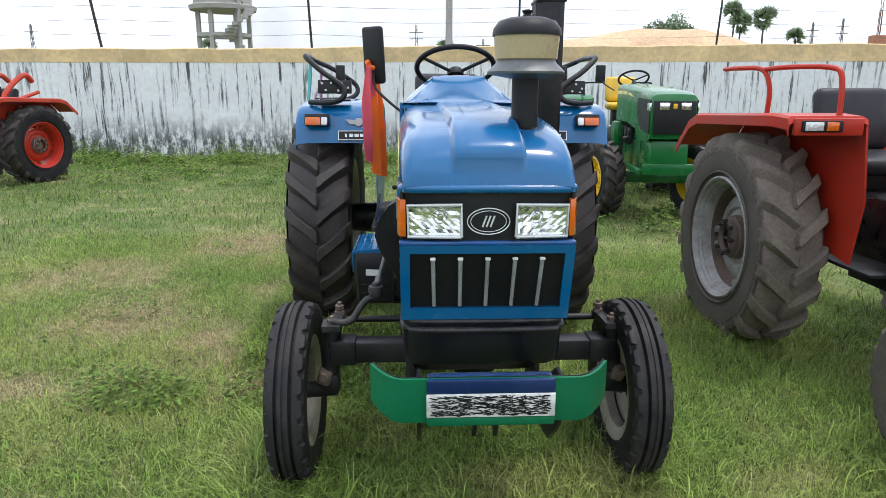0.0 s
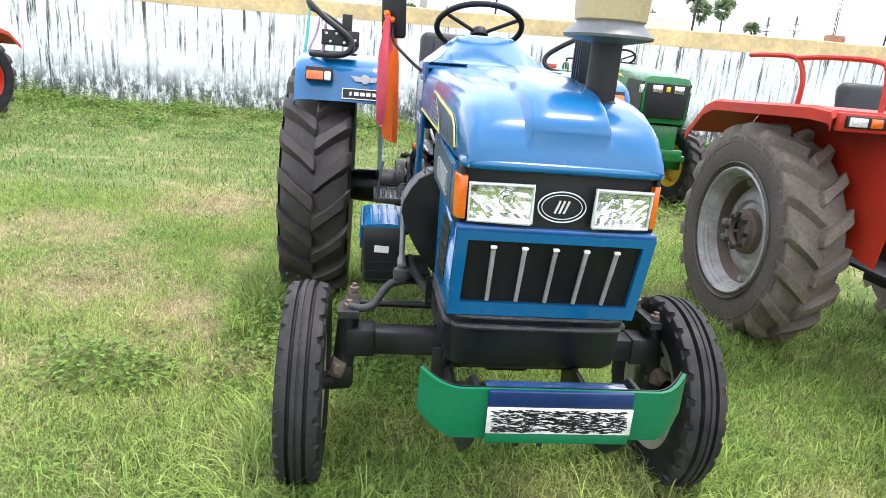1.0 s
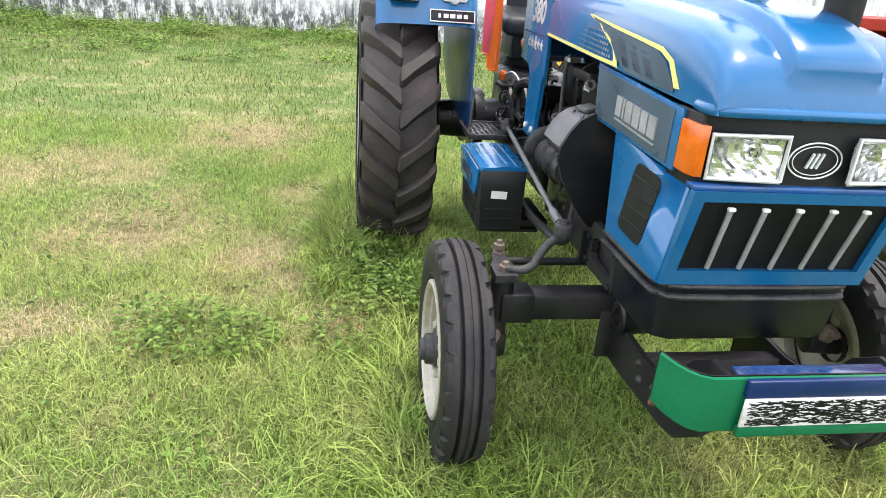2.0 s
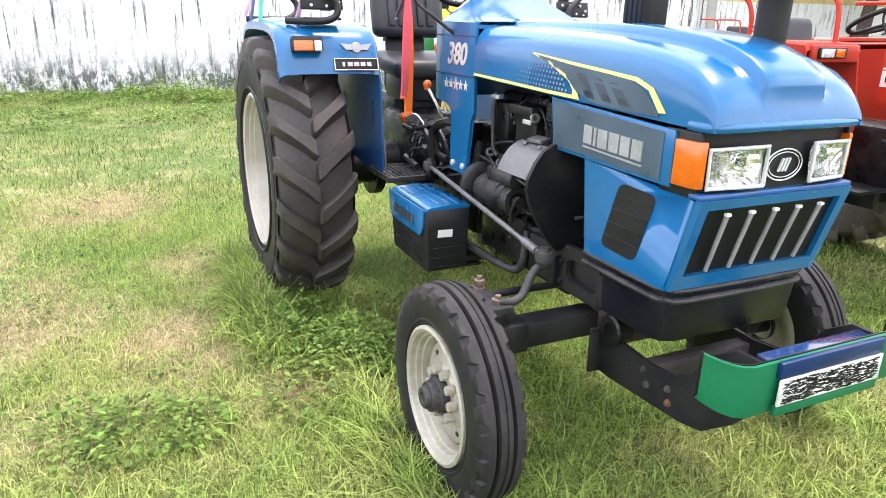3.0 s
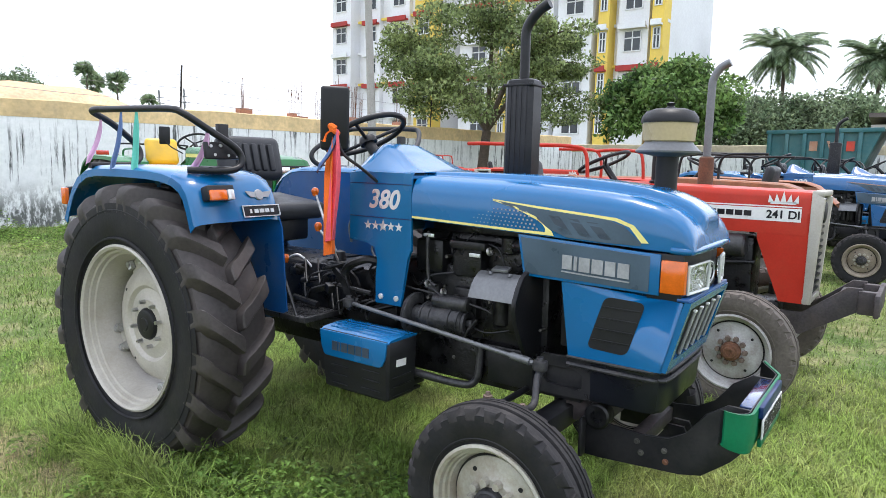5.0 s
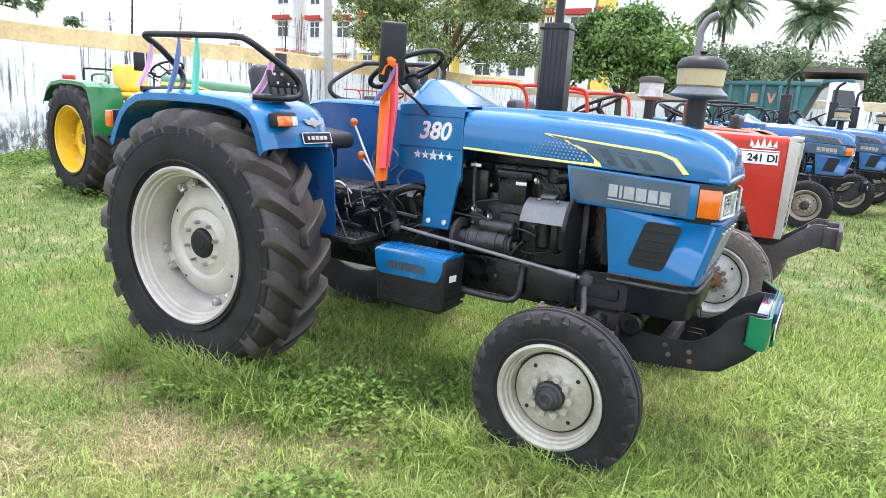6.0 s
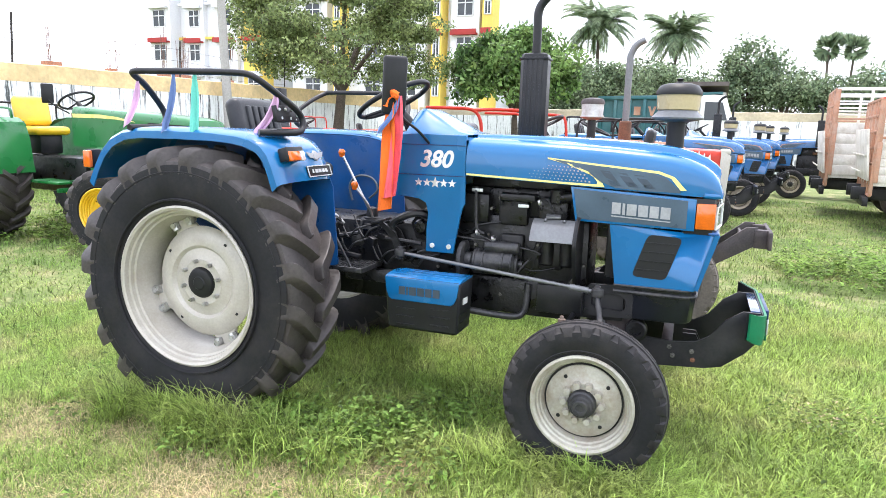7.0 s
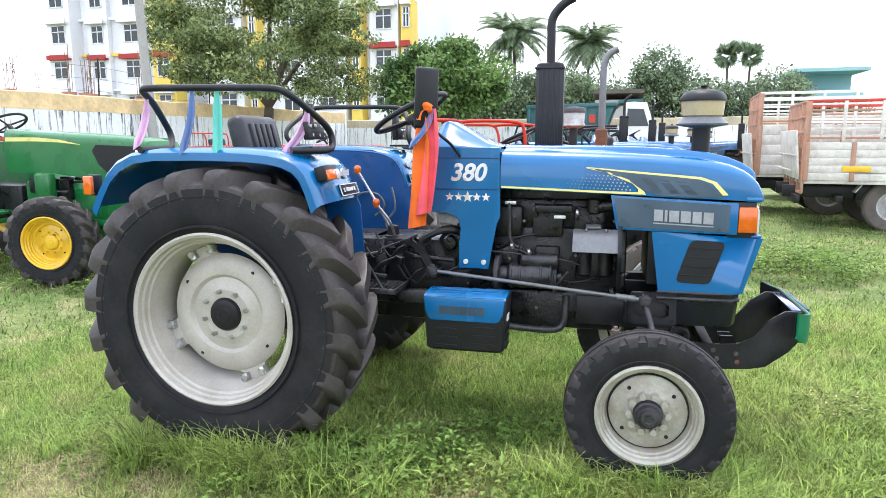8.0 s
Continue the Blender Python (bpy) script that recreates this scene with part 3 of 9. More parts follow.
for k, z in enumerate((2.72, 3.02, 3.32)):
    b = bmesh.new()
    pts = []
    for a, c in zip(posts_x, posts_x[1:]):
        for q in range(4):
            u = q / 4
            pts.append((a + (c - a) * u, 0, z - 0.05 * math.sin(PI * u)))
    pts.append((posts_x[-1], 0, z))
    tube(b, pts, 0.0045, 4, smooth=0)
    part("strand", b, M_GREYM, wires)
b = bmesh.new()
rod(b, (0, 0, -0.2), (0, 0, 8.5), 0.14, 0.09, 12)
box(b, (0, 0, 7.9), (1.4, 0.09, 0.09))
for q in (-0.6, 0.6):
    rod(b, (q, 0, 7.95), (q, 0, 8.15), 0.04, 0.03, 8)
pole = part("utility_pole", b, M_CONC, None)
pole.matrix_world = pose(12.35, 12.75, 0, 0, -4, 10)
tagged(pole, "leaning grey concrete utility pole before the wall", "utility pole")
b = bmesh.new()
rod(b, (0, 0, 0), (0, 0, 7.5), 0.09, 0.07, 12)
pole = part("utility_pole", b, M_CONC, None)
pole.matrix_world = pose(0.2, 14.2, 0)
tagged(pole, "plain grey concrete pole behind the wall", "utility pole")


# ---- grass ----
def blades(name, x, y, h, w, lean_amp, seed, mat, mid=True, way=None):
    """One object of many single grass blades at the places x, y, of heights h and widths w."""
    r = np.random.RandomState(seed)
    n = len(x)
    z = 0.018 * np.sin(x * 0.9 + 1.3) * np.cos(y * 0.7) + 0.012 * np.sin(x * 2.3 - y * 1.7) - 0.015
    a = r.uniform(0, 2 * np.pi, n)
    ux, uy = np.cos(a), np.sin(a)
    b2 = r.uniform(0, 2 * np.pi, n) if way is None else way
    ln = h * np.abs(r.normal(0.0, lean_amp, n))
    lx, ly = np.cos(b2) * ln, np.sin(b2) * ln
    hw = w * 0.5
    cols = []
    cols.append(np.stack([x - ux * hw, y - uy * hw, z], 1))
    cols.append(np.stack([x + ux * hw, y + uy * hw, z], 1))
    if mid:
        cols.append(np.stack([x + ux * hw * 0.75 + lx * 0.33, y + uy * hw * 0.75 + ly * 0.33, z + h * 0.6], 1))
        cols.append(np.stack([x - ux * hw * 0.75 + lx * 0.33, y - uy * hw * 0.75 + ly * 0.33, z + h * 0.6], 1))
    drop = np.sqrt(np.clip(1 - (ln / h) ** 2 * 0.5, 0.2, 1))
    cols.append(np.stack([x + lx, y + ly, z + h * drop], 1))
    k = len(cols)
    co = np.stack(cols, 1).reshape(-1, 3).astype(np.float32)
    base = np.arange(n) * k
    if mid:
        loops = np.stack([base, base + 1, base + 2, base + 3, base + 3, base + 2, base + 4], 1).reshape(-1)
        starts = np.stack([np.arange(n) * 7, np.arange(n) * 7 + 4], 1).reshape(-1)
        npoly = 2 * n
    else:
        loops = np.stack([base, base + 1, base + 2], 1).reshape(-1)
        starts = np.arange(n) * 3
        npoly = n
    me = bpy.data.meshes.new(name)
    me.vertices.add(n * k)
    me.vertices.foreach_set("co", co.ravel())
    me.loops.add(len(loops))
    me.loops.foreach_set("vertex_index", loops.astype(np.int32))
    me.polygons.add(npoly)
    me.polygons.foreach_set("loop_start", starts.astype(np.int32))
    me.update(calc_edges=True)
    me.materials.append(mat)
    return new(name, me)


def value_noise(x, y, s, seed):
    r = np.random.RandomState(seed)
    g = r.rand(64, 64)
    u, v = x / s + 17.3, y / s + 23.7
    i, j = np.floor(u).astype(int), np.floor(v).astype(int)
    f, q = u - i, v - j
    f, q = f * f * (3 - 2 * f), q * q * (3 - 2 * q)
    G = lambda a, c: g[a % 64, c % 64]
    return (G(i, j) * (1 - f) + G(i + 1, j) * f) * (1 - q) + (G(i, j + 1) * (1 - f) + G(i + 1, j + 1) * f) * q


def scatter(n, x0, x1, y0, y1, seed):
    r = np.random.RandomState(seed)
    return r.uniform(x0, x1, n), r.uniform(y0, y1, n), r


WHEELS = [(-0.95, 1.88, 0.46), (0.70, 1.88, 0.5), (-0.80, 0, 0.36), (0.66, 0, 0.35), (1.75, 1.55, 0.5), (3.1, 1.55, 0.5), (1.75, -0.16, 0.35)]

# trodden, dried-out spots: a strip beside the machine and some in the open
BARE = [(-1.42, 1.48, 0.30), (-1.20, 1.98, 0.22), (-1.30, 2.45, 0.30), (-1.08, 0.72, 0.17), (-1.32, 1.10, 0.16), (-2.25, 1.75, 0.45), (-2.0, 3.9, 0.6), (-3.0, 2.9, 0.5), (-1.15, -0.55, 0.22), (-1.85, -0.55, 0.2), (-2.3, 0.75, 0.22)]


def lushness(x, y):
    """How tall the grass stands: longer round the wheels and under the machines, short where it is trodden."""
    v = 0.75 * value_noise(x, y, 0.55, 3) + 0.6 * value_noise(x, y, 1.7, 4)
    t = np.clip(v, 0.25, 1.3)
    for wx, wy, r in WHEELS:
        t += 0.9 * np.exp(-(((x - wx) ** 2 + (y - wy) ** 2) / (r * r)))
    t += 0.55 * np.exp(-((x / 0.75) ** 2 + ((y - 0.9) / 1.3) ** 2))
    t += 0.8 * np.exp(-((y - 12.6) / 1.2) ** 2)
    return t * (1 - 0.72 * bareness(x, y))


def bareness(x, y):
    """1 in the middle of a dried-out spot."""
    q = 0 * x
    for bx, by, r in BARE:
        q = np.maximum(q, np.exp(-(((x - bx) ** 2 + (y - by) ** 2) / (r * r))))
    return np.clip(q * (0.55 + 0.9 * value_noise(x, y, 0.16, 71)), 0, 1)


def nearness(x, y):
    """1 where the walk looks down close by, falling to 0 over an uneven edge."""
    e = np.minimum(np.minimum(x + 4.2, 3.2 - x), np.minimum(y + 2.6, 4.6 - y))
    e = np.minimum(e, (0.79 * (x + 3.9) + (y - 0.0) * 1.0) * 0.78)
    e = e + 0.9 * (value_noise(x, y, 0.7, 61) - 0.5)
    return np.clip(e / 1.3, 0, 1)


def rankness(x, y):
    """1 where long tangled grass has crowded out the turf: before the machine and under it."""
    return np.maximum(np.exp(-((x - 0.15) / 1.35) ** 2 - ((y + 0.95) / 0.55) ** 2), np.exp(-((x + 0.30) / 0.80) ** 2 - ((y - 0.80) / 0.85) ** 2))


def strands(name, x, y, h, w, reach, seed, mat):
    """One object of long strands that rise, arch over and hang at the tip."""
    r = np.random.RandomState(seed)
    n = len(x)
    z = 0.018 * np.sin(x * 0.9 + 1.3) * np.cos(y * 0.7) + 0.012 * np.sin(x * 2.3 - y * 1.7) - 0.015
    a = r.uniform(0, 2 * np.pi, n)
    bend = r.uniform(-1.2, 1.2, n)
    out = h * reach * r.uniform(0.3, 1.3, n)
    droop = r.uniform(0.15, 0.95, n)
    rows = []
    for s, k in ((0.0, 1.0), (0.3, 1.0), (0.55, 0.9), (0.8, 0.65), (1.0, 0.12)):
        an = a + bend * s
        px, py = x + np.cos(an) * out * s ** 1.4, y + np.sin(an) * out * s ** 1.4
        pz = z + h * (1.25 * s - (0.25 + droop) * s ** 2.6 * 0.75)
        ux, uy = -np.sin(an) * w * k * 0.5, np.cos(an) * w * k * 0.5
        rows += [np.stack([px - ux, py - uy, pz], 1), np.stack([px + ux, py + uy, pz], 1)]
    co = np.stack(rows, 1).reshape(-1, 3).astype(np.float32)
    base = (np.arange(n) * 10)[:, None]
    quad = np.concatenate([base + np.array([2 * i, 2 * i + 1, 2 * i + 3, 2 * i + 2]) for i in range(4)], 1).reshape(-1)
    me = bpy.data.meshes.new(name)
    me.vertices.add(10 * n)
    me.vertices.foreach_set("co", co.ravel())
    me.loops.add(len(quad))
    me.loops.foreach_set("vertex_index", quad.astype(np.int32))
    me.polygons.add(4 * n)
    me.polygons.foreach_set("loop_start", (np.arange(4 * n) * 4).astype(np.int32))
    me.update(calc_edges=True)
    me.materials.append(mat)
    return new(name, me)


x, y, r = scatter(560000, -4.2, 3.2, -2.6, 4.6, 21)
lu, ba = lushness(x, y), bareness(x, y)
keep = r.rand(len(x)) < np.clip(0.35 + 0.65 * lu, 0.06, 1) * nearness(x, y) * (1 - 0.75 * ba) * (1 - 0.6 * rankness(x, y))
x, y, lu = x[keep], y[keep], lu[keep]
rr = np.random.RandomState(22)
h = (0.016 + 0.046 * lu) * rr.uniform(0.45, 1.4, len(x))
tagged(blades("grass", x, y, h, rr.uniform(0.0025, 0.0062, len(x)), 1.5, 23, M_GRASS), "short fine green grass", "grass", kind="stuff")
# dry straw lying in the trodden spots
x, y, r = scatter(420000, -4.2, 1.0, -1.6, 4.8, 25)
strip = np.exp(-((x + 1.75) / 0.75) ** 2 - ((y - 1.4) / 1.7) ** 2)
keep = r.rand(len(x)) < 1.0 * bareness(x, y) + 0.42 * strip * (0.3 + value_noise(x, y, 0.35, 73)) + 0.01
x, y = x[keep], y[keep]
tagged(blades("dry_grass", x, y, r.uniform(0.012, 0.05, len(x)), r.uniform(0.0022, 0.0052, len(x)), 2.2, 26, M_STRAW), "flattened straw-coloured grass in trodden spots", "grass", kind="stuff")
x, y, r = scatter(640000, -13, 14, -9, 13, 31)
keep = r.rand(len(x)) < (1 - nearness(x, y)) * np.clip(1.1 - 0.05 * np.abs(x + 1), 0.45, 1)
x, y = x[keep], y[keep]
lu = lushness(x, y)
h = (0.018 + 0.056 * lu) * r.uniform(0.5, 1.5, len(x))
tagged(blades("grass", x, y, h, r.uniform(0.007, 0.017, len(x)), 1.2, 33, M_MEADOW, mid=False), "green meadow grass stretching to the wall", "grass", kind="stuff")
# curling grass all over the near ground
x, y, r = scatter(125000, -4.0, 2.8, -2.2, 4.4, 51)
tl = lushness(x, y)
clump = np.clip(2.2 * value_noise(x, y, 0.24, 55) - 0.55, 0.12, 1.2)
keep = r.rand(len(x)) < np.clip((0.85 * tl - 0.08) * clump, 0.05, 1) * nearness(x, y) * (1 - 0.7 * bareness(x, y))
x, y, tl, clump = x[keep], y[keep], tl[keep], clump[keep]
tagged(strands("grass", x, y, (0.60 + 0.62 * clump) * (0.028 + 0.034 * tl) * r.uniform(0.5, 1.3, len(x)), r.uniform(0.0022, 0.0045, len(x)), 1.1, 53, M_STALK), "curling strands of bright green grass", "grass", kind="stuff")
# long grass left standing round each wheel
for k, (wx, wy, ax, ay, n, h0, h1) in enumerate(((-1.09, 1.84, 0.09, 0.56, 6500, 0.15, 0.32), (-0.80, 1.36, 0.34, 0.20, 2600, 0.10, 0.23), (-0.83, 0.0, 0.09, 0.40, 3400, 0.11, 0.25), (-0.68, -0.32, 0.22, 0.13, 1700, 0.09, 0.20), (0.62, 0.0, 0.25, 0.40, 1800, 0.09, 0.20), (0.65, 1.88, 0.40, 0.55, 1800, 0.12, 0.24),
                                                 (-0.40, 0.90, 0.62, 0.75, 14000, 0.06, 0.16), (0.15, -0.95, 1.20, 0.45, 19000, 0.05, 0.13), (-0.95, -0.75, 0.50, 0.40, 2200, 0.04, 0.09), (1.75, 1.5, 0.40, 0.6, 1600, 0.10, 0.22), (1.78, -0.16, 0.3, 0.4, 1200, 0.08, 0.18), (1.9, -1.4, 1.1, 0.9, 12000, 0.05, 0.11))):
    r = np.random.RandomState(90 + k)
    x, y = wx + ax * np.clip(r.normal(0, 0.62, n), -1.5, 1.5), wy + ay * np.clip(r.normal(0, 0.62, n), -1.5, 1.5)
    rank = rankness(x, y)
    keep = (bareness(x, y) < 0.6) & (r.rand(len(x)) < np.clip(2.4 * value_noise(x, y, 0.15, 57) - 0.35, 0.08, 1) + 0.6 * (1 - rank))
    x, y, rank = x[keep], y[keep], rank[keep]
    tagged(strands("grass", x, y, r.uniform(h0, h1, len(x)) * r.uniform(0.55, 1.0, len(x)), r.uniform(0.0026, 0.0052, len(x)) * (1 + 0.25 * rank), 0.9, 95 + k, M_RANK), "long arching grass left standing by the machines", "grass", kind="stuff")


def leafy_plant(verts, faces, c, size, leaves, r, leaf=0.035):
    """Leaves of a low broad-leaved plant, each a folded pair of triangles."""
    for i in range(leaves):
        a = r.uniform(0, 2 * PI)
        d = size * math.sqrt(r.rand())
        hz = size * r.uniform(0.15, 0.9) * (1.15 - d / size)
        p = np.array([c[0] + d * math.cos(a), c[1] + d * math.sin(a), ground_height(c[0], c[1]) + 0.02 + hz])
        u = np.array([math.cos(a + r.uniform(-1, 1)), math.sin(a + r.uniform(-1, 1)), r.uniform(-0.5, 0.4)])
        u /= np.linalg.norm(u)
        s = np.cross(u, [0, 0, 1])
        s /= np.linalg.norm(s) + 1e-6
        l = leaf * r.uniform(0.6, 1.4)
        k = len(verts)
        up = np.array([0, 0, 0.18 * l])
        verts += [tuple(p), tuple(p + u * l * 0.5 + s * l * 0.32 + up), tuple(p + u * l), tuple(p + u * l * 0.5 - s * l * 0.32 + up)]
        faces += [(k, k + 1, k + 2), (k, k + 2, k + 3)]


def weeds(name, label, spots, seed, leaf=0.035, kind="stuff", mat=None):
    r = np.random.RandomState(seed)
    verts, faces = [], []
    for cx, cy, size, n in spots:
        leafy_plant(verts, faces, (cx, cy), size, n, r, leaf)
    me = bpy.data.meshes.new(name)
    me.from_pydata(verts, [], faces)
    me.materials.append(mat or M_WEED)
    return tagged(new(name, me), label, "weeds", kind=kind)


rw = np.random.RandomState(77)
spots = [(-1.62, 0.58, 0.20, 420), (-1.80, 0.66, 0.17, 260), (-1.46, 0.56, 0.15, 200), (-0.98, 1.35, 0.24, 420), (-1.02, 1.05, 0.2, 300), (-0.75, 0.95, 0.22, 420), (-0.55, 0.75, 0.2, 330),
         (-0.85, 0.8, 0.2, 320), (-1.0, 0.6, 0.18, 220), (-0.9, 1.15, 0.2, 260), (-0.6, 1.2, 0.2, 180), (-0.4, 0.5, 0.18, 120), (-1.1, -1.0, 0.12, 60), (-2.2, 1.9, 0.16, 80), (-1.15, 2.35, 0.18, 120), (-0.9, 2.6, 0.2, 140), (-1.25, 1.6, 0.14, 90)]
for i in range(90):
    spots.append((rw.uniform(-3.6, 2.0), rw.uniform(-1.6, 4.5), rw.uniform(0.05, 0.11), 18))
weeds("weeds", "low broad-leaved weeds among the grass", [(cx, cy, sz, int(n * 0.9)) for cx, cy, sz, n in spots], 78, 0.029)
spots = [(rw.uniform(-11, 10), rw.uniform(11.2, 12.9), rw.uniform(0.2, 0.62), 170) for i in range(95)] + [(rw.uniform(-11, 5), rw.uniform(8.3, 11.4), rw.uniform(0.12, 0.30), 70) for i in range(90)] + [(rw.uniform(1.5, 5), rw.uniform(4.0, 9), rw.uniform(0.12, 0.25), 60) for i in range(60)]
weeds("weeds", "tall weeds along the foot of the wall", spots, 79, 0.06)
weeds("weeds", "pale-flowered weeds in the grass before the machine", [(0.26, -0.95, 0.16, 60), (0.36, -1.18, 0.15, 55), (0.18, -1.08, 0.12, 40)], 83, 0.016, mat=M_STRAW)
weeds("weeds", "low leafy weeds before the machine", [(0.26, -0.95, 0.20, 160), (0.36, -1.18, 0.18, 150), (0.14, -1.05, 0.16, 120)], 84, 0.026)
b1 = weeds("shrub", "straggling green shrub in the open grass", [(4.3, -1.75, 0.55, 900), (4.7, -2.2, 0.5, 700), (4.9, -1.5, 0.4, 500)], 80, 0.05, kind="")
b1["category"] = "shrub"
b1.pop("kind", None)

# ---- wheels ----
def wheel_frame(cx, cy, cz, side):
    """Turn about the axle: angle 0 looks to the front (-y) and grows upwards; height is outwards."""
    return Matrix(((0, 0, side, cx), (-1, 0, 0, cy), (0, 1, 0, cz), (0, 0, 0, 1)))


def lug(bm, m, R, w, a0, sgn, rise, sweep, thick):
    """One slanted tread bar: a rounded nose by the middle of the tread, a flat bar, and an end that turns down over the shoulder."""
    secs = []
    for s, hh, top, wide in ((-0.03, -0.035, -0.022, 0.45), (0.0, -0.02, -0.006, 0.80), (0.05, 0.02, 0.0, 1.02), (0.14, 0.10, 0.0, 1.08), (0.30, 0.26, 0.0, 0.92), (0.55, 0.52, -0.001, 0.90),
                              (0.80, 0.79, -0.004, 1.00), (0.91, 0.90, -0.012, 1.06), (0.97, 0.96, -0.026, 1.04), (1.0, 0.995, -0.048, 0.94), (1.01, 0.995, -0.078, 0.72), (1.0, 0.97, -0.10, 0.5)):
        h = sgn * hh * w / 2
        a = a0 + sweep * (0.80 * s + 0.20 * s * s if s > 0 else s)
        rt = R + top
        rb = R - rise - 0.012 - (0.075 * max(0.0, hh - 0.80) / 0.2)
        rb = min(rb, rt - 0.012)
        d = thick * wide / R / 2
        row = []
        for r, da in ((rb, -d * 1.75), (rb + (rt - rb) * 0.35, -d * 1.28), (rt - 0.006, -d * 0.96), (rt, -d * 0.80), (rt, d * 0.82), (rt - 0.005, d * 0.95), (rb, d * 1.12)):
            row.append(m @ Vector((r * math.cos(a + da), r * math.sin(a + da), h)))
        secs.append(row)
    loft(bm, secs, mat=1)


def drive_tyre(cx, cy, cz, side, R, rim, w, lugs, parent, mat):
    bm = bmesh.new()
    m = wheel_frame(cx, cy, cz, side)
    h = w / 2
    rise = 0.076 * R
    k = R - rim
    half = [(rim - 0.01, 0.80), (rim + 0.02 * k, 0.86), (rim + 0.25 * k, 0.97), (rim + 0.5 * k, 1.0), (rim + 0.70 * k, 0.98), (R - rise - 0.055, 0.955)]
    tread = [(R - rise - 0.055, 0.955), (R - rise - 0.022, 0.90), (R - rise - 0.006, 0.78), (R - rise, 0.5), (R - rise + 0.004, 0.0)]
    for q in (-1, 1):
        lathe(bm, [(r, q * z * h) for r, z in half], m, 64)
    lathe(bm, [(r, -z * h) for r, z in tread] + [(r, z * h) for r, z in reversed(tread[:-1])], m, 64, mat=1)
    lathe(bm, [(rim - 0.01, -0.80 * h), (rim - 0.01, 0.80 * h)], m, 64)
    bmesh.ops.remove_doubles(bm, verts=bm.verts, dist=0.0003)
    step = 2 * PI / lugs
    for i in range(lugs):
        lug(bm, m, R, w, i * step, 1, rise, 0.245, 0.076)
        lug(bm, m, R, w, (i + 0.5) * step, -1, rise, 0.245, 0.076)
    # raised rings on the side wall
    for rr, d in ((rim + 0.12 * k, 0.012), (rim + 0.56 * k, 0.006)):
        lathe(bm, [(rr, h * 0.955), (rr + 0.004, h * (1.0 + d)), (rr + 0.010, h * (1.0 + d)), (rr + 0.014, h * 0.96)], m, 64)
    return part("tyre", bm, [mat, M_LUG_DUST if mat is M_TYRE_DUST else M_LUG], parent, "black rubber tyre with slanted traction lugs", smooth=35)


def rib_tyre(cx, cy, cz, side, R, rim, w, parent, mat):
    bm = bmesh.new()
    m = wheel_frame(cx, cy, cz, side)
    h = w / 2
    k = R - rim
    wall = [(rim - 0.008, -h * 0.72), (rim + 0.06 * k, -h * 0.80), (rim + 0.35 * k, -h * 0.99), (rim + 0.6 * k, -h * 1.0), (rim + 0.78 * k, -h * 0.955), (R - 0.030, -h * 0.90)]
    ribs = [(R - 0.030, -h * 0.90), (R - 0.024, -h * 0.82), (R - 0.008, -h * 0.68), (R - 0.004, -h * 0.44), (R - 0.022, -h * 0.40), (R - 0.022, -h * 0.30), (R - 0.001, -h * 0.25), (R + 0.001, -h * 0.06), (R - 0.004, -h * 0.045), (R - 0.004, 0)]
    for q in (-1, 1):
        lathe(bm, [(r, q * z) for r, z in wall], m, 60)
        lathe(bm, [(r, q * z) for r, z in ribs], m, 60, mat=1)
    lathe(bm, [(rim - 0.008, -h * 0.72), (rim - 0.008, h * 0.72)], m, 60)
    bmesh.ops.remove_doubles(bm, verts=bm.verts, dist=0.0003)
    # shoulder blocks with wedge-shaped notches between them
    n = 26
    for i in range(n):
        for s in (-1, 1):
            a = 2 * PI * (i + (0.5 if s > 0 else 0)) / n
            d = PI / n
            rows = []
            for hh, rt, rb, f in ((0.60, R - 0.007, R - 0.02, 0.97), (0.72, R - 0.006, R - 0.03, 0.92), (0.87, R - 0.011, R - 0.04, 0.72), (0.945, R - 0.022, R - 0.05, 0.62), (0.985, R - 0.042, R - 0.06, 0.55)):
                rows.append([m @ Vector((r * math.cos(a + da), r * math.sin(a + da), s * hh * h)) for r, da in ((rb, -d * f * 1.04), (rt, -d * f * 0.9), (rt, d * f * 0.74), (rb, d * f * 0.86))])
            loft(bm, rows, mat=1)
    # raised ring on the side wall
    lathe(bm, [(rim + 0.16 * k, h * 0.86), (rim + 0.18 * k, h * 0.93), (rim + 0.21 * k, h * 0.94), (rim + 0.24 * k, h * 0.90)], m, 60)
    return part("tyre", bm, [mat, M_RIB if mat is M_TYRE else mat], parent, "ribbed black rubber steering tyre with notched shoulders", smooth=35)


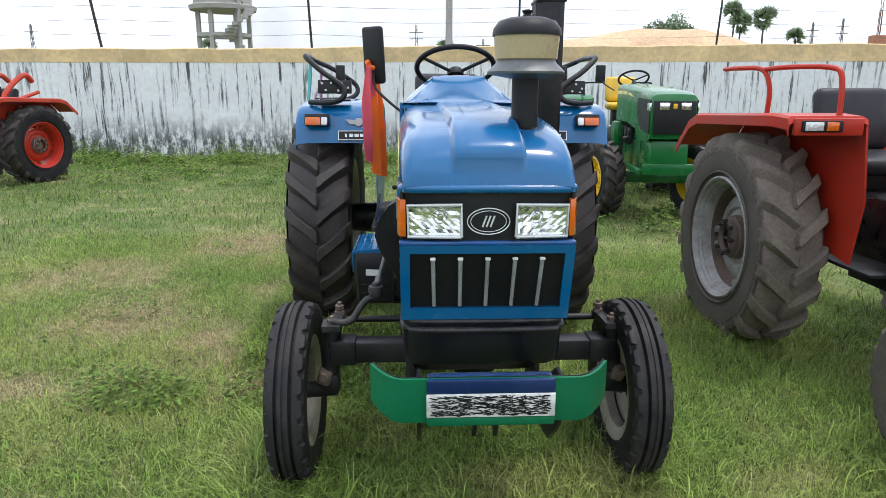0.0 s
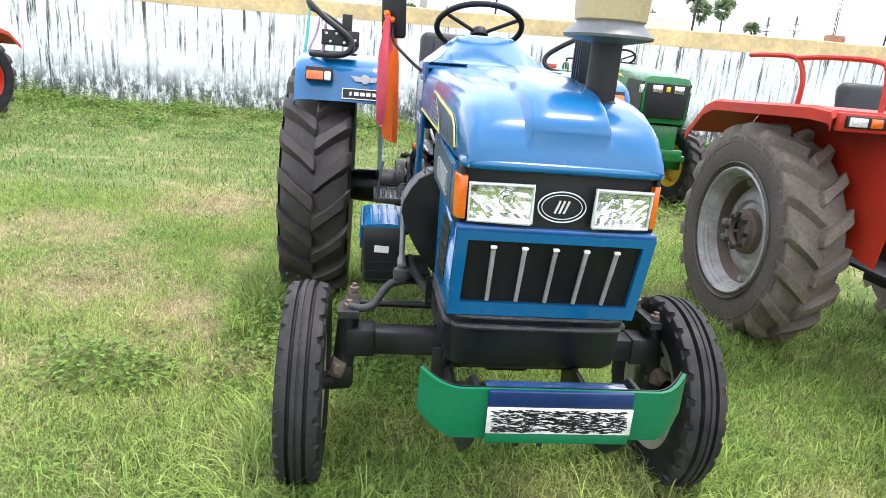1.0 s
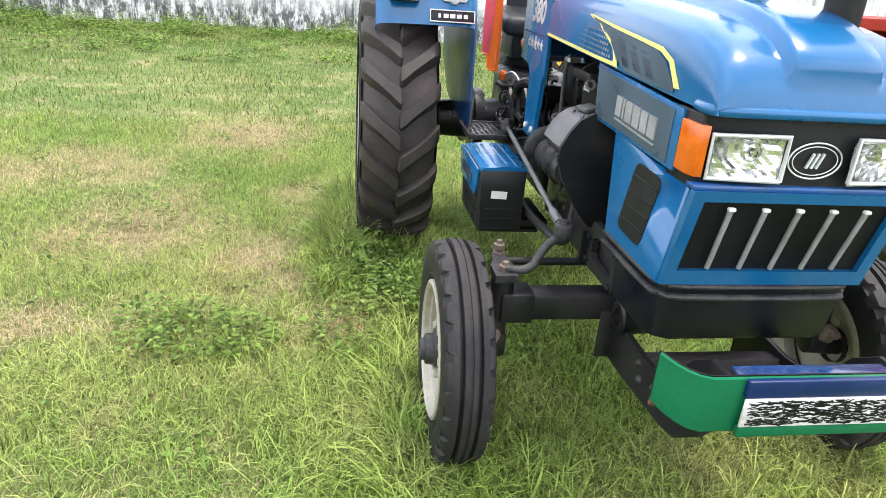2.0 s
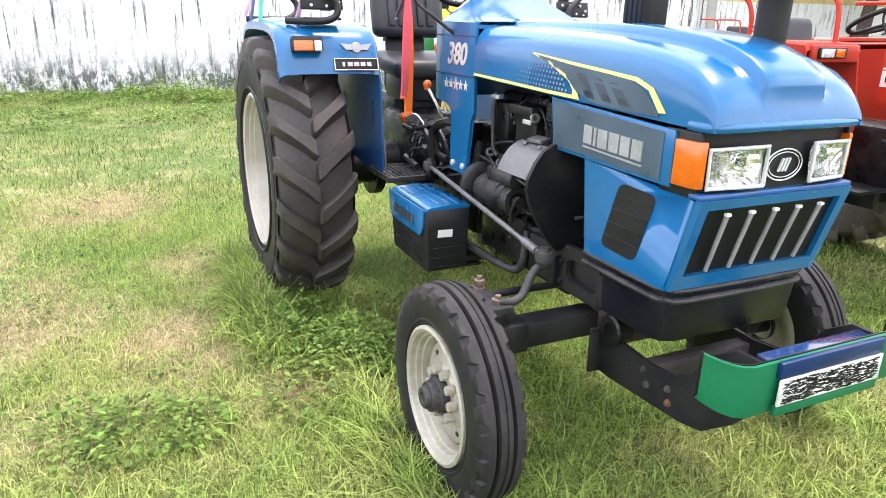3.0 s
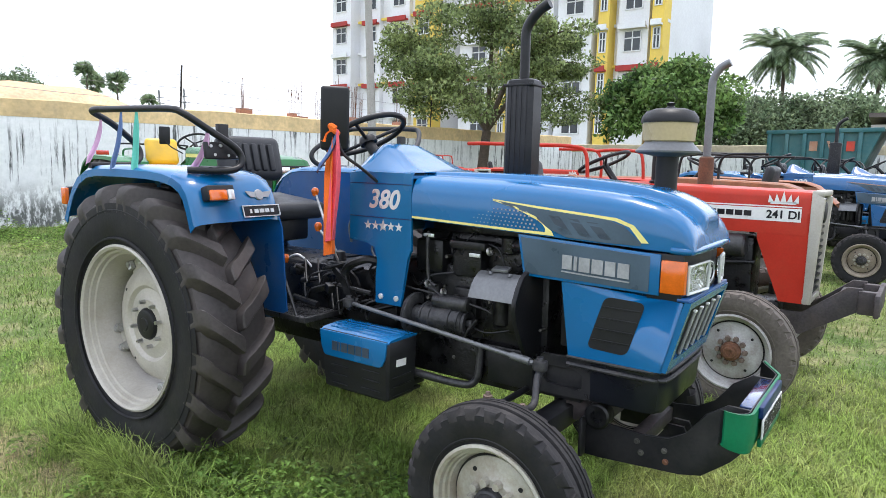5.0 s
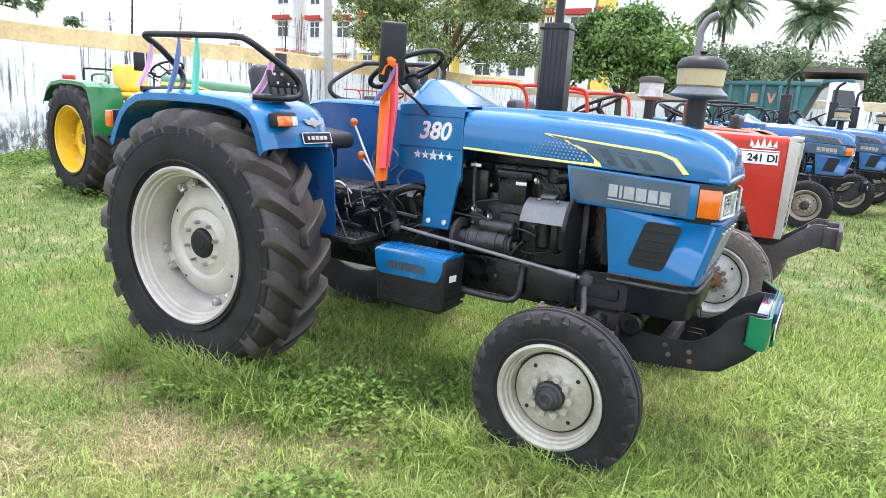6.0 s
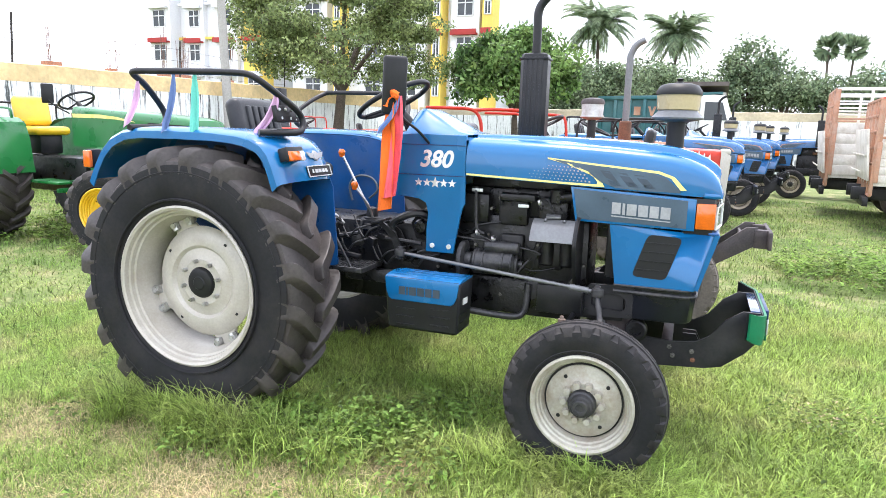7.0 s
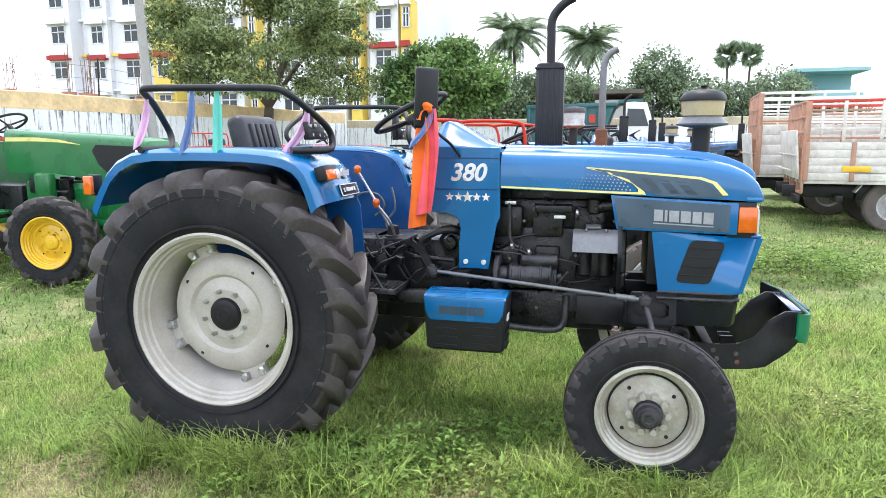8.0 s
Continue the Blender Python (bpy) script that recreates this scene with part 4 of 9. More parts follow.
def rear_rim(cx, cy, cz, side, rim, w, disc, mat, parent, cap_mat, name="rear_wheel", label="silver-grey dished steel wheel with black hub cap", brackets=4, turn=0.5):
    """Rim well, dished disc, bolt brackets and hub of a driving wheel."""
    m = wheel_frame(cx, cy, cz, side)
    h = w / 2 * 0.86
    bm = bmesh.new()
    k = rim
    lathe(bm, [(k + 0.012, h), (k + 0.014, h + 0.012), (k + 0.004, h + 0.018), (k - 0.008, h + 0.010), (k - 0.012, h - 0.012), (k - 0.022, h - 0.016), (k - 0.026, h - 0.034), (k - 0.036, h - 0.038), (k - 0.040, h - 0.060), (k - 0.050, h * 0.42), (k - 0.058, -h * 0.5),
               (k - 0.03, -h * 0.8), (k - 0.008, -h), (k + 0.012, -h), (k + 0.006, -h * 0.4), (k + 0.006, h * 0.4)], m, 64, closed=True)
    wheel = part(name, bm, mat, parent, label, smooth=35)
    if mat is M_RIM_DULL:
        # added dark ring: grime and the shade deep in the well, put in as colour
        bm = bmesh.new()
        lathe(bm, [(k - 0.053, h * 0.42), (k - 0.061, -h * 0.5), (k - 0.034, -h * 0.8), (k - 0.030, -h * 0.8), (k - 0.057, -h * 0.5), (k - 0.0505, h * 0.42)], m, 48, closed=True)
        part("rim_well", bm, M_HUBR, wheel, "dark ring in the rim well, grime and shade in its colour", smooth=35)
    bm = bmesh.new()
    rd = k * 0.735
    lathe(bm, [(0, disc + 0.012), (0.115, disc + 0.012), (0.125, disc + 0.004), (0.17, disc - 0.004), (0.185, disc + 0.012), (0.205, disc + 0.014), (rd - 0.012, disc - 0.006), (rd, disc - 0.02), (rd - 0.008, disc - 0.03), (0.10, disc - 0.02), (0, disc - 0.02)], m, 56)
    brk = bmesh.new()
    for i in range(brackets):
        a = turn + 2 * PI * i / brackets
        q = m @ Matrix.Rotation(a, 4, "Z")
        prism_at(brk, q, [(rd - 0.05, -0.09), (rd + 0.02, -0.055), (k - 0.03, -0.05), (k - 0.03, 0.05), (rd + 0.02, 0.055), (rd - 0.05, 0.09)], disc - 0.035, disc - 0.018)
    part("disc", bm, mat, wheel, smooth=35)
    parts("rim_bracket", brk, mat, wheel, smooth=35)
    bm = bmesh.new()
    for i in range(8):
        a = 2 * PI * (i + 0.3) / 8
        p = m @ Vector((0.108 * math.cos(a), 0.108 * math.sin(a), disc))
        q = m @ Vector((0.108 * math.cos(a), 0.108 * math.sin(a), disc + 0.040))
        rod(bm, p, q, 0.012, 0.009, 6)
    for i in range(brackets):
        a = turn + 2 * PI * i / brackets
        for da in (-0.16, 0.16):
            for rr in (rd + 0.035,):
                p = m @ Vector((rr * math.cos(a + da), rr * math.sin(a + da), disc - 0.03))
                q = m @ Vector((rr * math.cos(a + da), rr * math.sin(a + da), disc + 0.012))
                rod(bm, p, q, 0.022, 0.016, 8)
            p = m @ Vector(((k - 0.055) * math.cos(a + da), (k - 0.055) * math.sin(a + da), disc - 0.01))
            q = m @ Vector(((rd + 0.01) * math.cos(a + da), (rd + 0.01) * math.sin(a + da), disc - 0.01))
            rod(bm, p, q, 0.024, 0.021, 8)
    parts("wheel_bolt", bm, M_STEEL if mat is M_RIM else mat, wheel, smooth=30)
    bm = bmesh.new()
    for i in range(4):
        a = turn + 0.55 + 2 * PI * i / 4
        c = Vector((rd * 0.86 * math.cos(a), rd * 0.86 * math.sin(a), 0))
        rod(bm, m @ (c + Vector((0, 0, disc - 0.01))), m @ (c + Vector((0, 0, disc + 0.004))), 0.0085, seg=10)
    parts("disc_hole", bm, M_PLASTIC, wheel, "small dark hole", smooth=30)
    bm = bmesh.new()
    lathe(bm, [(0, disc + 0.037), (0.030, disc + 0.037), (0.034, disc + 0.033), (0.055, disc + 0.033), (0.070, disc + 0.028), (0.078, disc + 0.016), (0.079, disc)], m, 32)
    part("hub_cap", bm, cap_mat, wheel, "black hub cap", smooth=35)
    return wheel


def prism_at(bm, q, outline, z0, z1):
    lo = [bm.verts.new(q @ Vector((u, v, z0))) for u, v in outline]
    hi = [bm.verts.new(q @ Vector((u, v, z1))) for u, v in outline]
    n = len(outline)
    fs = [bm.faces.new(lo), bm.faces.new(list(reversed(hi)))]
    for i in range(n):
        fs.append(bm.faces.new((lo[i], hi[i], hi[(i + 1) % n], lo[(i + 1) % n])))
    return fs


def front_rim(cx, cy, cz, side, rim, w, mat, parent, name="front_wheel", label="silver-grey dished steel wheel", hub_mat=None, bolt_mat=None):
    m = wheel_frame(cx, cy, cz, side)
    h = w / 2 * 0.80
    k = rim
    bm = bmesh.new()
    lathe(bm, [(k + 0.010, h), (k + 0.010, h + 0.010), (k, h + 0.014), (k - 0.010, h + 0.006), (k - 0.014, h - 0.010), (k - 0.021, h - 0.014), (k - 0.024, h - 0.028), (k - 0.031, h - 0.032), (k - 0.035, h - 0.048), (k - 0.041, h - 0.060),
               (k - 0.041, -h * 0.7), (k - 0.01, -h), (k + 0.01, -h), (k + 0.004, 0)], m, 56, closed=True)
    wheel = part(name, bm, mat, parent, label, smooth=30)
    bm = bmesh.new()
    d = h - 0.046
    r1 = k - 0.048
    lathe(bm, [(r1 - 0.004, d - 0.03), (r1, d - 0.004), (r1 - 0.010, d + 0.002), (r1 * 0.80, d + 0.006), (0.098, d + 0.012), (0.086, d + 0.022), (0.0, d + 0.022)], m, 48)
    disc = part("disc", bm, mat, wheel, smooth=35)
    bm = bmesh.new()
    # solid black ring closes the gap round the disc in place of its shade
    lathe(bm, [(k - 0.040, d - 0.012), (k - 0.040, d - 0.016), (r1 - 0.006, d - 0.018), (r1 - 0.006, d - 0.012)], m, 48, closed=True)
    part("rim_gap", bm, M_BLACK, disc, "black ring standing for the shade in the gap round the disc")
    bm = bmesh.new()
    for i in range(4):
        a = 2 * PI * (i + 0.42) / 4
        c = Vector((r1 * 0.80 * math.cos(a), r1 * 0.80 * math.sin(a), 0))
        rod(bm, m @ (c + Vector((0, 0, d + 0.0))), m @ (c + Vector((0, 0, d + 0.0085))), 0.0085, seg=10)
    parts("disc_hole", bm, M_PLASTIC, disc, "small dark hole", smooth=30)
    bm = bmesh.new()
    for i in range(10):
        a = 2 * PI * i / 10
        c = Vector((0.079 * math.cos(a), 0.079 * math.sin(a), d))
        rod(bm, m @ (c + Vector((0, 0, 0.018))), m @ (c + Vector((0, 0, 0.042))), 0.019, 0.014, 8)
    parts("wheel_bolt", bm, bolt_mat or mat, wheel, smooth=30)
    bm = bmesh.new()
    lathe(bm, [(0.060, d), (0.060, d + 0.036), (0.057, d + 0.046), (0.050, d + 0.050), (0.048, d + 0.068), (0.045, d + 0.073), (0.036, d + 0.075), (0.034, d + 0.086), (0.030, d + 0.090), (0.018, d + 0.090), (0.014, d + 0.085), (0, d + 0.085)], m, 28)
    part("hub_cap", bm, hub_mat or M_HUB, wheel, "greasy dark front hub", smooth=35)
    return wheel


def front_wheel(cx, cy, cz, side, R, rim, w, parent, mat=None, tyre=None):
    wheel = front_rim(cx, cy, cz, side, rim, w, mat or M_RIM_F, parent)
    rib_tyre(cx, cy, cz, side, R, rim, w, wheel, tyre or M_TYRE)
    return wheel


def rear_wheel(cx, cy, cz, side, R, rim, w, parent, mat=None, tyre=None, lugs=20, disc=0.055, cap=None, turn=0.5):
    wheel = rear_rim(cx, cy, cz, side, rim, w, disc, mat or M_RIM, parent, cap or M_PLASTIC, turn=turn)
    drive_tyre(cx, cy, cz, side, R, rim, w, lugs, wheel, tyre or M_TYRE)
    return wheel


# ---- the blue tractor ----
def ribbon(bm, top, length, width, sway, twist=0.6, along=(0, 1, 0), n=14):
    """A hanging strip of cloth, folded along its length."""
    rows = []
    a = Vector(along).normalized()
    b = Vector((0, 0, 1)).cross(a)
    for i in range(n + 1):
        t = i / n
        c = Vector(top) + Vector(sway) * t * t - Vector((0, 0, length * t))
        ang = twist * t
        d = a * math.cos(ang) + b * math.sin(ang)
        e = Vector((-d.y, d.x, 0))
        wv = width * (0.35 + 0.65 * min(1, t * 3))
        rows.append([c + d * wv * (u - 0.5) + e * (0.16 * wv * math.sin(u * 9 + t * 2)) + Vector((0, 0, -0.03 * u * (1 if i == n else 0))) for u in (0, 0.2, 0.4, 0.6, 0.8, 1)])
    sheet(bm, rows, 0.002)


def name_blocks(bm, y0, z0, pitch, h, x, n, depth, slant=0.0):
    """A row of plain raised blocks where a maker's name stands."""
    for i in range(n):
        y = y0 - pitch * (0, 1.0, 1.42, 2.5, 3.58, 4.6)[i]
        w = pitch * (0.84, 0.26, 0.92, 0.92, 0.84, 0.90)[i]
        z = z0 - slant * i
        prism(bm, [(y, z), (y - w, z - slant * 0.7), (y - w, z - slant * 0.7 + h), (y, z + h)], x, x - depth)


def blue_tractor():
    T = thing("tractor", "blue farm tractor with black engine and silver-grey wheels on grass", "tractor")
    # wheels
    for s in (-1, 1):
        rear_wheel(-0.768 if s < 0 else 0.65, 1.88, 0.672, s, 0.672, 0.380, 0.37, T, turn=0.40, disc=0.035)
        front_wheel(-0.680 if s < 0 else 0.62, 0.006, 0.335, s, 0.347, 0.207, 0.145, T)

    # bonnet
    def half_width(y):
        return 0.258 + 0.012 * min(1, max(0, (y + 0.47) / 0.12)) + 0.020 * min(1, max(0, (y + 0.35) / 1.0))

    def crown(y):
        pts = [(-0.475, 1.205), (-0.470, 1.235), (-0.455, 1.272), (-0.43, 1.302), (-0.39, 1.330), (-0.33, 1.355), (-0.25, 1.374), (-0.1, 1.392), (0.1, 1.404), (0.4, 1.415), (0.72, 1.42)]
        for (a, za), (b, zb) in zip(pts, pts[1:]):
            if y <= b:
                return za + (zb - za) * (y - a) / (b - a)
        return pts[-1][1]

    def belt(y):
        return 1.185 + 0.045 * (y + 0.475) / 1.2

    bm = bmesh.new()
    secs = []
    for y in (-0.475, -0.47, -0.462, -0.452, -0.440, -0.428, -0.417, -0.39, -0.33, -0.25, -0.15, 0.0, 0.15, 0.3, 0.5, 0.70):
        w, zc, zb = half_width(y), crown(y), belt(y)
        hgt = zc - zb
        bulge = 0.028 * min(1, max(0, (y + 0.462) / 0.016)) * max(0.35, 1 - max(0, y) / 1.4)
        slope = (crown(y + 0.004) - crown(y - 0.004)) / 0.008
        ln = math.hypot(1, slope)
        k = 0.105 + 0.02 * max(0, y)
        prof = [(w, zb, 0), (w * 1.0, zb + hgt * 0.30, 0), (w * 0.992, zb + hgt * 0.55, 0), (w * 0.955, zb + hgt * 0.75, 0), (w * 0.88, zb + hgt * 0.89, 0), (w * 0.72, zb + hgt * 0.955, 0),
                (k + 0.040, zb + hgt * 0.970, 0), (k + 0.010, zb + hgt * 0.973, 0), (k + 0.004, zb + hgt * 0.974, 0.25), (k - 0.003, zb + hgt * 0.976, 0.85), (k - 0.010, zb + hgt * 0.978, 1), (k * 0.5, zb + hgt * 0.985, 1), (0, zb + hgt * 0.99, 1)]
        pts = [(x, y - f * bulge * slope / ln, z + f * bulge / ln) for x, z, f in prof]
        row = [(-x, yy, z) for x, yy, z in pts] + [(x, yy, z) for x, yy, z in reversed(pts[:-1])]
        secs.append(row)
    sheet(bm, [list(reversed(r)) for r in secs], 0.006)
    bonnet = part("bonnet", bm, M_BLUE, T, "glossy blue steel bonnet with raised centre", smooth=42)
    # bonnet lower lip, front edge bead
    bm = bmesh.new()
    tube(bm, [(-0.260, -0.40, 1.194), (-0.256, -0.452, 1.193), (-0.20, -0.468, 1.193), (0, -0.473, 1.194), (0.20, -0.468, 1.193), (0.256, -0.452, 1.193), (0.260, -0.40, 1.194)], 0.013, 10)
    part("front_bead", bm, M_BLUE, bonnet)

    # side decals on the bonnet
    for s in (-1, 1):
        def P(y, u):
            """A point on the bonnet's side, u from the belt (0) to the shoulder (1)."""
            w, zc, zb = half_width(y), crown(y), belt(y)
            hgt = (zc - zb) * 0.88
            knots = [(0, 1.0), (0.34, 1.0), (0.625, 0.992), (0.852, 0.955), (1.0, 0.88)]
            for (a, wa), (b, wb) in zip(knots, knots[1:]):
                if u <= b:
                    f = wa + (wb - wa) * (u - a) / (b - a)
                    break
            return Vector((s * (w * f + 0.004), y, zb + hgt * u))

        def band(path, mat, name, label):
            """A strip between two lines of (y, u)."""
            b2 = bmesh.new()
            rows = []
            for (ya, ua), (yb, ub) in path:
                rows.append([P(ya + (yb - ya) * k / 3, ua + (ub - ua) * k / 3) for k in range(4)])
            sheet(b2, rows, 0.002)
            part(name, b2, mat, bonnet, label)
        band([((0.695, 0.02), (0.695, 0.075)), ((0.45, 0.02), (0.45, 0.075)), ((0.2, 0.02), (0.2, 0.075)), ((0.03, 0.03), (0.06, 0.09))], M_YELLOW, "lower_stripe", "yellow stripe")
        band([((0.30, 0.66), (0.30, 0.67)), ((0.2, 0.54), (0.2, 0.58)), ((0.1, 0.33), (0.105, 0.40)), ((0.04, 0.13), (0.065, 0.17)), ((0.03, 0.03), (0.065, 0.06))], M_YELLOW, "curved_stripe", "yellow curved stripe")
        band([((0.30, 0.67), (0.30, 0.69)), ((0.1, 0.585), (0.1, 0.635)), ((-0.1, 0.545), (-0.1, 0.60)), ((-0.2, 0.53), (-0.205, 0.60)), ((-0.255, 0.44), (-0.27, 0.50)), ((-0.30, 0.13), (-0.325, 0.15))], M_YELLOW, "upper_stripe", "yellow stripe")
        band([((0.26, 0.62), (0.26, 0.655)), ((0.15, 0.47), (0.15, 0.595)), ((0.05, 0.17), (0.05, 0.565)), ((-0.02, 0.04), (-0.02, 0.55)), ((-0.18, 0.03), (-0.18, 0.525)), ((-0.235, 0.05), (-0.235, 0.44)), ((-0.298, 0.06), (-0.298, 0.13))], M_DECAL, "side_decal", "dark grey decal")
        for i in range(3):
            y = 0.00 - 0.075 * i
            band([((y, 0.10), (y + 0.055, 0.47 - 0.02 * i)), ((y - 0.045, 0.10), (y + 0.012, 0.47 - 0.02 * i))], M_DECAL_DK, "decal_bar", "darker bar")
        # dotted pattern
        b2 = bmesh.new()
        for i in range(16):
            for j in range(5):
                y = 0.10 + 0.018 * i + 0.012 * j
                u = 0.14 + 0.085 * j
                if u > 0.66 - (0.30 - y) * -0.0 or y > 0.42 - 0.03 * j:
                    continue
                lim = 0.13 + 0.20 * max(0, (y - 0.04)) / 0.06
                if u > lim + 0.02:
                    continue
                c = P(y, u)
                rr = 0.0036 * (1 - (y - 0.1) / 0.45)
                box(b2, c, (0.002, rr * 2, rr * 2))
        tagged(part("dot_pattern", b2, M_BARS, bonnet, "rows of pale dots"), kind="stuff")

    # headlamp panel, in a gentle arc
    def arc_front(x, z):
        return -0.462 + 0.10 * x * x / 0.07 * 0.35 - 0.00 * z

    bm = bmesh.new()
    rows = []
    for z in (1.018, 1.06, 1.10, 1.14, 1.182):
        rows.append([(x, arc_front(x, z), z) for x in (-0.264, -0.22, -0.15, -0.075, 0, 0.075, 0.15, 0.22, 0.264)])
    sheet(bm, [list(reversed(r)) for r in rows], 0.03)
    for s in (-1, 1):
        box(bm, (s * 0.262, -0.385, 1.10), (0.012, 0.12, 0.164), bevel=0.004)
    face = part("lamp_panel", bm, M_PLASTIC, T, "black plastic headlamp surround")
    for s in (-1, 1):
        bm = bmesh.new()
        x0, x1 = 0.083, 0.242
        ring = [(s * x0, 1.05), (s * x1, 1.047), (s * (x1 + 0.002), 1.142), (s * x0, 1.148)]
        ya = [arc_front(x, 1.1) - 0.022 for x, _ in ring]
        outer = [Vector((x, y, z)) for (x, z), y in zip(ring, ya)]
        cen = sum(outer, Vector()) / 4
        # reflector: a hollow dish pressed into small facets
        g = []
        rf = random.Random(31 + s)
        for i in range(10):
            rw = []
            for j in range(15):
                u, v = i / 9, j / 14
                p = (outer[0] * (1 - v) + outer[1] * v) * (1 - u) + (outer[3] * (1 - v) + outer[2] * v) * u
                cu, cv = (u - 0.80) / (0.80 if u < 0.80 else 0.20), (v - 0.42) * 2
                dep = 0.0165 * max(0.0, 1 - cu ** 2) * max(0.0, 1 - (cv / 1.2) ** 2)
                if 0 < i < 9 and 0 < j < 14:
                    dep = min(0.019, dep + rf.uniform(-0.0022, 0.0022))
                rw.append(p + Vector((0, dep, 0)))
            g.append(rw)
        loft(bm, g, ring=False)
        lamp = part("headlight", bm, M_REFLECT, face, "clear headlight with faceted chrome reflector", smooth=0)
        bm = bmesh.new()
        lathe(bm, [(0.022, -0.006), (0.022, 0.004), (0.0195, 0.006), (0.018, -0.004), (0.0105, -0.006), (0.0105, 0.014), (0.008, 0.018), (0.0, 0.019)], Matrix.Translation((s * 0.146, cen.y + 0.012, 1.108)) @ Matrix.Rotation(radians(90), 4, "X"), 24)
        part("bulb_cap", bm, M_CHROME, lamp, "grey bulb shade with its ring")
        bm = bmesh.new()
        pane = [bm.verts.new(p + Vector((0, -0.004, 0))) for p in (outer if s > 0 else reversed(outer))]
        bm.faces.new(pane)
        lens = part("lens", bm, M_GLASS, lamp, smooth=0)
        if lens.data.polygons[0].normal.y > 0:
            lens.data.flip_normals()
        lens.visible_shadow = False
        bm = bmesh.new()
        tube(bm, [p + Vector((0, -0.004, 0)) for p in outer + outer[:1]], 0.0058, 8, smooth=0)
        part("bezel", bm, M_SILVER, lamp, "pale silver lamp rim")
        # turn signal on the corner
        bm = bmesh.new()
        pts = [(s * 0.266, -0.370), (s * 0.276, -0.374), (s * 0.276, -0.430), (s * 0.266, -0.452), (s * 0.250, -0.455), (s * 0.250, -0.37)]
        prism(bm, pts, 1.046, 1.160, "z", bevel=0.003)
        part("turn_signal", bm, M_AMBER, face, "amber corner turn signal lens")
    # badge
    bm = bmesh.new()
    for rx, rz, r in ((0.064, 0.040, 0.0020), (0.054, 0.032, 0.0012)):
        tube(bm, [(rx * math.cos(a), -0.469, 1.095 + rz * math.sin(a)) for a in [2 * PI * i / 36 for i in range(37)]], r, 6, smooth=0)
    for dx in (-0.012, 0.0, 0.012):
        box(bm, (dx, -0.469, 1.095), (0.005, 0.005, 0.036), (0, 20, 0))
    part("badge", bm, M_SILVER, face, "silver oval badge with plain bars")

    # side name panel
    for s in (-1, 1):
        bm = bmesh.new()
        prism(bm, [(0.185, 1.205), (-0.37, 1.178), (-0.37, 1.035), (0.155, 1.045)], s * 0.262, s * 0.276, "x", bevel=0.003)
        pan = part("side_panel", bm, M_BLUE, T, "blue side panel with grey name field")
        bm = bmesh.new()
        prism(bm, [(0.170, 1.194), (-0.335, 1.169), (-0.335, 1.045), (-0.10, 1.052), (0.145, 1.056)], s * 0.272, s * 0.279, "x")
        field = part("name_field", bm, M_DECAL, pan, "dark grey gradient name field")
        bm = bmesh.new()
        if s < 0:
            name_blocks(bm, -0.010, 1.091, 0.0465, 0.052, -0.278, 6, 0.006, 0.0018)
            prism(bm, [(-0.008, 1.083), (-0.268, 1.072), (-0.268, 1.067), (-0.008, 1.078)], -0.278, -0.283)
        else:
            name_blocks(bm, -0.010, 1.091, 0.0465, 0.052, 0.285, 6, 0.006, 0.0018)
        parts("name_block", bm, M_BARS, field, "raised silver block in the name field")

    # lower nose with grille
    def nose_front(z):
        return -0.470 + (1.022 - z) * 0.27

    bm = bmesh.new()
    zt, zb2 = 1.022, 0.765
    for s in (-1, 1):
        # side plate with a slanted vent opening
        out = [(-0.004, 1.040), (-0.43, 1.022), (-0.455, 1.018), (-0.395, 0.762), (-0.045, 0.757)]
        hole = [(-0.185, 1.000), (-0.320, 0.994), (-0.262, 0.806), (-0.125, 0.812)]
        x0, x1 = s * 0.250, s * 0.268
        quads = [(out[0], out[4], hole[3], hole[0]), (out[0], hole[0], hole[1], out[1]), (out[1], hole[1], hole[2], out[3], out[2]), (out[4], out[3], hole[2], hole[3])]
        for qd in quads:
            prism(bm, list(qd), x0, x1, "x")
    # front frame round the grille
    def front_quad(xa, za, xb, zb_, d0=-0.010, d1=0.012):
        pts = [(xa, za), (xb, za), (xb, zb_), (xa, zb_)]
        a = [bm.verts.new((x, nose_front(z) + d0, z)) for x, z in pts]
        b = [bm.verts.new((x, nose_front(z) + d1, z)) for x, z in pts]
        bm.faces.new(a)
        bm.faces.new(list(reversed(b)))
        for i in range(4):
            bm.faces.new((a[i], b[i], b[(i + 1) % 4], a[(i + 1) % 4]))
    front_quad(-0.268, 1.022, 0.268, 0.996)
    front_quad(-0.268, 0.806, 0.268, 0.765)
    front_quad(-0.268, 0.996, -0.238, 0.806)
    front_quad(0.238, 0.996, 0.268, 0.806)
    bmesh.ops.remove_doubles(bm, verts=bm.verts, dist=0.0004)
    nose = part("nose", bm, M_BLUE, T, "blue nose panel with black grille", smooth=25)
    bm = bmesh.new()
    box(bm, (0, -0.452, 1.028), (0.540, 0.045, 0.014), bevel=0.005)
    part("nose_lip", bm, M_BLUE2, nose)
    bm = bmesh.new()
    a = [(-0.238, 0.996), (0.238, 0.996), (0.238, 0.806), (-0.238, 0.806)]
    vs = [bm.verts.new((x, nose_front(z) + 0.008, z)) for x, z in a]
    bm.faces.new(vs)
    mesh_rows = []
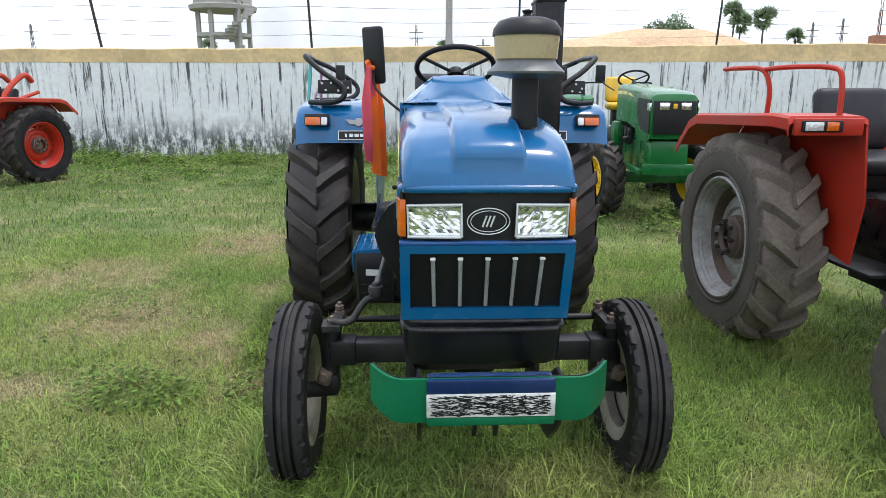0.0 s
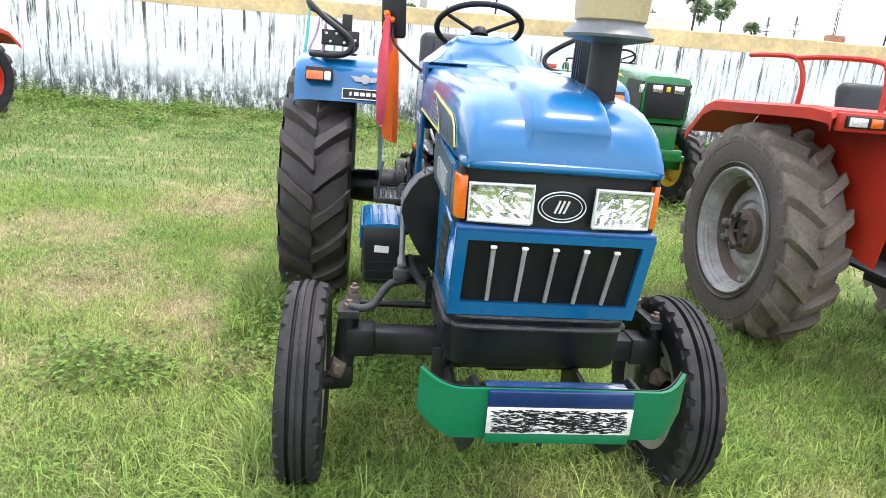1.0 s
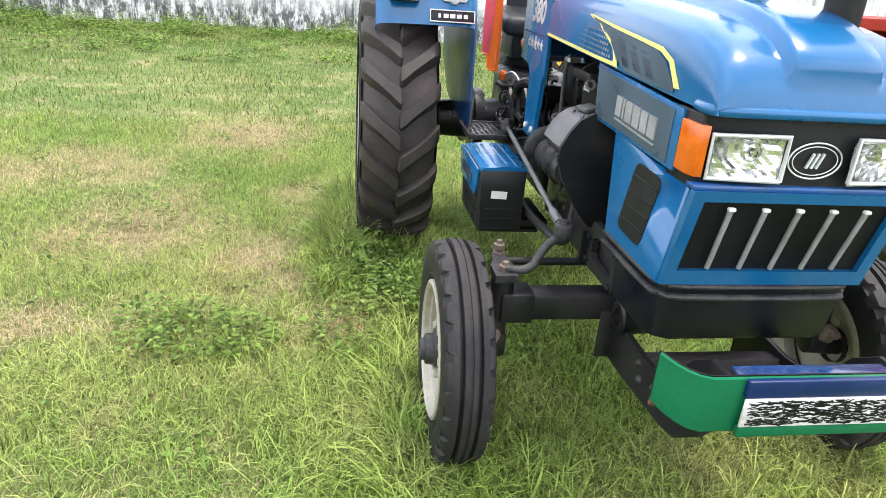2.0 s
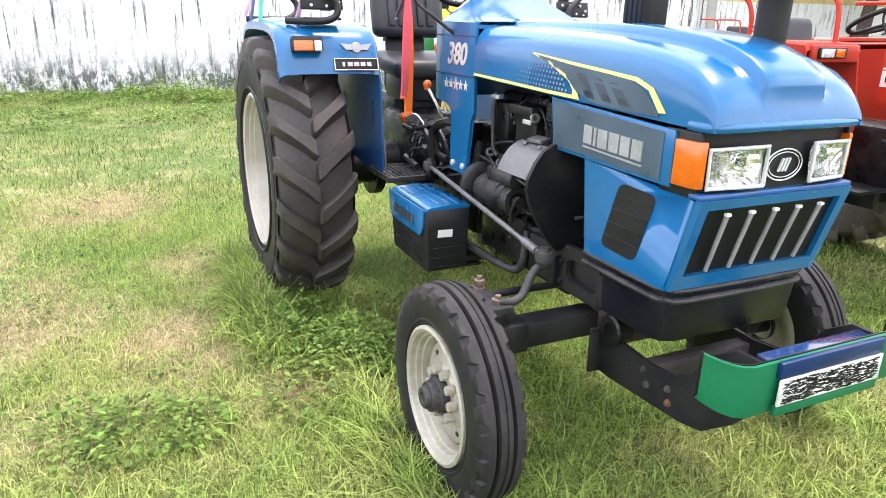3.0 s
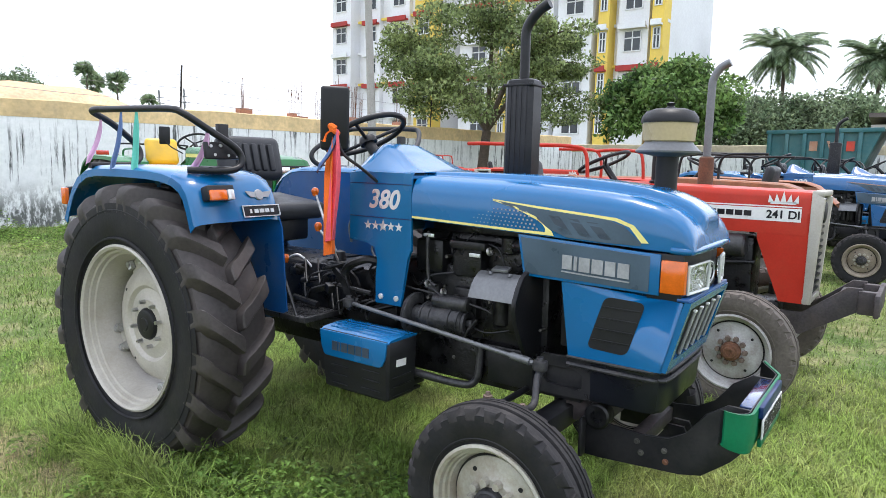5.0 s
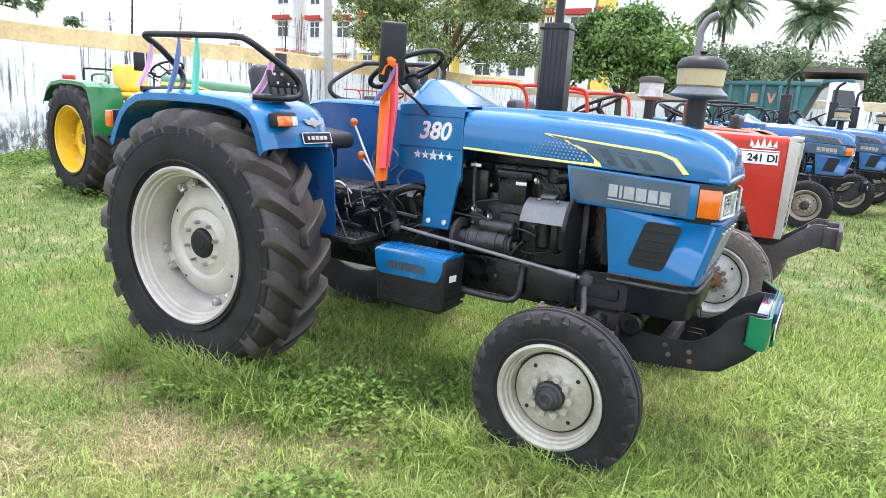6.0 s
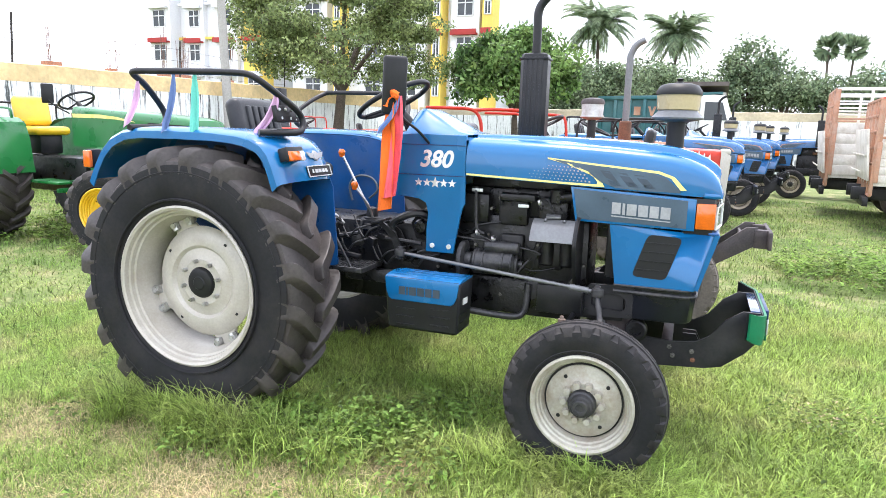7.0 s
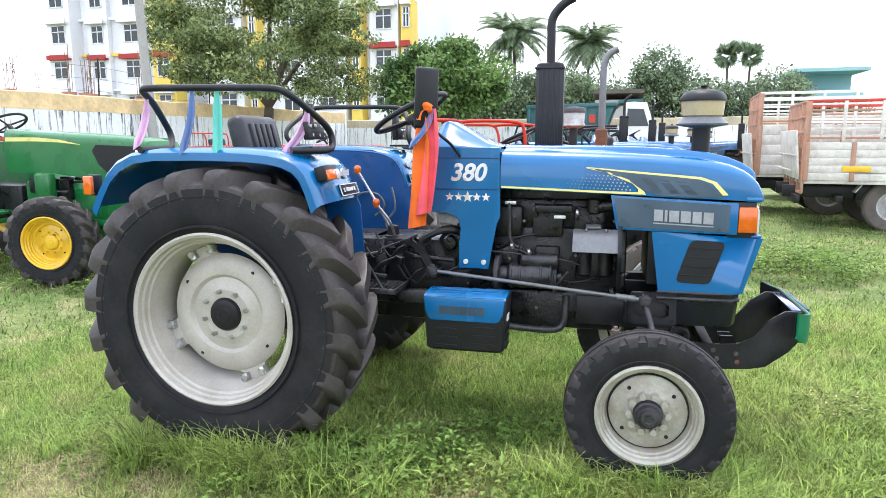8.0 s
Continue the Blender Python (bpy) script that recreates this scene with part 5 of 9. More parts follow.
    for i in range(46):
        x = -0.235 + 0.47 * i / 45
        p0 = (x, nose_front(0.996) + 0.004, 0.996)
        p1 = (x, nose_front(0.806) + 0.004, 0.806)
        vs = [bm.verts.new(Vector(p) + Vector((dx, dy, 0))) for p, dx, dy in ((p0, -0.0015, 0), (p0, 0.0015, 0), (p1, 0.0015, 0), (p1, -0.0015, 0))]
        bm.faces.new(vs)
    part("grille_mesh", bm, M_PLASTIC, nose, "black wire grille", smooth=0)
    for i in range(5):
        x = -0.168 + 0.084 * i
        bm = bmesh.new()
        p0 = Vector((x * 1.0, nose_front(0.985) - 0.008, 0.975))
        p1 = Vector((x * 0.97, nose_front(0.815) - 0.008, 0.815))
        rod(bm, p0, p1, 0.0066, 0.0060, 10)
        bar = part("grille_bar", bm, M_BARS, nose, "vertical matt silver grille bar")
        bm = bmesh.new()
        box(bm, p0 + Vector((0, -0.002, 0.004)), (0.017, 0.013, 0.009), bevel=0.003)
        part("bar_cap", bm, M_WHITE, bar, "white bar cap")
    for s in (-1, 1):
        bm = bmesh.new()
        quad = [Vector((-0.178, 1.006)), Vector((-0.328, 1.000)), Vector((-0.268, 0.800)), Vector((-0.117, 0.806))]
        ring = []
        for i, p in enumerate(quad):
            a, c = (quad[i - 1] - p).normalized() * 0.028, (quad[(i + 1) % 4] - p).normalized() * 0.028
            for k in range(5):
                t = k / 4
                ring.append(tuple(p + a * (1 - t) ** 2 + c * t ** 2))
        prism(bm, ring, s * 0.2555, s * 0.2700, "x")
        for i in range(4):
            z = 0.842 + 0.042 * i
            box(bm, (s * 0.2705, -0.196 - (z - 0.806) * 0.28, z), (0.006, 0.140, 0.005), bevel=0.001)
        part("side_vent", bm, M_PLASTIC, nose, "black mesh side vent")

    # black tray under the nose
    bm = bmesh.new()
    secs = []
    for z, w, y0, y1 in ((0.762, 0.262, -0.405, -0.135), (0.72, 0.262, -0.404, -0.135), (0.70, 0.261, -0.403, -0.135), (0.612, 0.257, -0.396, -0.135), (0.600, 0.252, -0.388, -0.135), (0.596, 0.24, -0.37, -0.135)):
        c = 0.05
        secs.append([(-w, y1, z), (-w, y0 + c, z), (-w + 0.015, y0 + 0.02, z), (-w + c, y0, z), (w - c, y0, z), (w - 0.015, y0 + 0.02, z), (w, y0 + c, z), (w, y1, z)])
    loft(bm, secs)
    sup = part("front_support", bm, M_GLOSSB, T, "black cast front support", smooth=30)
    # side cheek behind the casting, with its oblong window
    for s in (-1, 1):
        bm = bmesh.new()
        xa, xb = s * 0.236, s * 0.256
        window = [(0.058, 0.692), (0.030, 0.706), (-0.070, 0.706), (-0.100, 0.686), (-0.100, 0.640), (-0.080, 0.628), (0.040, 0.632), (0.058, 0.648)]
        rim = [(0.098, 0.700), (0.070, 0.745), (-0.090, 0.752), (-0.134, 0.752), (-0.134, 0.598), (-0.100, 0.596), (0.060, 0.592), (0.098, 0.600)]
        for k in range(8):
            q = (k + 1) % 8
            prism(bm, [rim[k], rim[q], window[q], window[k]], xa, xb, "x")
        box(bm, (s * 0.256, 0.099, 0.650), (0.044, 0.010, 0.104), bevel=0.003)
        for y, z in ((0.080, 0.690), (0.080, 0.618), (-0.118, 0.612), (-0.118, 0.718)):
            rod(bm, (s * 0.250, y, z), (s * 0.266, y, z), 0.010, seg=6)
        part("side_cheek", bm, M_BLACK, sup, "weathered black bracket with an oblong window", smooth=0)
    for z, r in ((0.757, 0.007), (0.728, 0.009)):
        bm = bmesh.new()
        w, y0, c = 0.264, -0.406, 0.07
        tube(bm, [(-w, -0.04, z), (-w, y0 + c, z), (-w + 0.02, y0 + 0.03, z), (-w + c, y0, z), (w - c, y0, z), (w - 0.02, y0 + 0.03, z), (w, y0 + c, z), (w, -0.04, z)], r, 8, smooth=3)
        part("support_bead", bm, M_HUB, sup, "worn pressed bead")

    # front axle
    bm = bmesh.new()
    stub = bmesh.new()
    box(bm, (0, 0.0, 0.502), (1.04, 0.085, 0.082), bevel=0.007)
    for s in (-1, 1):
        box(stub, (s * 0.50, 0.0, 0.502), (0.10, 0.098, 0.096), bevel=0.006)
        rod(stub, (s * 0.556, 0, 0.385), (s * 0.540, 0, 0.60), 0.036, bev=0.006)
        rod(stub, (s * 0.53, 0, 0.345), (s * 0.66, 0, 0.335), 0.032)
        box(stub, (s * 0.553, 0, 0.37), (0.07, 0.08, 0.085), bevel=0.015)
    box(stub, (0, 0, 0.50), (0.16, 0.20, 0.13), bevel=0.02)
    axle = part("front_axle", bm, M_BLACK, T, "black box-section front axle beam", smooth=30)
    parts("stub_axle", stub, M_BLACK, axle, "black stub axle and kingpin housing", smooth=30)
    for s in (-1, 1):
        bm = bmesh.new()
        box(bm, (s * 0.572, -0.02, 0.405), (0.055, 0.07, 0.06), (10, 20, 0), bevel=0.014)
        rod(bm, (s * 0.572, -0.055, 0.415), (s * 0.572, -0.075, 0.415), 0.016, seg=6)
        part("kingpin", bm, M_HUBR, axle, "rusty kingpin stub with its nut")
        # lever to the rear, with a castle nut on its ball joint
        bm = bmesh.new()
        loft(bm, [[(s * (x + dx), y, z + dz) for dx, dz in ((-w, -t), (w, -t), (w, t), (-w, t))] for x, y, z, w, t in ((0.542, -0.045, 0.600, 0.034, 0.012), (0.542, 0.03, 0.602, 0.036, 0.012), (0.534, 0.09, 0.596, 0.024, 0.011), (0.528, 0.15, 0.590, 0.024, 0.011))])
        part("steering_lever", bm, M_HUB, axle, "worn steel steering lever", smooth=30)
        bm = bmesh.new()
        lathe(bm, [(0, -0.03), (0.020, -0.03), (0.024, -0.012), (0.020, 0.012), (0.011, 0.014), (0.011, 0.02), (0.018, 0.022), (0.018, 0.036), (0.010, 0.038), (0.009, 0.050), (0, 0.051)], Matrix.Translation((s * 0.528, 0.145, 0.598)), 8)
        part("castle_nut", bm, M_HUBR, axle, "rusty castle nut", smooth=0)
        bm = bmesh.new()
        lathe(bm, [(0.0, 0.0), (0.020, 0.0), (0.020, 0.016), (0.012, 0.018), (0.010, 0.028), (0, 0.028)], Matrix.Translation((s * 0.541, -0.005, 0.612)), 6)
        part("clamp_bolt", bm, M_HUBR, axle, "rusty clamp bolt", smooth=0)
    bm = bmesh.new()
    tube(bm, [(-0.545, -0.01, 0.622), (-0.50, -0.015, 0.616), (-0.462, -0.012, 0.630), (-0.432, 0.0, 0.672), (-0.405, 0.010, 0.700), (-0.366, 0.017, 0.708)], 0.0135, 10)
    part("steering_arm", bm, M_HUB, axle, "cranked grey steering arm", smooth=50)
    bm = bmesh.new()
    rod(bm, (-0.372, 0.040, 0.738), (-0.325, 1.03, 0.82), 0.0095, seg=12)
    rod(bm, (-0.371, 0.060, 0.740), (-0.367, 0.145, 0.747), 0.015, seg=12)
    link = part("drag_link", bm, M_GREYM, T, "dull grey steel drag link")
    for c in ((-0.372, 0.017, 0.735), (-0.325, 1.03, 0.822)):
        bm = bmesh.new()
        lathe(bm, [(0, -0.035), (0.014, -0.035), (0.018, -0.022), (0.027, -0.018), (0.030, 0.0), (0.027, 0.016), (0.016, 0.020), (0.014, 0.030), (0, 0.032)], Matrix.Translation(c), 18)
        part("ball_joint", bm, M_HUB, link, "greasy ball joint")
    bm = bmesh.new()
    rod(bm, (-0.52, 0.145, 0.575), (0.52, 0.145, 0.575), 0.013)
    part("tie_rod", bm, M_BLACK, axle)

    # bumper
    bm = bmesh.new()
    rows = []
    for z, dy, cut in ((0.555, 0.006, 0.02), (0.60, 0, 0.0), (0.65, 0, 0.0), (0.690, 0.0, 0.0)):
        r = []
        for x in (-0.346, -0.340, -0.330, -0.316, -0.30, -0.28, -0.255, -0.1, 0, 0.1, 0.255, 0.28, 0.30, 0.316, 0.330, 0.340, 0.346):
            e = max(0, (abs(x) - 0.255) / 0.091)
            zz = z + (0.020 * e ** 2.5 if z > 0.68 else 0) + (0.038 * e ** 2.2 if z < 0.56 else 0)
            r.append((x, -0.735 + 0.070 * e ** 1.5 + dy, zz))
        rows.append(r)
    sheet(bm, [list(reversed(r)) for r in rows], 0.010)
    bumper = part("bumper", bm, M_GREENP, T, "green painted steel bumper plate with upturned ends", smooth=40)
    bm = bmesh.new()
    sheet(bm, [list(reversed([(x * 0.985, y + 0.014, z) for x, y, z in r])) for r in rows], 0.004)
    part("bumper_back", bm, M_BLACK, bumper, "black back of the bumper plate", smooth=40)
    bm = bmesh.new()
    box(bm, (-0.003, -0.742, 0.672), (0.362, 0.016, 0.042), bevel=0.004)
    part("bumper_centre", bm, M_NAVY, bumper, "navy painted centre strip")
    bm = bmesh.new()
    box(bm, (-0.003, -0.744, 0.567), (0.362, 0.014, 0.026), bevel=0.003)
    part("bumper_step", bm, M_GREENP, bumper, "green strip under the number plate")
    bm = bmesh.new()
    box(bm, (-0.003, -0.705, 0.680), (0.362, 0.060, 0.010), bevel=0.003)
    part("bumper_shelf", bm, M_NAVYG, bumper, "glossy navy shelf behind the plate")
    bm = bmesh.new()
    box(bm, (-0.003, -0.750, 0.6165), (0.364, 0.006, 0.070), bevel=0.002)
    plate = part("number_plate", bm, M_PLATEW, bumper, "scuffed white plate with unreadable black bars")
    bm = bmesh.new()
    rnd = random.Random(5)
    for i in range(520):
        w = rnd.uniform(0.005, 0.028)
        box(bm, (-0.003 + rnd.uniform(-0.165, 0.165), -0.7535, 0.6165 + rnd.uniform(-0.030, 0.030)), (w, 0.0016, rnd.uniform(0.0010, 0.0028)), (0, rnd.uniform(-16, 16), 0))
    tagged(part("plate_scuff", bm, M_BLACK, plate, "broken black bars", smooth=0), kind="stuff")
    for s in (-1, 1):
        bm = bmesh.new()
        prism(bm, [(-0.135, 0.520), (-0.145, 0.372), (-0.20, 0.374), (-0.50, 0.396), (-0.575, 0.412), (-0.665, 0.487), (-0.715, 0.550), (-0.715, 0.683), (-0.645, 0.683), (-0.575, 0.635), (-0.515, 0.548), (-0.455, 0.512), (-0.36, 0.502)], s * 0.198, s * 0.212, "x", bevel=0.003)
        box(bm, (s * 0.225, -0.140, 0.448), (0.054, 0.014, 0.150), bevel=0.003)
        arm = part("bumper_arm", bm, M_BLACK, bumper, "black steel bumper arm plate")
        for y, z, mt in ((-0.345, 0.478, M_HUB2), (-0.362, 0.438, M_HUB2), (-0.445, 0.468, M_HUB2), (-0.452, 0.428, M_RUST)):
            bm = bmesh.new()
            rod(bm, (s * 0.208, y, z), (s * 0.215, y, z), 0.011, seg=16)
            rod(bm, (s * 0.214, y, z), (s * 0.222, y, z), 0.007, seg=6)
            part("arm_bolt", bm, mt, arm, "rusty bolt" if mt is M_RUST else "dull steel bolt", smooth=0)
        # lug of the casting that carries the arm
        bm = bmesh.new()
        lathe(bm, [(0.050, 0.0), (0.050, 0.05), (0.042, 0.056), (0.024, 0.056), (0.022, 0.03), (0, 0.03)], Matrix.Translation((s * 0.17, -0.19, 0.535)) @ Matrix.Rotation(radians(90 * s), 4, "Y"), 24)
        part("pivot_boss", bm, M_ENGINE, bumper, "black cast pivot boss", smooth=35)
    bm = bmesh.new()
    box(bm, (0, -0.33, 0.46), (0.40, 0.05, 0.06), bevel=0.006)
    box(bm, (0, -0.12, 0.53), (0.36, 0.16, 0.10), bevel=0.01)
    part("cross_member", bm, M_WEATHER, bumper, "weathered brown cross member")
    bm = bmesh.new()
    for x in (-0.03, 0.04):
        prism(bm, [(-0.40, 0.50), (-0.46, 0.50), (-0.50, 0.42), (-0.46, 0.36), (-0.42, 0.42)], x, x + 0.014, "x")
    parts("tow_hook", bm, M_BLACK, bumper)

    bumper.location = (-0.008, 0.034, 0.0)

    # engine
    eng = bmesh.new()
    box(eng, (0, 0.50, 0.80), (0.30, 0.80, 0.46), bevel=0.02)
    engine = part("engine", eng, M_ENGINE, T, "greasy black engine block")
    eng = bmesh.new()
    box(eng, (0, 0.45, 1.09), (0.24, 0.66, 0.16), bevel=0.02)
    box(eng, (0, 0.45, 0.625), (0.39, 0.66, 0.19), bevel=0.02)
    box(eng, (0, 0.40, 1.185), (0.20, 0.66, 0.10), bevel=0.02)
    for i in range(3):
        box(eng, (-0.135, 0.28 + 0.2 * i, 1.06), (0.10, 0.15, 0.15), bevel=0.015)
        box(eng, (-0.165, 0.28 + 0.2 * i, 0.86), (0.05, 0.12, 0.16), bevel=0.012)
    parts("engine_casting", eng, M_ENGINE, engine, "greasy black casting")
    bm = bmesh.new()
    # starter motor and filters
    rod(bm, (-0.235, 0.44, 0.80), (-0.235, 0.66, 0.80), 0.062, bev=0.01, seg=24)
    rod(bm, (-0.235, 0.66, 0.80), (-0.235, 0.72, 0.80), 0.045, bev=0.006, seg=20)
    rod(bm, (-0.245, 0.42, 0.88), (-0.245, 0.60, 0.88), 0.032, bev=0.006, seg=16)
    box(bm, (-0.235, 0.55, 0.865), (0.03, 0.03, 0.03), bevel=0.004)
    for y in (0.455, 0.50, 0.60, 0.645):
        lathe(bm, [(0.062, -0.006), (0.066, -0.004), (0.066, 0.004), (0.062, 0.006)], Matrix.Translation((-0.235, y, 0.80)) @ Matrix.Rotation(radians(90), 4, "X"), 24)
    for k in range(5):
        a = 2 * PI * k / 5 + 0.3
        rod(bm, (-0.235 + 0.045 * math.sin(a), 0.44, 0.80 + 0.045 * math.cos(a)), (-0.235 + 0.045 * math.sin(a), 0.425, 0.80 + 0.045 * math.cos(a)), 0.008, seg=6)
    rod(bm, (-0.235, 0.44, 0.80), (-0.235, 0.405, 0.80), 0.020, seg=12)
    lathe(bm, [(0.05, -0.012), (0.092, -0.012), (0.096, -0.006), (0.096, 0.010), (0.088, 0.016), (0.05, 0.016)], Matrix.Translation((-0.232, 0.715, 0.80)) @ Matrix.Rotation(radians(90), 4, "X"), 24)
    lathe(bm, [(0.030, 0.0), (0.050, 0.0), (0.055, 0.006), (0.050, 0.014), (0.030, 0.014)], Matrix.Translation((-0.235, 0.44, 0.80)) @ Matrix.Rotation(radians(90), 4, "X"), 20)
    part("starter_motor", bm, M_GREASE, engine, "greasy grey starter motor")
    bm = bmesh.new()
    rod(bm, (-0.175, 0.30, 0.80), (-0.175, 0.30, 0.98), 0.040, bev=0.01, seg=20)
    rod(bm, (-0.175, 0.20, 0.80), (-0.175, 0.20, 0.98), 0.038, bev=0.01, seg=20)
    box(bm, (-0.175, 0.25, 1.00), (0.07, 0.20, 0.03), bevel=0.008)
    part("fuel_filter", bm, M_ENGINE, engine, "twin fuel filters")
    bm = bmesh.new()
    box(bm, (-0.19, 0.45, 1.13), (0.09, 0.18, 0.035), (0, 0, 0), bevel=0.008)
    rod(bm, (-0.20, 0.26, 1.11), (-0.20, 0.26, 1.18), 0.035, bev=0.006)
    tube(bm, [(-0.20, 0.24, 1.14), (-0.22, 0.12, 1.16), (-0.15, 0.06, 1.18)], 0.028, 12)
    part("intake_manifold", bm, M_ENGINE, engine, "black intake manifold")
    # rolled heat shield on the edge of the baffle
    bm = bmesh.new()
    sheet(bm, [[(-0.366, y, 0.946), (-0.358, y, 0.968), (-0.343, y, 0.994), (-0.322, y, 1.018), (-0.296, y, 1.036), (-0.272, y, 1.043)] for y in (0.350, 0.30, 0.22, 0.142)], 0.003)
    for y in (0.20, 0.29):
        rod(bm, (-0.30, y, 1.036), (-0.296, y, 1.046), 0.007, seg=6)
    box(bm, (-0.262, 0.26, 1.055), (0.05, 0.07, 0.012), (0, -10, 8), bevel=0.003)
    part("shield", bm, M_GREYM, engine, "grey sheet-metal shield")
    bm = bmesh.new()
    rng = random.Random(11)
    for i in range(14):
        y0, z0 = rng.uniform(0.2, 0.95), rng.uniform(0.78, 1.17)
        y1, z1 = y0 + rng.uniform(-0.3, 0.3), z0 + rng.uniform(-0.25, 0.2)
        x = -rng.uniform(0.16, 0.22)
        y1, z1 = min(0.95, max(0.20, y1)), min(1.18, max(0.74, z1))
        tube(bm, [(x, y0, z0), (x - 0.02, y0 * 0.6 + y1 * 0.4, z0 - 0.02), (x - 0.015, y0 * 0.3 + y1 * 0.7, z1 - 0.03), (x + 0.03, y1, z1)], rng.choice((0.003, 0.004, 0.006)), 6)
    parts("hose", bm, M_PLASTIC, engine, "black hose")
    bm = bmesh.new()
    tube(bm, [(-0.205, 0.668, 1.17), (-0.217, 0.665, 1.119), (-0.217, 0.660, 0.99), (-0.218, 0.645, 0.95), (-0.218, 0.615, 0.936)], 0.008, 8)
    tube(bm, [(-0.20, 0.84, 0.93), (-0.222, 0.771, 0.914), (-0.236, 0.60, 0.905), (-0.245, 0.378, 0.881), (-0.23, 0.32, 0.86)], 0.005, 8)
    tube(bm, [(-0.236, 0.66, 0.93), (-0.255, 0.60, 0.925), (-0.258, 0.52, 0.89), (-0.245, 0.47, 0.875)], 0.004, 8)
    tube(bm, [(-0.262, 0.37, 0.83), (-0.258, 0.42, 0.77), (-0.25, 0.44, 0.72)], 0.006, 8)
    parts("fuel_pipe", bm, M_HUB, engine, "grey steel fuel pipe")
    for y, z in ((0.335, 1.115), (0.645, 0.945), (0.56, 0.918)):
        bm = bmesh.new()
        lathe(bm, [(0.010, -0.006), (0.017, -0.006), (0.017, 0.006), (0.010, 0.006)], Matrix.Translation((-0.236, y, z)) @ Matrix.Rotation(radians(70), 4, "X"), 12)
        part("hose_clamp", bm, M_STEEL, engine, "bright steel hose clamp")
    bm = bmesh.new()
    tube(bm, [(-0.287, 0.80, 0.556), (-0.287, 0.67, 0.552), (-0.262, 0.55, 0.538), (-0.232, 0.43, 0.532), (-0.216, 0.392, 0.560), (-0.212, 0.382, 0.62), (-0.208, 0.38, 0.70)], 0.017, 10)
    part("drain_hose", bm, M_GREASE, engine, "greasy grey hose under the engine")
    bm = bmesh.new()
    for i in range(40):
        y0, z0 = rng.uniform(0.1, 0.95), rng.uniform(0.62, 1.15)
        x = -rng.uniform(0.155, 0.22)
        rod(bm, (x + 0.05, y0, z0), (x, y0, z0), rng.uniform(0.006, 0.013), seg=6)
    parts("bolt", bm, M_HUB2, engine, "steel bolt")
    bm = bmesh.new()
    for y, z in ((0.66, 1.155), (0.42, 1.09)):
        box(bm, (-0.215, y, z), (0.006, 0.055, 0.016), bevel=0.002)
    parts("tag", bm, M_SILVER, engine, "small pale maker's tag")
    # radiator and shroud
    bm = bmesh.new()
    box(bm, (0, -0.04, 0.97), (0.46, 0.10, 0.38), bevel=0.01)
    out = [(0.0, 1.075), (-0.285, 1.062), (-0.325, 1.040), (-0.352, 1.004), (-0.376, 0.955), (-0.379, 0.920), (-0.363, 0.868), (-0.330, 0.808), (-0.291, 0.747), (-0.250, 0.703), (0.0, 0.703)]
    prism(bm, out, 0.130, 0.136, "y")
    sheet(bm, [[(x, y, z) for x, z in out[1:10]] for y in (0.128, 0.146)], 0.004)
    part("radiator", bm, M_BLACK, T, "black radiator and fan shroud")
    # chassis rails beside the engine
    bm = bmesh.new()
    for s in (-1, 1):
        box(bm, (s * 0.215, 0.12, 0.64), (0.03, 0.42, 0.14), bevel=0.006)
    parts("side_rail", bm, M_BLACK, T)

    # transmission, clutch housing and rear axle
    bm = bmesh.new()
    box(bm, (0, 1.15, 0.74), (0.34, 0.56, 0.44), bevel=0.04)
    box(bm, (0, 1.70, 0.74), (0.36, 0.80, 0.44), bevel=0.05)
    for s in (-1, 1):
        ax = bmesh.new()
        rod(ax, (s * 0.15, 1.88, 0.672), (s * 0.70, 1.88, 0.672), 0.12, 0.085, 24)
        rod(ax, (s * 0.28, 1.88, 0.672), (s * 0.33, 1.88, 0.672), 0.17, seg=24)
        part("rear_axle", ax, M_ENGINE, T, "greasy black rear axle trumpet")
        ax = bmesh.new()
        tube(ax, [(s * 0.18, 2.0, 0.55), (s * 0.24, 2.25, 0.50), (s * 0.26, 2.5, 0.42)], 0.03, 8)
        part("lower_link", ax, M_BLACK, T, "black lower lift link")
    box(bm, (0, 2.1, 0.95), (0.28, 0.3, 0.18), bevel=0.04)
    part("gearbox", bm, M_ENGINE, T, "greasy black gearbox")
    # footboards
    for s in (-1, 1):
        bm = bmesh.new()
        box(bm, (s * 0.335, 1.33, 0.730), (0.24, 0.29, 0.012), bevel=0.004)
        for p, q in (((0.335, 1.185, 0.732), (0.245, 0.012, 0.026)), ((0.335, 1.475, 0.732), (0.245, 0.012, 0.026)), ((0.457, 1.33, 0.732), (0.010, 0.29, 0.026))):
            box(bm, (s * p[0], p[1], p[2]), q, bevel=0.003)
        tread = bmesh.new()
        for ix in range(9):
            for iy in range(11):
                box(tread, (s * (0.235 + 0.025 * ix), 1.205 + 0.025 * iy, 0.7375), (0.016, 0.007, 0.005), (0, 0, 45 if (ix + iy) % 2 else -45))
        rod(bm, (s * 0.45, 1.24, 0.73), (s * 0.42, 1.36, 0.90), 0.007, seg=8)
        tube(bm, [(s * 0.24, 1.10, 0.70), (s * 0.30, 1.0, 0.62), (s * 0.40, 1.02, 0.60)], 0.014, 8)
        box(bm, (s * 0.25, 1.2, 0.67), (0.05, 0.36, 0.07), bevel=0.01)
        parts("footboard", bm, M_GREASE, T, "dirty grey footboard with a chequered tread")
        tagged(part("tread", tread, M_GREASE, T, "raised chequered tread", smooth=0), kind="stuff")
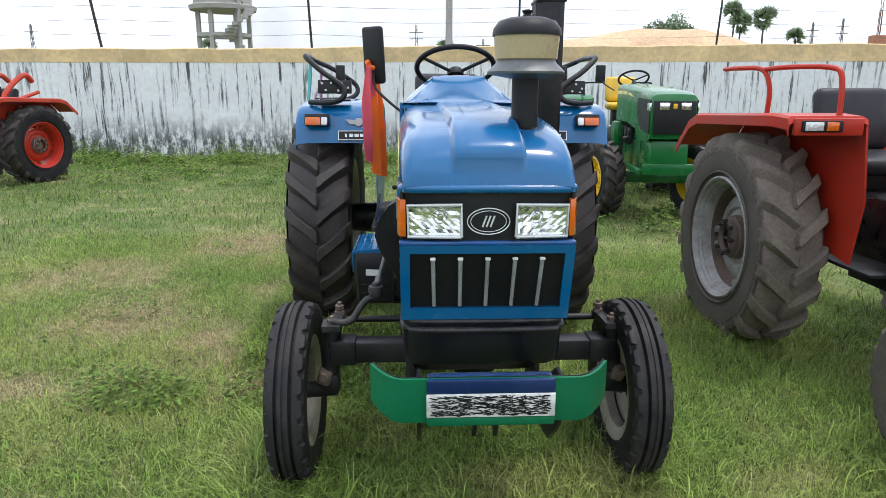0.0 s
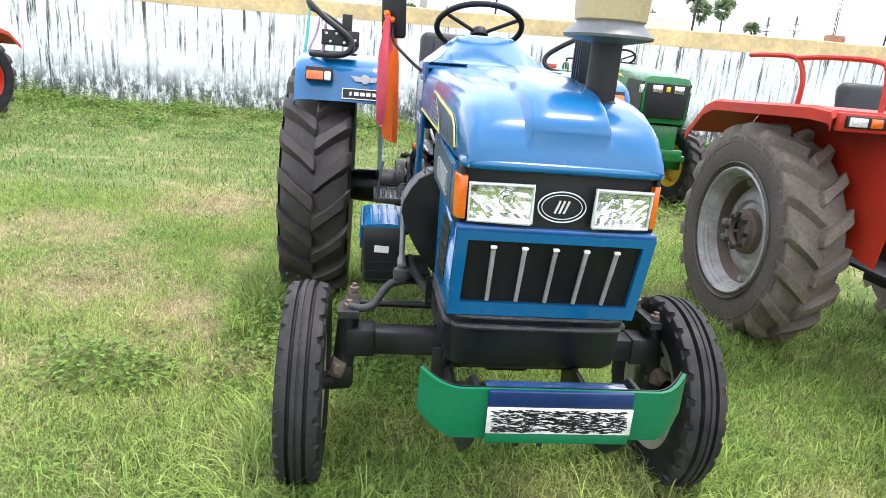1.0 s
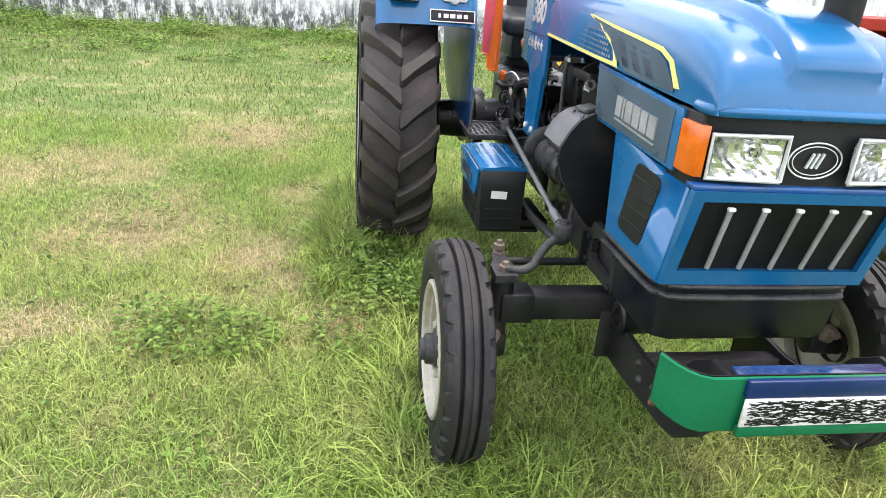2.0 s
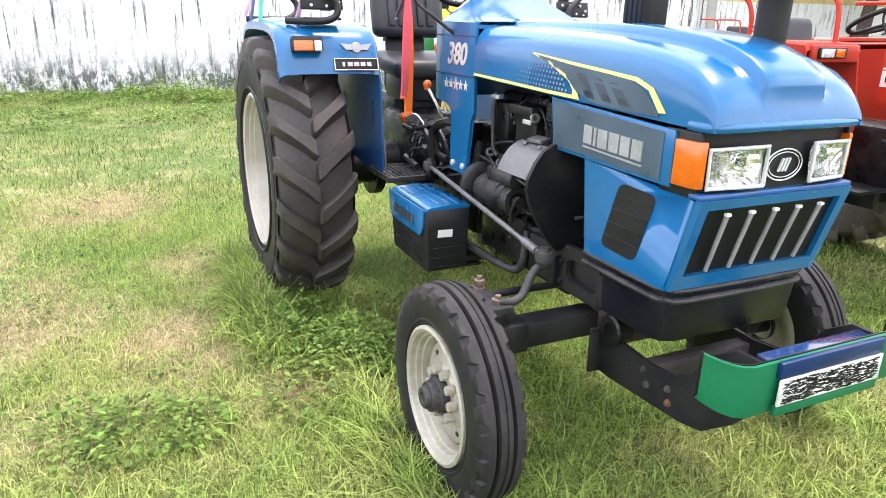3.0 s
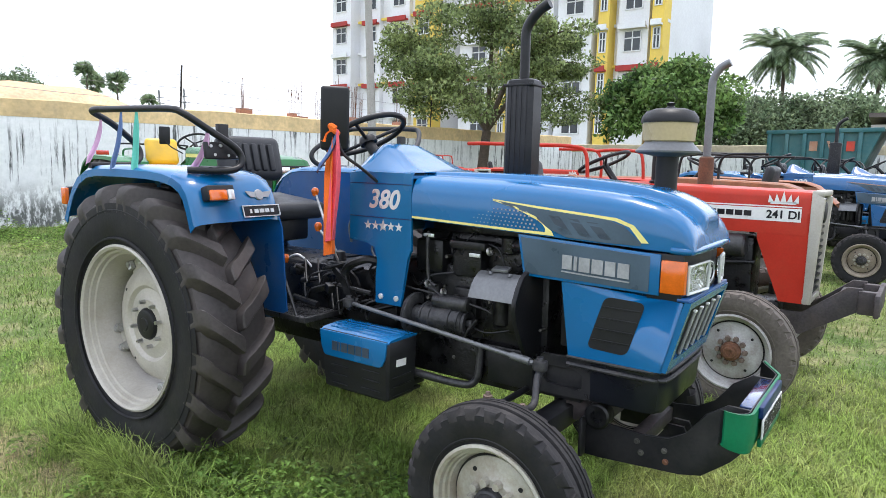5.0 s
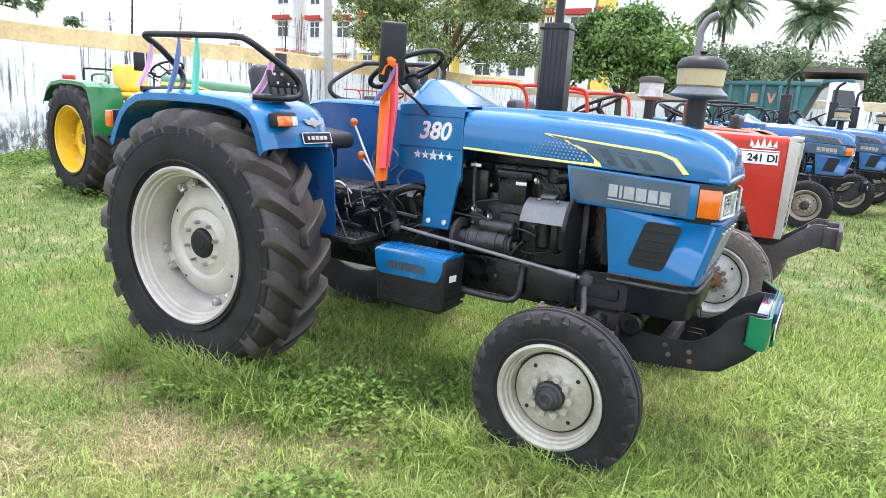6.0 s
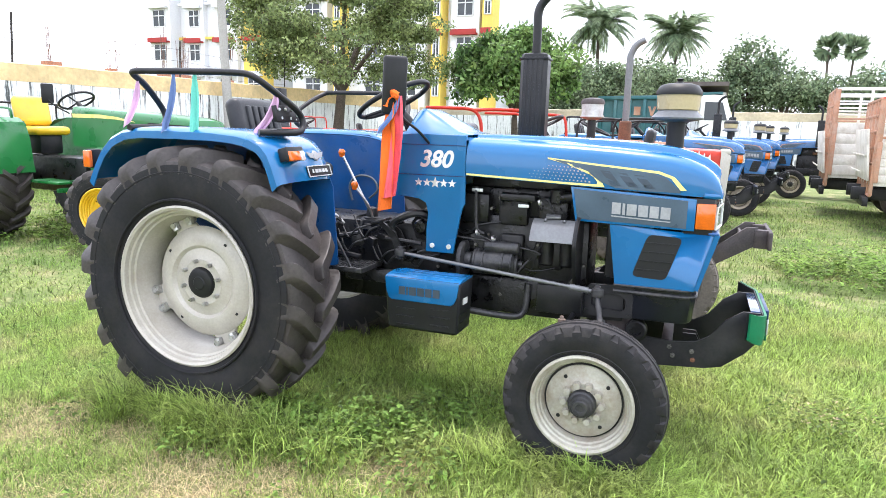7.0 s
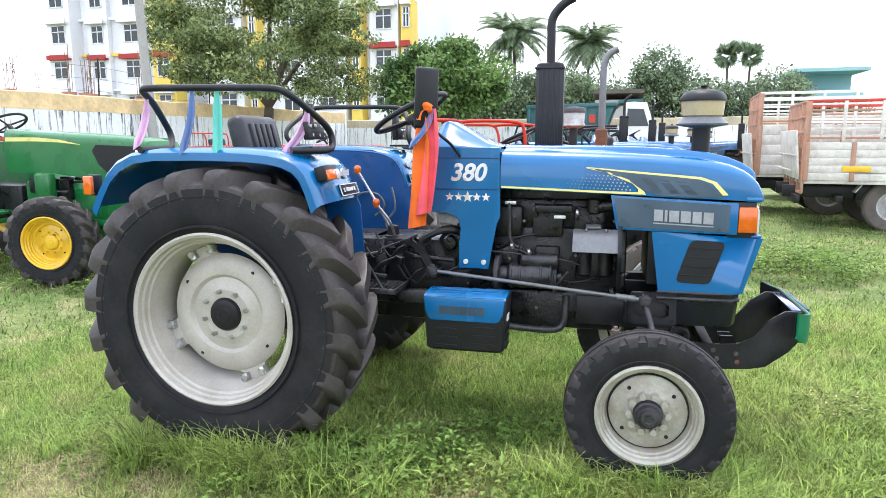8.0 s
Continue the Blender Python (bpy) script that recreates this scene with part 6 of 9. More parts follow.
    # levers, pedals and linkage beside the gearbox
    bm = bmesh.new()
    for pts, r in (([(-0.10, 1.30, 0.95), (-0.12, 1.37, 1.10), (-0.085, 1.50, 1.29)], 0.007), ([(-0.12, 1.28, 0.93), (-0.17, 1.30, 1.04), (-0.20, 1.36, 1.13)], 0.007),
                   ([(-0.16, 1.42, 0.9), (-0.20, 1.50, 0.98), (-0.24, 1.55, 0.96)], 0.007)):
        tube(bm, pts, r, 8)
    parts("gear_lever", bm, M_STEEL, T, "bare steel gear lever")
    bm = bmesh.new()
    lathe(bm, [(0, 0), (0.07, 0), (0.06, 0.03), (0.05, 0.035), (0.046, 0.06), (0.035, 0.065), (0.028, 0.11), (0, 0.12)], Matrix.Translation((-0.11, 1.30, 0.90)), 18)
    part("lever_boot", bm, M_PLASTIC, T, "black rubber gear lever boot")
    for c in ((-0.085, 1.505, 1.30), (-0.20, 1.362, 1.135), (-0.245, 1.555, 0.96)):
        bm = bmesh.new()
        lathe(bm, [(0, -0.022), (0.012, -0.02), (0.019, 0.0), (0.020, 0.012), (0.012, 0.024), (0, 0.027)], Matrix.Translation(c), 14)
        part("lever_knob", bm, M_AMBER, T, "orange plastic lever knob")
    bm = bmesh.new()
    for i in range(15):
        x = -rng.uniform(0.15, 0.30)
        y, z = rng.uniform(1.0, 1.5), rng.uniform(0.76, 0.93)
        if rng.random() < 0.5:
            rod(bm, (x, y, z), (x + rng.uniform(-0.05, 0.05), y + rng.uniform(-0.22, 0.22), z + rng.uniform(-0.05, 0.06)), rng.uniform(0.008, 0.016), seg=8)
        else:
            box(bm, (x, y, z), (rng.uniform(0.02, 0.05), rng.uniform(0.03, 0.12), rng.uniform(0.02, 0.06)), (rng.uniform(-20, 20), 0, rng.uniform(-30, 30)), bevel=0.004)
    tube(bm, [(-0.26, 1.05, 0.80), (-0.28, 1.10, 0.95), (-0.27, 0.98, 1.02), (-0.22, 0.90, 1.0)], 0.02, 8)
    # pedal shaft, its arms and the clutch pedal
    rod(bm, (-0.16, 1.02, 0.80), (-0.33, 1.02, 0.80), 0.018, seg=12)
    for x in (-0.24, -0.31):
        prism(bm, [(1.00, 0.79), (1.04, 0.79), (1.10, 0.90), (1.16, 0.955), (1.14, 0.97), (1.07, 0.92)], x, x + 0.014, "x")
        box(bm, (x + 0.005, 1.165, 0.968), (0.075, 0.055, 0.014), (-20, 0, 0), bevel=0.004)
    prism(bm, [(0.90, 1.02), (0.98, 1.03), (1.03, 0.96), (1.00, 0.88), (0.92, 0.86)], -0.20, -0.13, "x", bevel=0.012)
    lathe(bm, [(0, 0.0), (0.034, 0.0), (0.040, 0.012), (0.030, 0.026), (0, 0.028)], Matrix.Translation((-0.20, 0.965, 0.945)) @ Matrix.Rotation(radians(-90), 4, "Y"), 16)
    parts("linkage", bm, M_ENGINE, T, "black pedal linkage piece")
    bm = bmesh.new()
    for i in range(7):
        y0, z0 = rng.uniform(1.05, 1.5), rng.uniform(0.80, 0.98)
        tube(bm, [(-0.20, y0, z0), (-0.28, y0 - 0.1, z0 - 0.10), (-0.30, y0 - 0.16, z0 - 0.05), (-0.22, y0 - 0.25, z0 - 0.02)], 0.005, 6)
    parts("cable", bm, M_PLASTIC, T, "loose black cable")

    # thin hydraulic pipes before the far fender wall
    bm = bmesh.new()
    tube(bm, [(0.40, 1.70, 0.98), (0.40, 1.72, 1.08), (0.40, 1.66, 1.14), (0.40, 1.56, 1.13), (0.40, 1.52, 1.06), (0.40, 1.58, 1.00)], 0.007, 8)
    tube(bm, [(0.36, 1.46, 1.18), (0.36, 1.44, 1.05), (0.36, 1.50, 0.96), (0.36, 1.44, 0.88)], 0.007, 8)
    parts("hydraulic_pipe", bm, M_GREYM, T, "thin grey hydraulic pipe")
    # cowl and instrument binnacle
    for s in (-1, 1):
        bm = bmesh.new()
        out = [(1.065, 1.42), (0.99, 1.425), (0.705, 1.425), (0.700, 1.085), (0.722, 1.055), (0.742, 0.92), (0.755, 0.832), (0.905, 0.832), (0.902, 0.95), (0.890, 1.03), (0.905, 1.085), (0.945, 1.105), (1.065, 1.11)]
        prism(bm, out, s * 0.272, s * 0.288, "x", bevel=0.004)
        cowl = part("cowl_panel", bm, M_BLUE, T, "blue cowl side panel bolted to the engine")
        bm = bmesh.new()
        for y in (0.868, 0.778):
            rod(bm, (s * 0.284, y, 0.866), (s * 0.296, y, 0.866), 0.013, seg=10, bev=0.002)
        parts("cowl_bolt", bm, M_SILVER, cowl, "bright bolts")
        bm = bmesh.new()
        box(bm, (s * 0.2885, 0.88, 1.372), (0.002, 0.36, 0.004))
        box(bm, (s * 0.2885, 0.88, 1.222), (0.002, 0.36, 0.004))
        parts("seam", bm, M_NAVY, cowl, "dark pressed seam")
        # model number and stars
        if s < 0:
            m = Matrix(((0, 0, -1, -0.2885), (-1, 0, 0, 0.862), (0, 1, 0, 1.300), (0, 0, 0, 1)))
            lettering("380", 0.115, 0.0015, m, M_SILVER, cowl, "model_number", shear=0.25, bold=0.003)
            bm = bmesh.new()
            for i in range(5):
                c = 0.95 - 0.045 * i
                r0 = 0.029 if i == 2 else 0.022
                pts = []
                for k in range(10):
                    r = r0 if k % 2 == 0 else r0 * 0.42
                    aa = PI / 2 + k * PI / 5
                    pts.append((c + r * math.cos(aa), 1.185 + r * math.sin(aa)))
                prism(bm, pts, -0.2885, -0.2905, "x")
            parts("star", bm, M_SILVER, cowl, "silver star", smooth=0)
    bm = bmesh.new()
    secs = []
    for y, z, w in ((0.70, 1.425, 0.275), (0.78, 1.440, 0.225), (0.90, 1.505, 0.165), (0.975, 1.545, 0.140), (1.0, 1.552, 0.135), (1.03, 1.535, 0.138), (1.065, 1.43, 0.16)):
        prof = [(0.288, 1.40), (0.286, 1.415), (0.268, 1.425 + (z - 1.425) * 0.10), (w + (0.262 - w) * 0.42, 1.425 + (z - 1.425) * 0.62), (w + 0.004, z - 0.012), (w - 0.012, z), (w * 0.6, z + 0.003), (0, z + 0.004)]
        secs.append([(-x, y, max(zz, 1.40)) for x, zz in prof] + [(x, y, max(zz, 1.40)) for x, zz in reversed(prof[:-1])])
    loft(bm, secs)
    part("binnacle", bm, M_BLUE, T, "blue sloping instrument binnacle", smooth=50)
    bm = bmesh.new()
    box(bm, (0, 1.055, 1.27), (0.54, 0.02, 0.30), bevel=0.006)
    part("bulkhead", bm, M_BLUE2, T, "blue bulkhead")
    # steering wheel
    bm = bmesh.new()
    c = Vector((0.0, 1.23, 1.60))
    rot = Matrix.Translation(c) @ Matrix.Rotation(radians(-28), 4, "X")
    tube(bm, [rot @ Vector((0.205 * math.cos(a), 0.205 * math.sin(a), 0)) for a in [2 * PI * i / 40 for i in range(41)]], 0.014, 10, smooth=0)
    for i in range(3):
        a = PI / 2 + 2 * PI * i / 3
        rod(bm, rot @ Vector((0.03 * math.cos(a), 0.03 * math.sin(a), -0.03)), rot @ Vector((0.205 * math.cos(a), 0.205 * math.sin(a), 0)), 0.009, seg=8)
    lathe(bm, [(0, -0.01), (0.035, -0.012), (0.045, -0.03), (0.045, -0.05), (0, -0.05)], rot, 18)
    part("steering_wheel", bm, M_PLASTIC, T, "black three-spoke steering wheel")
    bm = bmesh.new()
    rod(bm, rot @ Vector((0, 0, -0.05)), (0, 1.02, 1.36), 0.028)
    part("steering_column", bm, M_BLACK, T)
    # seat
    bm = bmesh.new()
    box(bm, (0, 1.93, 1.20), (0.44, 0.42, 0.10), (6, 0, 0), bevel=0.04, seg=4)
    seat = part("seat", bm, M_SEAT, T, "black vinyl driver's seat")
    bm = bmesh.new()
    box(bm, (0, 2.14, 1.465), (0.43, 0.10, 0.26), (-14, 0, 0), bevel=0.045, seg=4)
    for i in range(5):
        box(bm, (-0.116 + 0.058 * i, 2.088, 1.475), (0.040, 0.024, 0.16), (-14, 0, 0), bevel=0.010)
    part("backrest", bm, M_SEAT, seat, "ribbed black backrest")
    bm = bmesh.new()
    box(bm, (0, 1.95, 1.08), (0.30, 0.30, 0.14), bevel=0.02)
    box(bm, (0, 2.17, 1.28), (0.24, 0.02, 0.24), (-12, 0, 0), bevel=0.005)
    part("seat_base", bm, M_BLACK, seat)

    # rear fenders
    for s in (-1, 1):
        bm = bmesh.new()
        prof = [(2.50, 1.150), (2.455, 1.235), (2.41, 1.305), (2.35, 1.362), (2.27, 1.398), (2.17, 1.412), (1.95, 1.416), (1.72, 1.412), (1.60, 1.402), (1.52, 1.386), (1.465, 1.362), (1.43, 1.325), (1.405, 1.27), (1.375, 1.185)]
        rows = []
        for i, (y, z) in enumerate(prof):
            row = []
            for x, dz in ((0.885, -0.045), (0.884, -0.012), (0.868, 0.0), (0.80, 0.006), (0.65, 0.008), (0.50, 0.006), (0.445, 0.0), (0.43, -0.02)):
                ny, nz = (y - 1.93), (z - 0.60)
                ln = math.hypot(ny, nz)
                row.append((s * x, y + ny / ln * dz, z + nz / ln * dz))
            rows.append(row if s > 0 else list(reversed(row)))
        sheet(bm, rows, 0.006)
        fend = part("fender", bm, M_BLUE, T, "blue sheet-steel rear fender with rolled edge", smooth=45)
        bm = bmesh.new()
        prism(bm, [(2.45, 1.20), (2.33, 1.36), (2.17, 1.405), (1.60, 1.40), (1.44, 1.33), (1.36, 1.15), (1.33, 0.75), (1.45, 0.70), (2.10, 0.78), (2.35, 0.95)], s * 0.430, s * 0.438, "x")
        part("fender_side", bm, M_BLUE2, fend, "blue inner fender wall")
        # front lamp on the fender
        bm = bmesh.new()
        box(bm, (s * 0.765, 1.385, 1.318), (0.135, 0.05, 0.062), (-16, 0, 0), bevel=0.006)
        lamp = part("fender_lamp", bm, M_PLASTIC, fend, "black lamp with amber and clear lens")
        bm = bmesh.new()
        box(bm, (s * 0.785, 1.357, 1.312), (0.085, 0.018, 0.046), (-16, 0, 0), bevel=0.006)
        part("amber_lens", bm, M_AMBER, lamp, "amber lens")
        bm = bmesh.new()
        box(bm, (s * 0.722, 1.357, 1.312), (0.034, 0.018, 0.046), (-16, 0, 0), bevel=0.006)
        part("clear_lens", bm, M_SILVER, lamp, "pale clear lens")
        # name strip with bars
        bm = bmesh.new()
        box(bm, (s * 0.545, 1.374, 1.234), (0.205, 0.006, 0.052), (-19, 0, 0), bevel=0.002)
        strip = part("fender_plate", bm, M_BLACK, fend, "small black plate with pale bars")
        bm = bmesh.new()
        for i, w in enumerate((0.010, 0.022, 0.024, 0.022, 0.018)):
            box(bm, (s * 0.545 - 0.06 + 0.03 * i, 1.3695, 1.234), (w, 0.004, 0.018), (-19, 0, 0))
        for dx, dz, w, h in ((0, 0.024, 0.205, 0.004), (0, -0.024, 0.205, 0.004), (-0.101, 0, 0.004, 0.05), (0.101, 0, 0.004, 0.05)):
            box(bm, (s * 0.545 + dx, 1.3685 + dz * 0.34, 1.234 + dz), (w, 0.004, h), (-19, 0, 0))
        parts("plate_bar", bm, M_SILVER, strip, "pale bar", smooth=0)
        # round emblem with wings
        bm = bmesh.new()
        e = Matrix.Translation((s * 0.535, 1.402, 1.305)) @ Matrix.Rotation(radians(90 - 20), 4, "X")
        lathe(bm, [(0, 0.006), (0.022, 0.006), (0.026, 0.0)], e, 18)
        prism_at(bm, e, [(-0.075, 0.018), (-0.02, 0.012), (0.02, 0.012), (0.075, 0.018), (0.05, -0.012), (-0.05, -0.012)], 0.0, 0.004)
        part("emblem", bm, M_BARS, fend, "pale winged emblem")
        # rear marker
        bm = bmesh.new()
        box(bm, (s * 0.872, 2.515, 1.255), (0.022, 0.045, 0.085), (0, 0, 0), bevel=0.006)
        marker = part("rear_marker", bm, M_AMBER, fend, "amber rear marker lamp")
        bm = bmesh.new()
        box(bm, (s * 0.835, 2.515, 1.255), (0.052, 0.05, 0.095), bevel=0.006)
        part("marker_housing", bm, M_PLASTIC, marker, "black lamp housing")
        # grab rail
        bm = bmesh.new()
        tube(bm, [(s * 0.888, 2.215, 1.418), (s * 0.76, 2.216, 1.420), (s * 0.675, 2.22, 1.424), (s * 0.618, 2.245, 1.452), (s * 0.605, 2.262, 1.495), (s * 0.645, 2.26, 1.545), (s * 0.77, 2.22, 1.625), (s * 0.868, 2.192, 1.668), (s * 0.887, 2.165, 1.680), (s * 0.880, 2.10, 1.682)], 0.0155, 10, smooth=4)
        tube(bm, [(s * 0.880, 2.10, 1.682), (s * 0.862, 1.85, 1.680), (s * 0.845, 1.60, 1.674), (s * 0.826, 1.53, 1.655), (s * 0.741, 1.468, 1.586), (s * 0.650, 1.435, 1.525), (s * 0.612, 1.425, 1.480), (s * 0.625, 1.415, 1.435), (s * 0.69, 1.42, 1.414), (s * 0.82, 1.52, 1.414)], 0.0155, 10, smooth=5)
        rail = part("grab_rail", bm, M_BLACK, fend, "bent black tube grab rail")
        bm = bmesh.new()
        box(bm, (s * 0.67, 1.475, 1.500), (0.19, 0.02, 0.075), (-10, 0, 0), bevel=0.004)
        box(bm, (s * 0.67, 1.50, 1.425), (0.17, 0.09, 0.012), bevel=0.003)
        box(bm, (s * 0.64, 1.52, 1.54), (0.05, 0.03, 0.16), bevel=0.003)
        br = part("lamp_bracket", bm, M_BLACK, rail, "black bracket plate on the rail")
        bm = bmesh.new()
        for dx, dz in ((-0.07, 0.02), (-0.02, 0.022), (0.04, 0.02), (0.075, -0.005), (-0.05, -0.018), (0.02, -0.02), (0.065, -0.028)):
            rod(bm, (s * 0.67 + dx, 1.468, 1.50 + dz), (s * 0.67 + dx, 1.460, 1.50 + dz), 0.007, seg=8)
        parts("bracket_bolt", bm, M_SILVER, br, "bright bolt heads")
    # ribbons on the near rail
    for pos, mat, ln, w, sw, lab in (((-0.83, 2.205, 1.645), M_LILAC_C, 0.20, 0.038, (-0.06, 0.02, 0), "lilac cloth strip"), ((-0.868, 1.95, 1.675), M_BLUE_C, 0.25, 0.034, (-0.03, 0.04, 0), "slate blue cloth strip"),
                                     ((-0.86, 1.835, 1.675), M_TEAL_C, 0.26, 0.042, (-0.02, 0.0, 0), "teal cloth strip"), ((-0.745, 1.475, 1.59), M_LILAC_C, 0.18, 0.045, (-0.02, 0.10, 0), "lilac cloth strip")):
        bm = bmesh.new()
        ribbon(bm, pos, ln, w, sw, 0.5)
        part("ribbon", bm, mat, T, lab, smooth=60)

    # air cleaner
    bm = bmesh.new()
    c = Matrix.Translation((0.135, -0.245, 0))
    lathe(bm, [(0.052, 1.345), (0.052, 1.36), (0.043, 1.365), (0.043, 1.53), (0, 1.53)], c, 24)
    air = part("air_intake", bm, M_PLASTIC, T, "black air intake pipe with cream bowl")
    bm = bmesh.new()
    lathe(bm, [(0.045, 1.515), (0.122, 1.530), (0.124, 1.537), (0.095, 1.565), (0.09, 1.575)], c, 32)
    part("skirt", bm, M_GREYM, air, "grey flared skirt")
    bm = bmesh.new()
    lathe(bm, [(0.088, 1.570), (0.098, 1.576), (0.104, 1.648), (0.10, 1.652), (0.09, 1.652)], c, 32)
    part("bowl", bm, M_BEIGE, air, "cream pre-cleaner bowl")
    bm = bmesh.new()
    lathe(bm, [(0.108, 1.645), (0.109, 1.655), (0.106, 1.668), (0.090, 1.690), (0.06, 1.700), (0.02, 1.702), (0.012, 1.712), (0.018, 1.722), (0, 1.728)], c, 32)
    part("cap", bm, M_PLASTIC, air, "black domed cap")
    # exhaust
    bm = bmesh.new()
    c = (0.35, 0.527)
    secs = []
    for z, k in ((1.24, 0.9), (1.26, 1.0), (1.85, 1.0), (1.868, 0.93), (1.875, 0.75)):
        secs.append([(c[0] + k * 0.058 * a, c[1] + k * 0.075 * b, z) for a, b in ((-0.7, -1), (0.7, -1), (1, -0.75), (1, 0.75), (0.7, 1), (-0.7, 1), (-1, 0.75), (-1, -0.75))])
    loft(bm, secs)
    for q in (-0.6, -0.2, 0.2, 0.6):
        box(bm, (c[0] - 0.058, c[1] + q * 0.07, 1.56), (0.006, 0.014, 0.56), bevel=0.002)
    for z in (1.27, 1.845):
        box(bm, (c[0], c[1], z), (0.126, 0.16, 0.012), bevel=0.003)
    ex = part("exhaust", bm, M_BLACK, T, "black upright exhaust silencer", smooth=30)
    bm = bmesh.new()
    tube(bm, [(c[0], c[1], 1.86), (c[0], c[1], 2.0), (c[0], c[1], 2.09), (c[0], c[1] - 0.02, 2.14), (c[0], c[1] - 0.07, 2.19), (c[0], c[1] - 0.12, 2.215)], 0.024, 14)
    part("tail_pipe", bm, M_BLACK, ex, "bent black tail pipe")
    bm = bmesh.new()
    tube(bm, [(c[0], c[1], 1.26), (c[0], c[1], 1.15), (0.28, 0.50, 1.08), (0.15, 0.45, 1.08)], 0.03, 12)
    part("down_pipe", bm, M_RUST, ex, "rusty down pipe")

    # mirror on its stalk
    bm = bmesh.new()
    tube(bm, [(-0.286, 0.90, 1.38), (-0.36, 0.93, 1.44), (-0.415, 0.985, 1.50), (-0.42, 1.02, 1.58)], 0.007, 8)
    stalk = part("mirror_stalk", bm, M_BLACK, T, "bent black mirror stalk")
    bm = bmesh.new()
    mm = Matrix.Translation((-0.420, 1.03, 1.650)) @ Matrix.Rotation(radians(-38), 4, "Z") @ Matrix.Rotation(radians(4), 4, "X")
    vs = box(bm, (0, 0, 0), (0.125, 0.035, 0.275), bevel=0.016, seg=3)
    bmesh.ops.transform(bm, matrix=mm, verts=bm.verts)
    mirror = part("mirror", bm, M_PLASTIC, stalk, "black plastic rear-view mirror shell")
    bm = bmesh.new()
    box(bm, (0, 0.019, 0), (0.105, 0.002, 0.25))
    bmesh.ops.transform(bm, matrix=mm, verts=bm.verts)
    part("mirror_glass", bm, M_MIRROR, mirror, "mirror glass", smooth=0)
    for dx, mat, ln, w, sw, lab in ((0.03, M_ORANGE_C, 0.54, 0.125, (0.015, 0.035, 0), "orange cloth strip tied to the mirror"), (-0.03, M_PINK_C, 0.47, 0.105, (0.0, 0.05, 0), "magenta cloth strip tied to the mirror"), (-0.02, M_BLUE_C, 0.16, 0.05, (-0.02, 0.09, 0), "slate blue cloth strip")):
        bm = bmesh.new()
        ribbon(bm, (-0.43 + dx * 0.4, 1.02 + dx, 1.60), ln, w, sw, 0.35, along=(0.6, 0.8, 0))
        part("ribbon", bm, mat, T, lab, smooth=60)
    bm = bmesh.new()
    tube(bm, [(-0.445, 1.00, 1.605), (-0.452, 1.02, 1.617), (-0.436, 1.04, 1.612), (-0.420, 1.028, 1.596), (-0.430, 1.005, 1.588), (-0.448, 1.012, 1.600), (-0.438, 1.035, 1.606)], 0.013, 8)
    tube(bm, [(-0.430, 1.03, 1.60), (-0.45, 1.05, 1.585), (-0.455, 1.06, 1.55)], 0.009, 6, r1=0.016)
    part("ribbon_knot", bm, M_ORANGE_C, T, "orange knot")

    # battery box
    bm = bmesh.new()
    secs = []
    for z, k in ((0.475, -0.016), (0.485, -0.006), (0.66, 0.004), (0.728, 0.006), (0.736, 0.002)):
        secs.append([(-0.325, 0.64 - k, z), (-0.495 - k, 0.64 - k, z), (-0.505 - k, 0.65 - k, z), (-0.505 - k, 1.01 + k, z), (-0.495 - k, 1.02 + k, z), (-0.325, 1.02 + k, z)])
    loft(bm, secs)
    bat = part("battery_box", bm, M_PLASTIC, T, "black battery box with blue lid")
    bm = bmesh.new()
    for z in (0.515, 0.555, 0.595):
        for i in range(2):
            box(bm, (-0.507, 0.735 + 0.18 * i, z - 0.012 * i), (0.006, 0.10, 0.006), bevel=0.002)
        box(bm, (-0.415, 0.638, z - 0.02), (0.12, 0.006, 0.006), bevel=0.002)
    parts("rib", bm, M_PLASTIC, bat)
    bm = bmesh.new()
    secs = [[(-0.320, y0, 0.732), (-0.320, y0, 0.742), (-0.40, y0, 0.749), (-0.495, y0, 0.741), (-0.512, y0, 0.730), (-0.505, y0, 0.726)] for y0 in (0.636, 1.024)]
    loft(bm, secs)
    prism(bm, [(0.638, 0.736), (1.022, 0.736), (1.014, 0.668), (1.000, 0.634), (0.985, 0.624), (0.678, 0.624), (0.662, 0.634), (0.646, 0.668)], -0.5095, -0.5195, "x", bevel=0.003)
    for x, z in ((-0.36, 0.7455), (-0.40, 0.749), (-0.44, 0.7465), (-0.475, 0.743)):
        box(bm, (x, 0.83, z), (0.010, 0.33, 0.006), bevel=0.002)
    lid = part("lid", bm, M_BLUE, bat, "blue ribbed plastic lid", smooth=35)
    bm = bmesh.new()
    name_blocks(bm, 0.945, 0.655, 0.0385, 0.040, -0.5185, 6, 0.004)
    parts("name_block", bm, M_DECAL_DK, lid, "dark block on the lid")
    bm = bmesh.new()
    box(bm, (-0.425, 0.6355, 0.635), (0.062, 0.004, 0.030), (0, 3, 0))
    part("sticker", bm, M_WHITE, bat, "white sticker", smooth=0)
    bm = bmesh.new()
    box(bm, (-0.27, 0.83, 0.50), (0.14, 0.30, 0.03), bevel=0.005)
    box(bm, (-0.36, 0.83, 0.475), (0.24, 0.32, 0.012), bevel=0.003)
    part("battery_tray", bm, M_BLACK, bat)
    return T


tractor = blue_tractor()
tractor.matrix_world = pose(0.0, -0.46, 0, 0, 0, 1.7) @ pose(0, 0.46, 0)

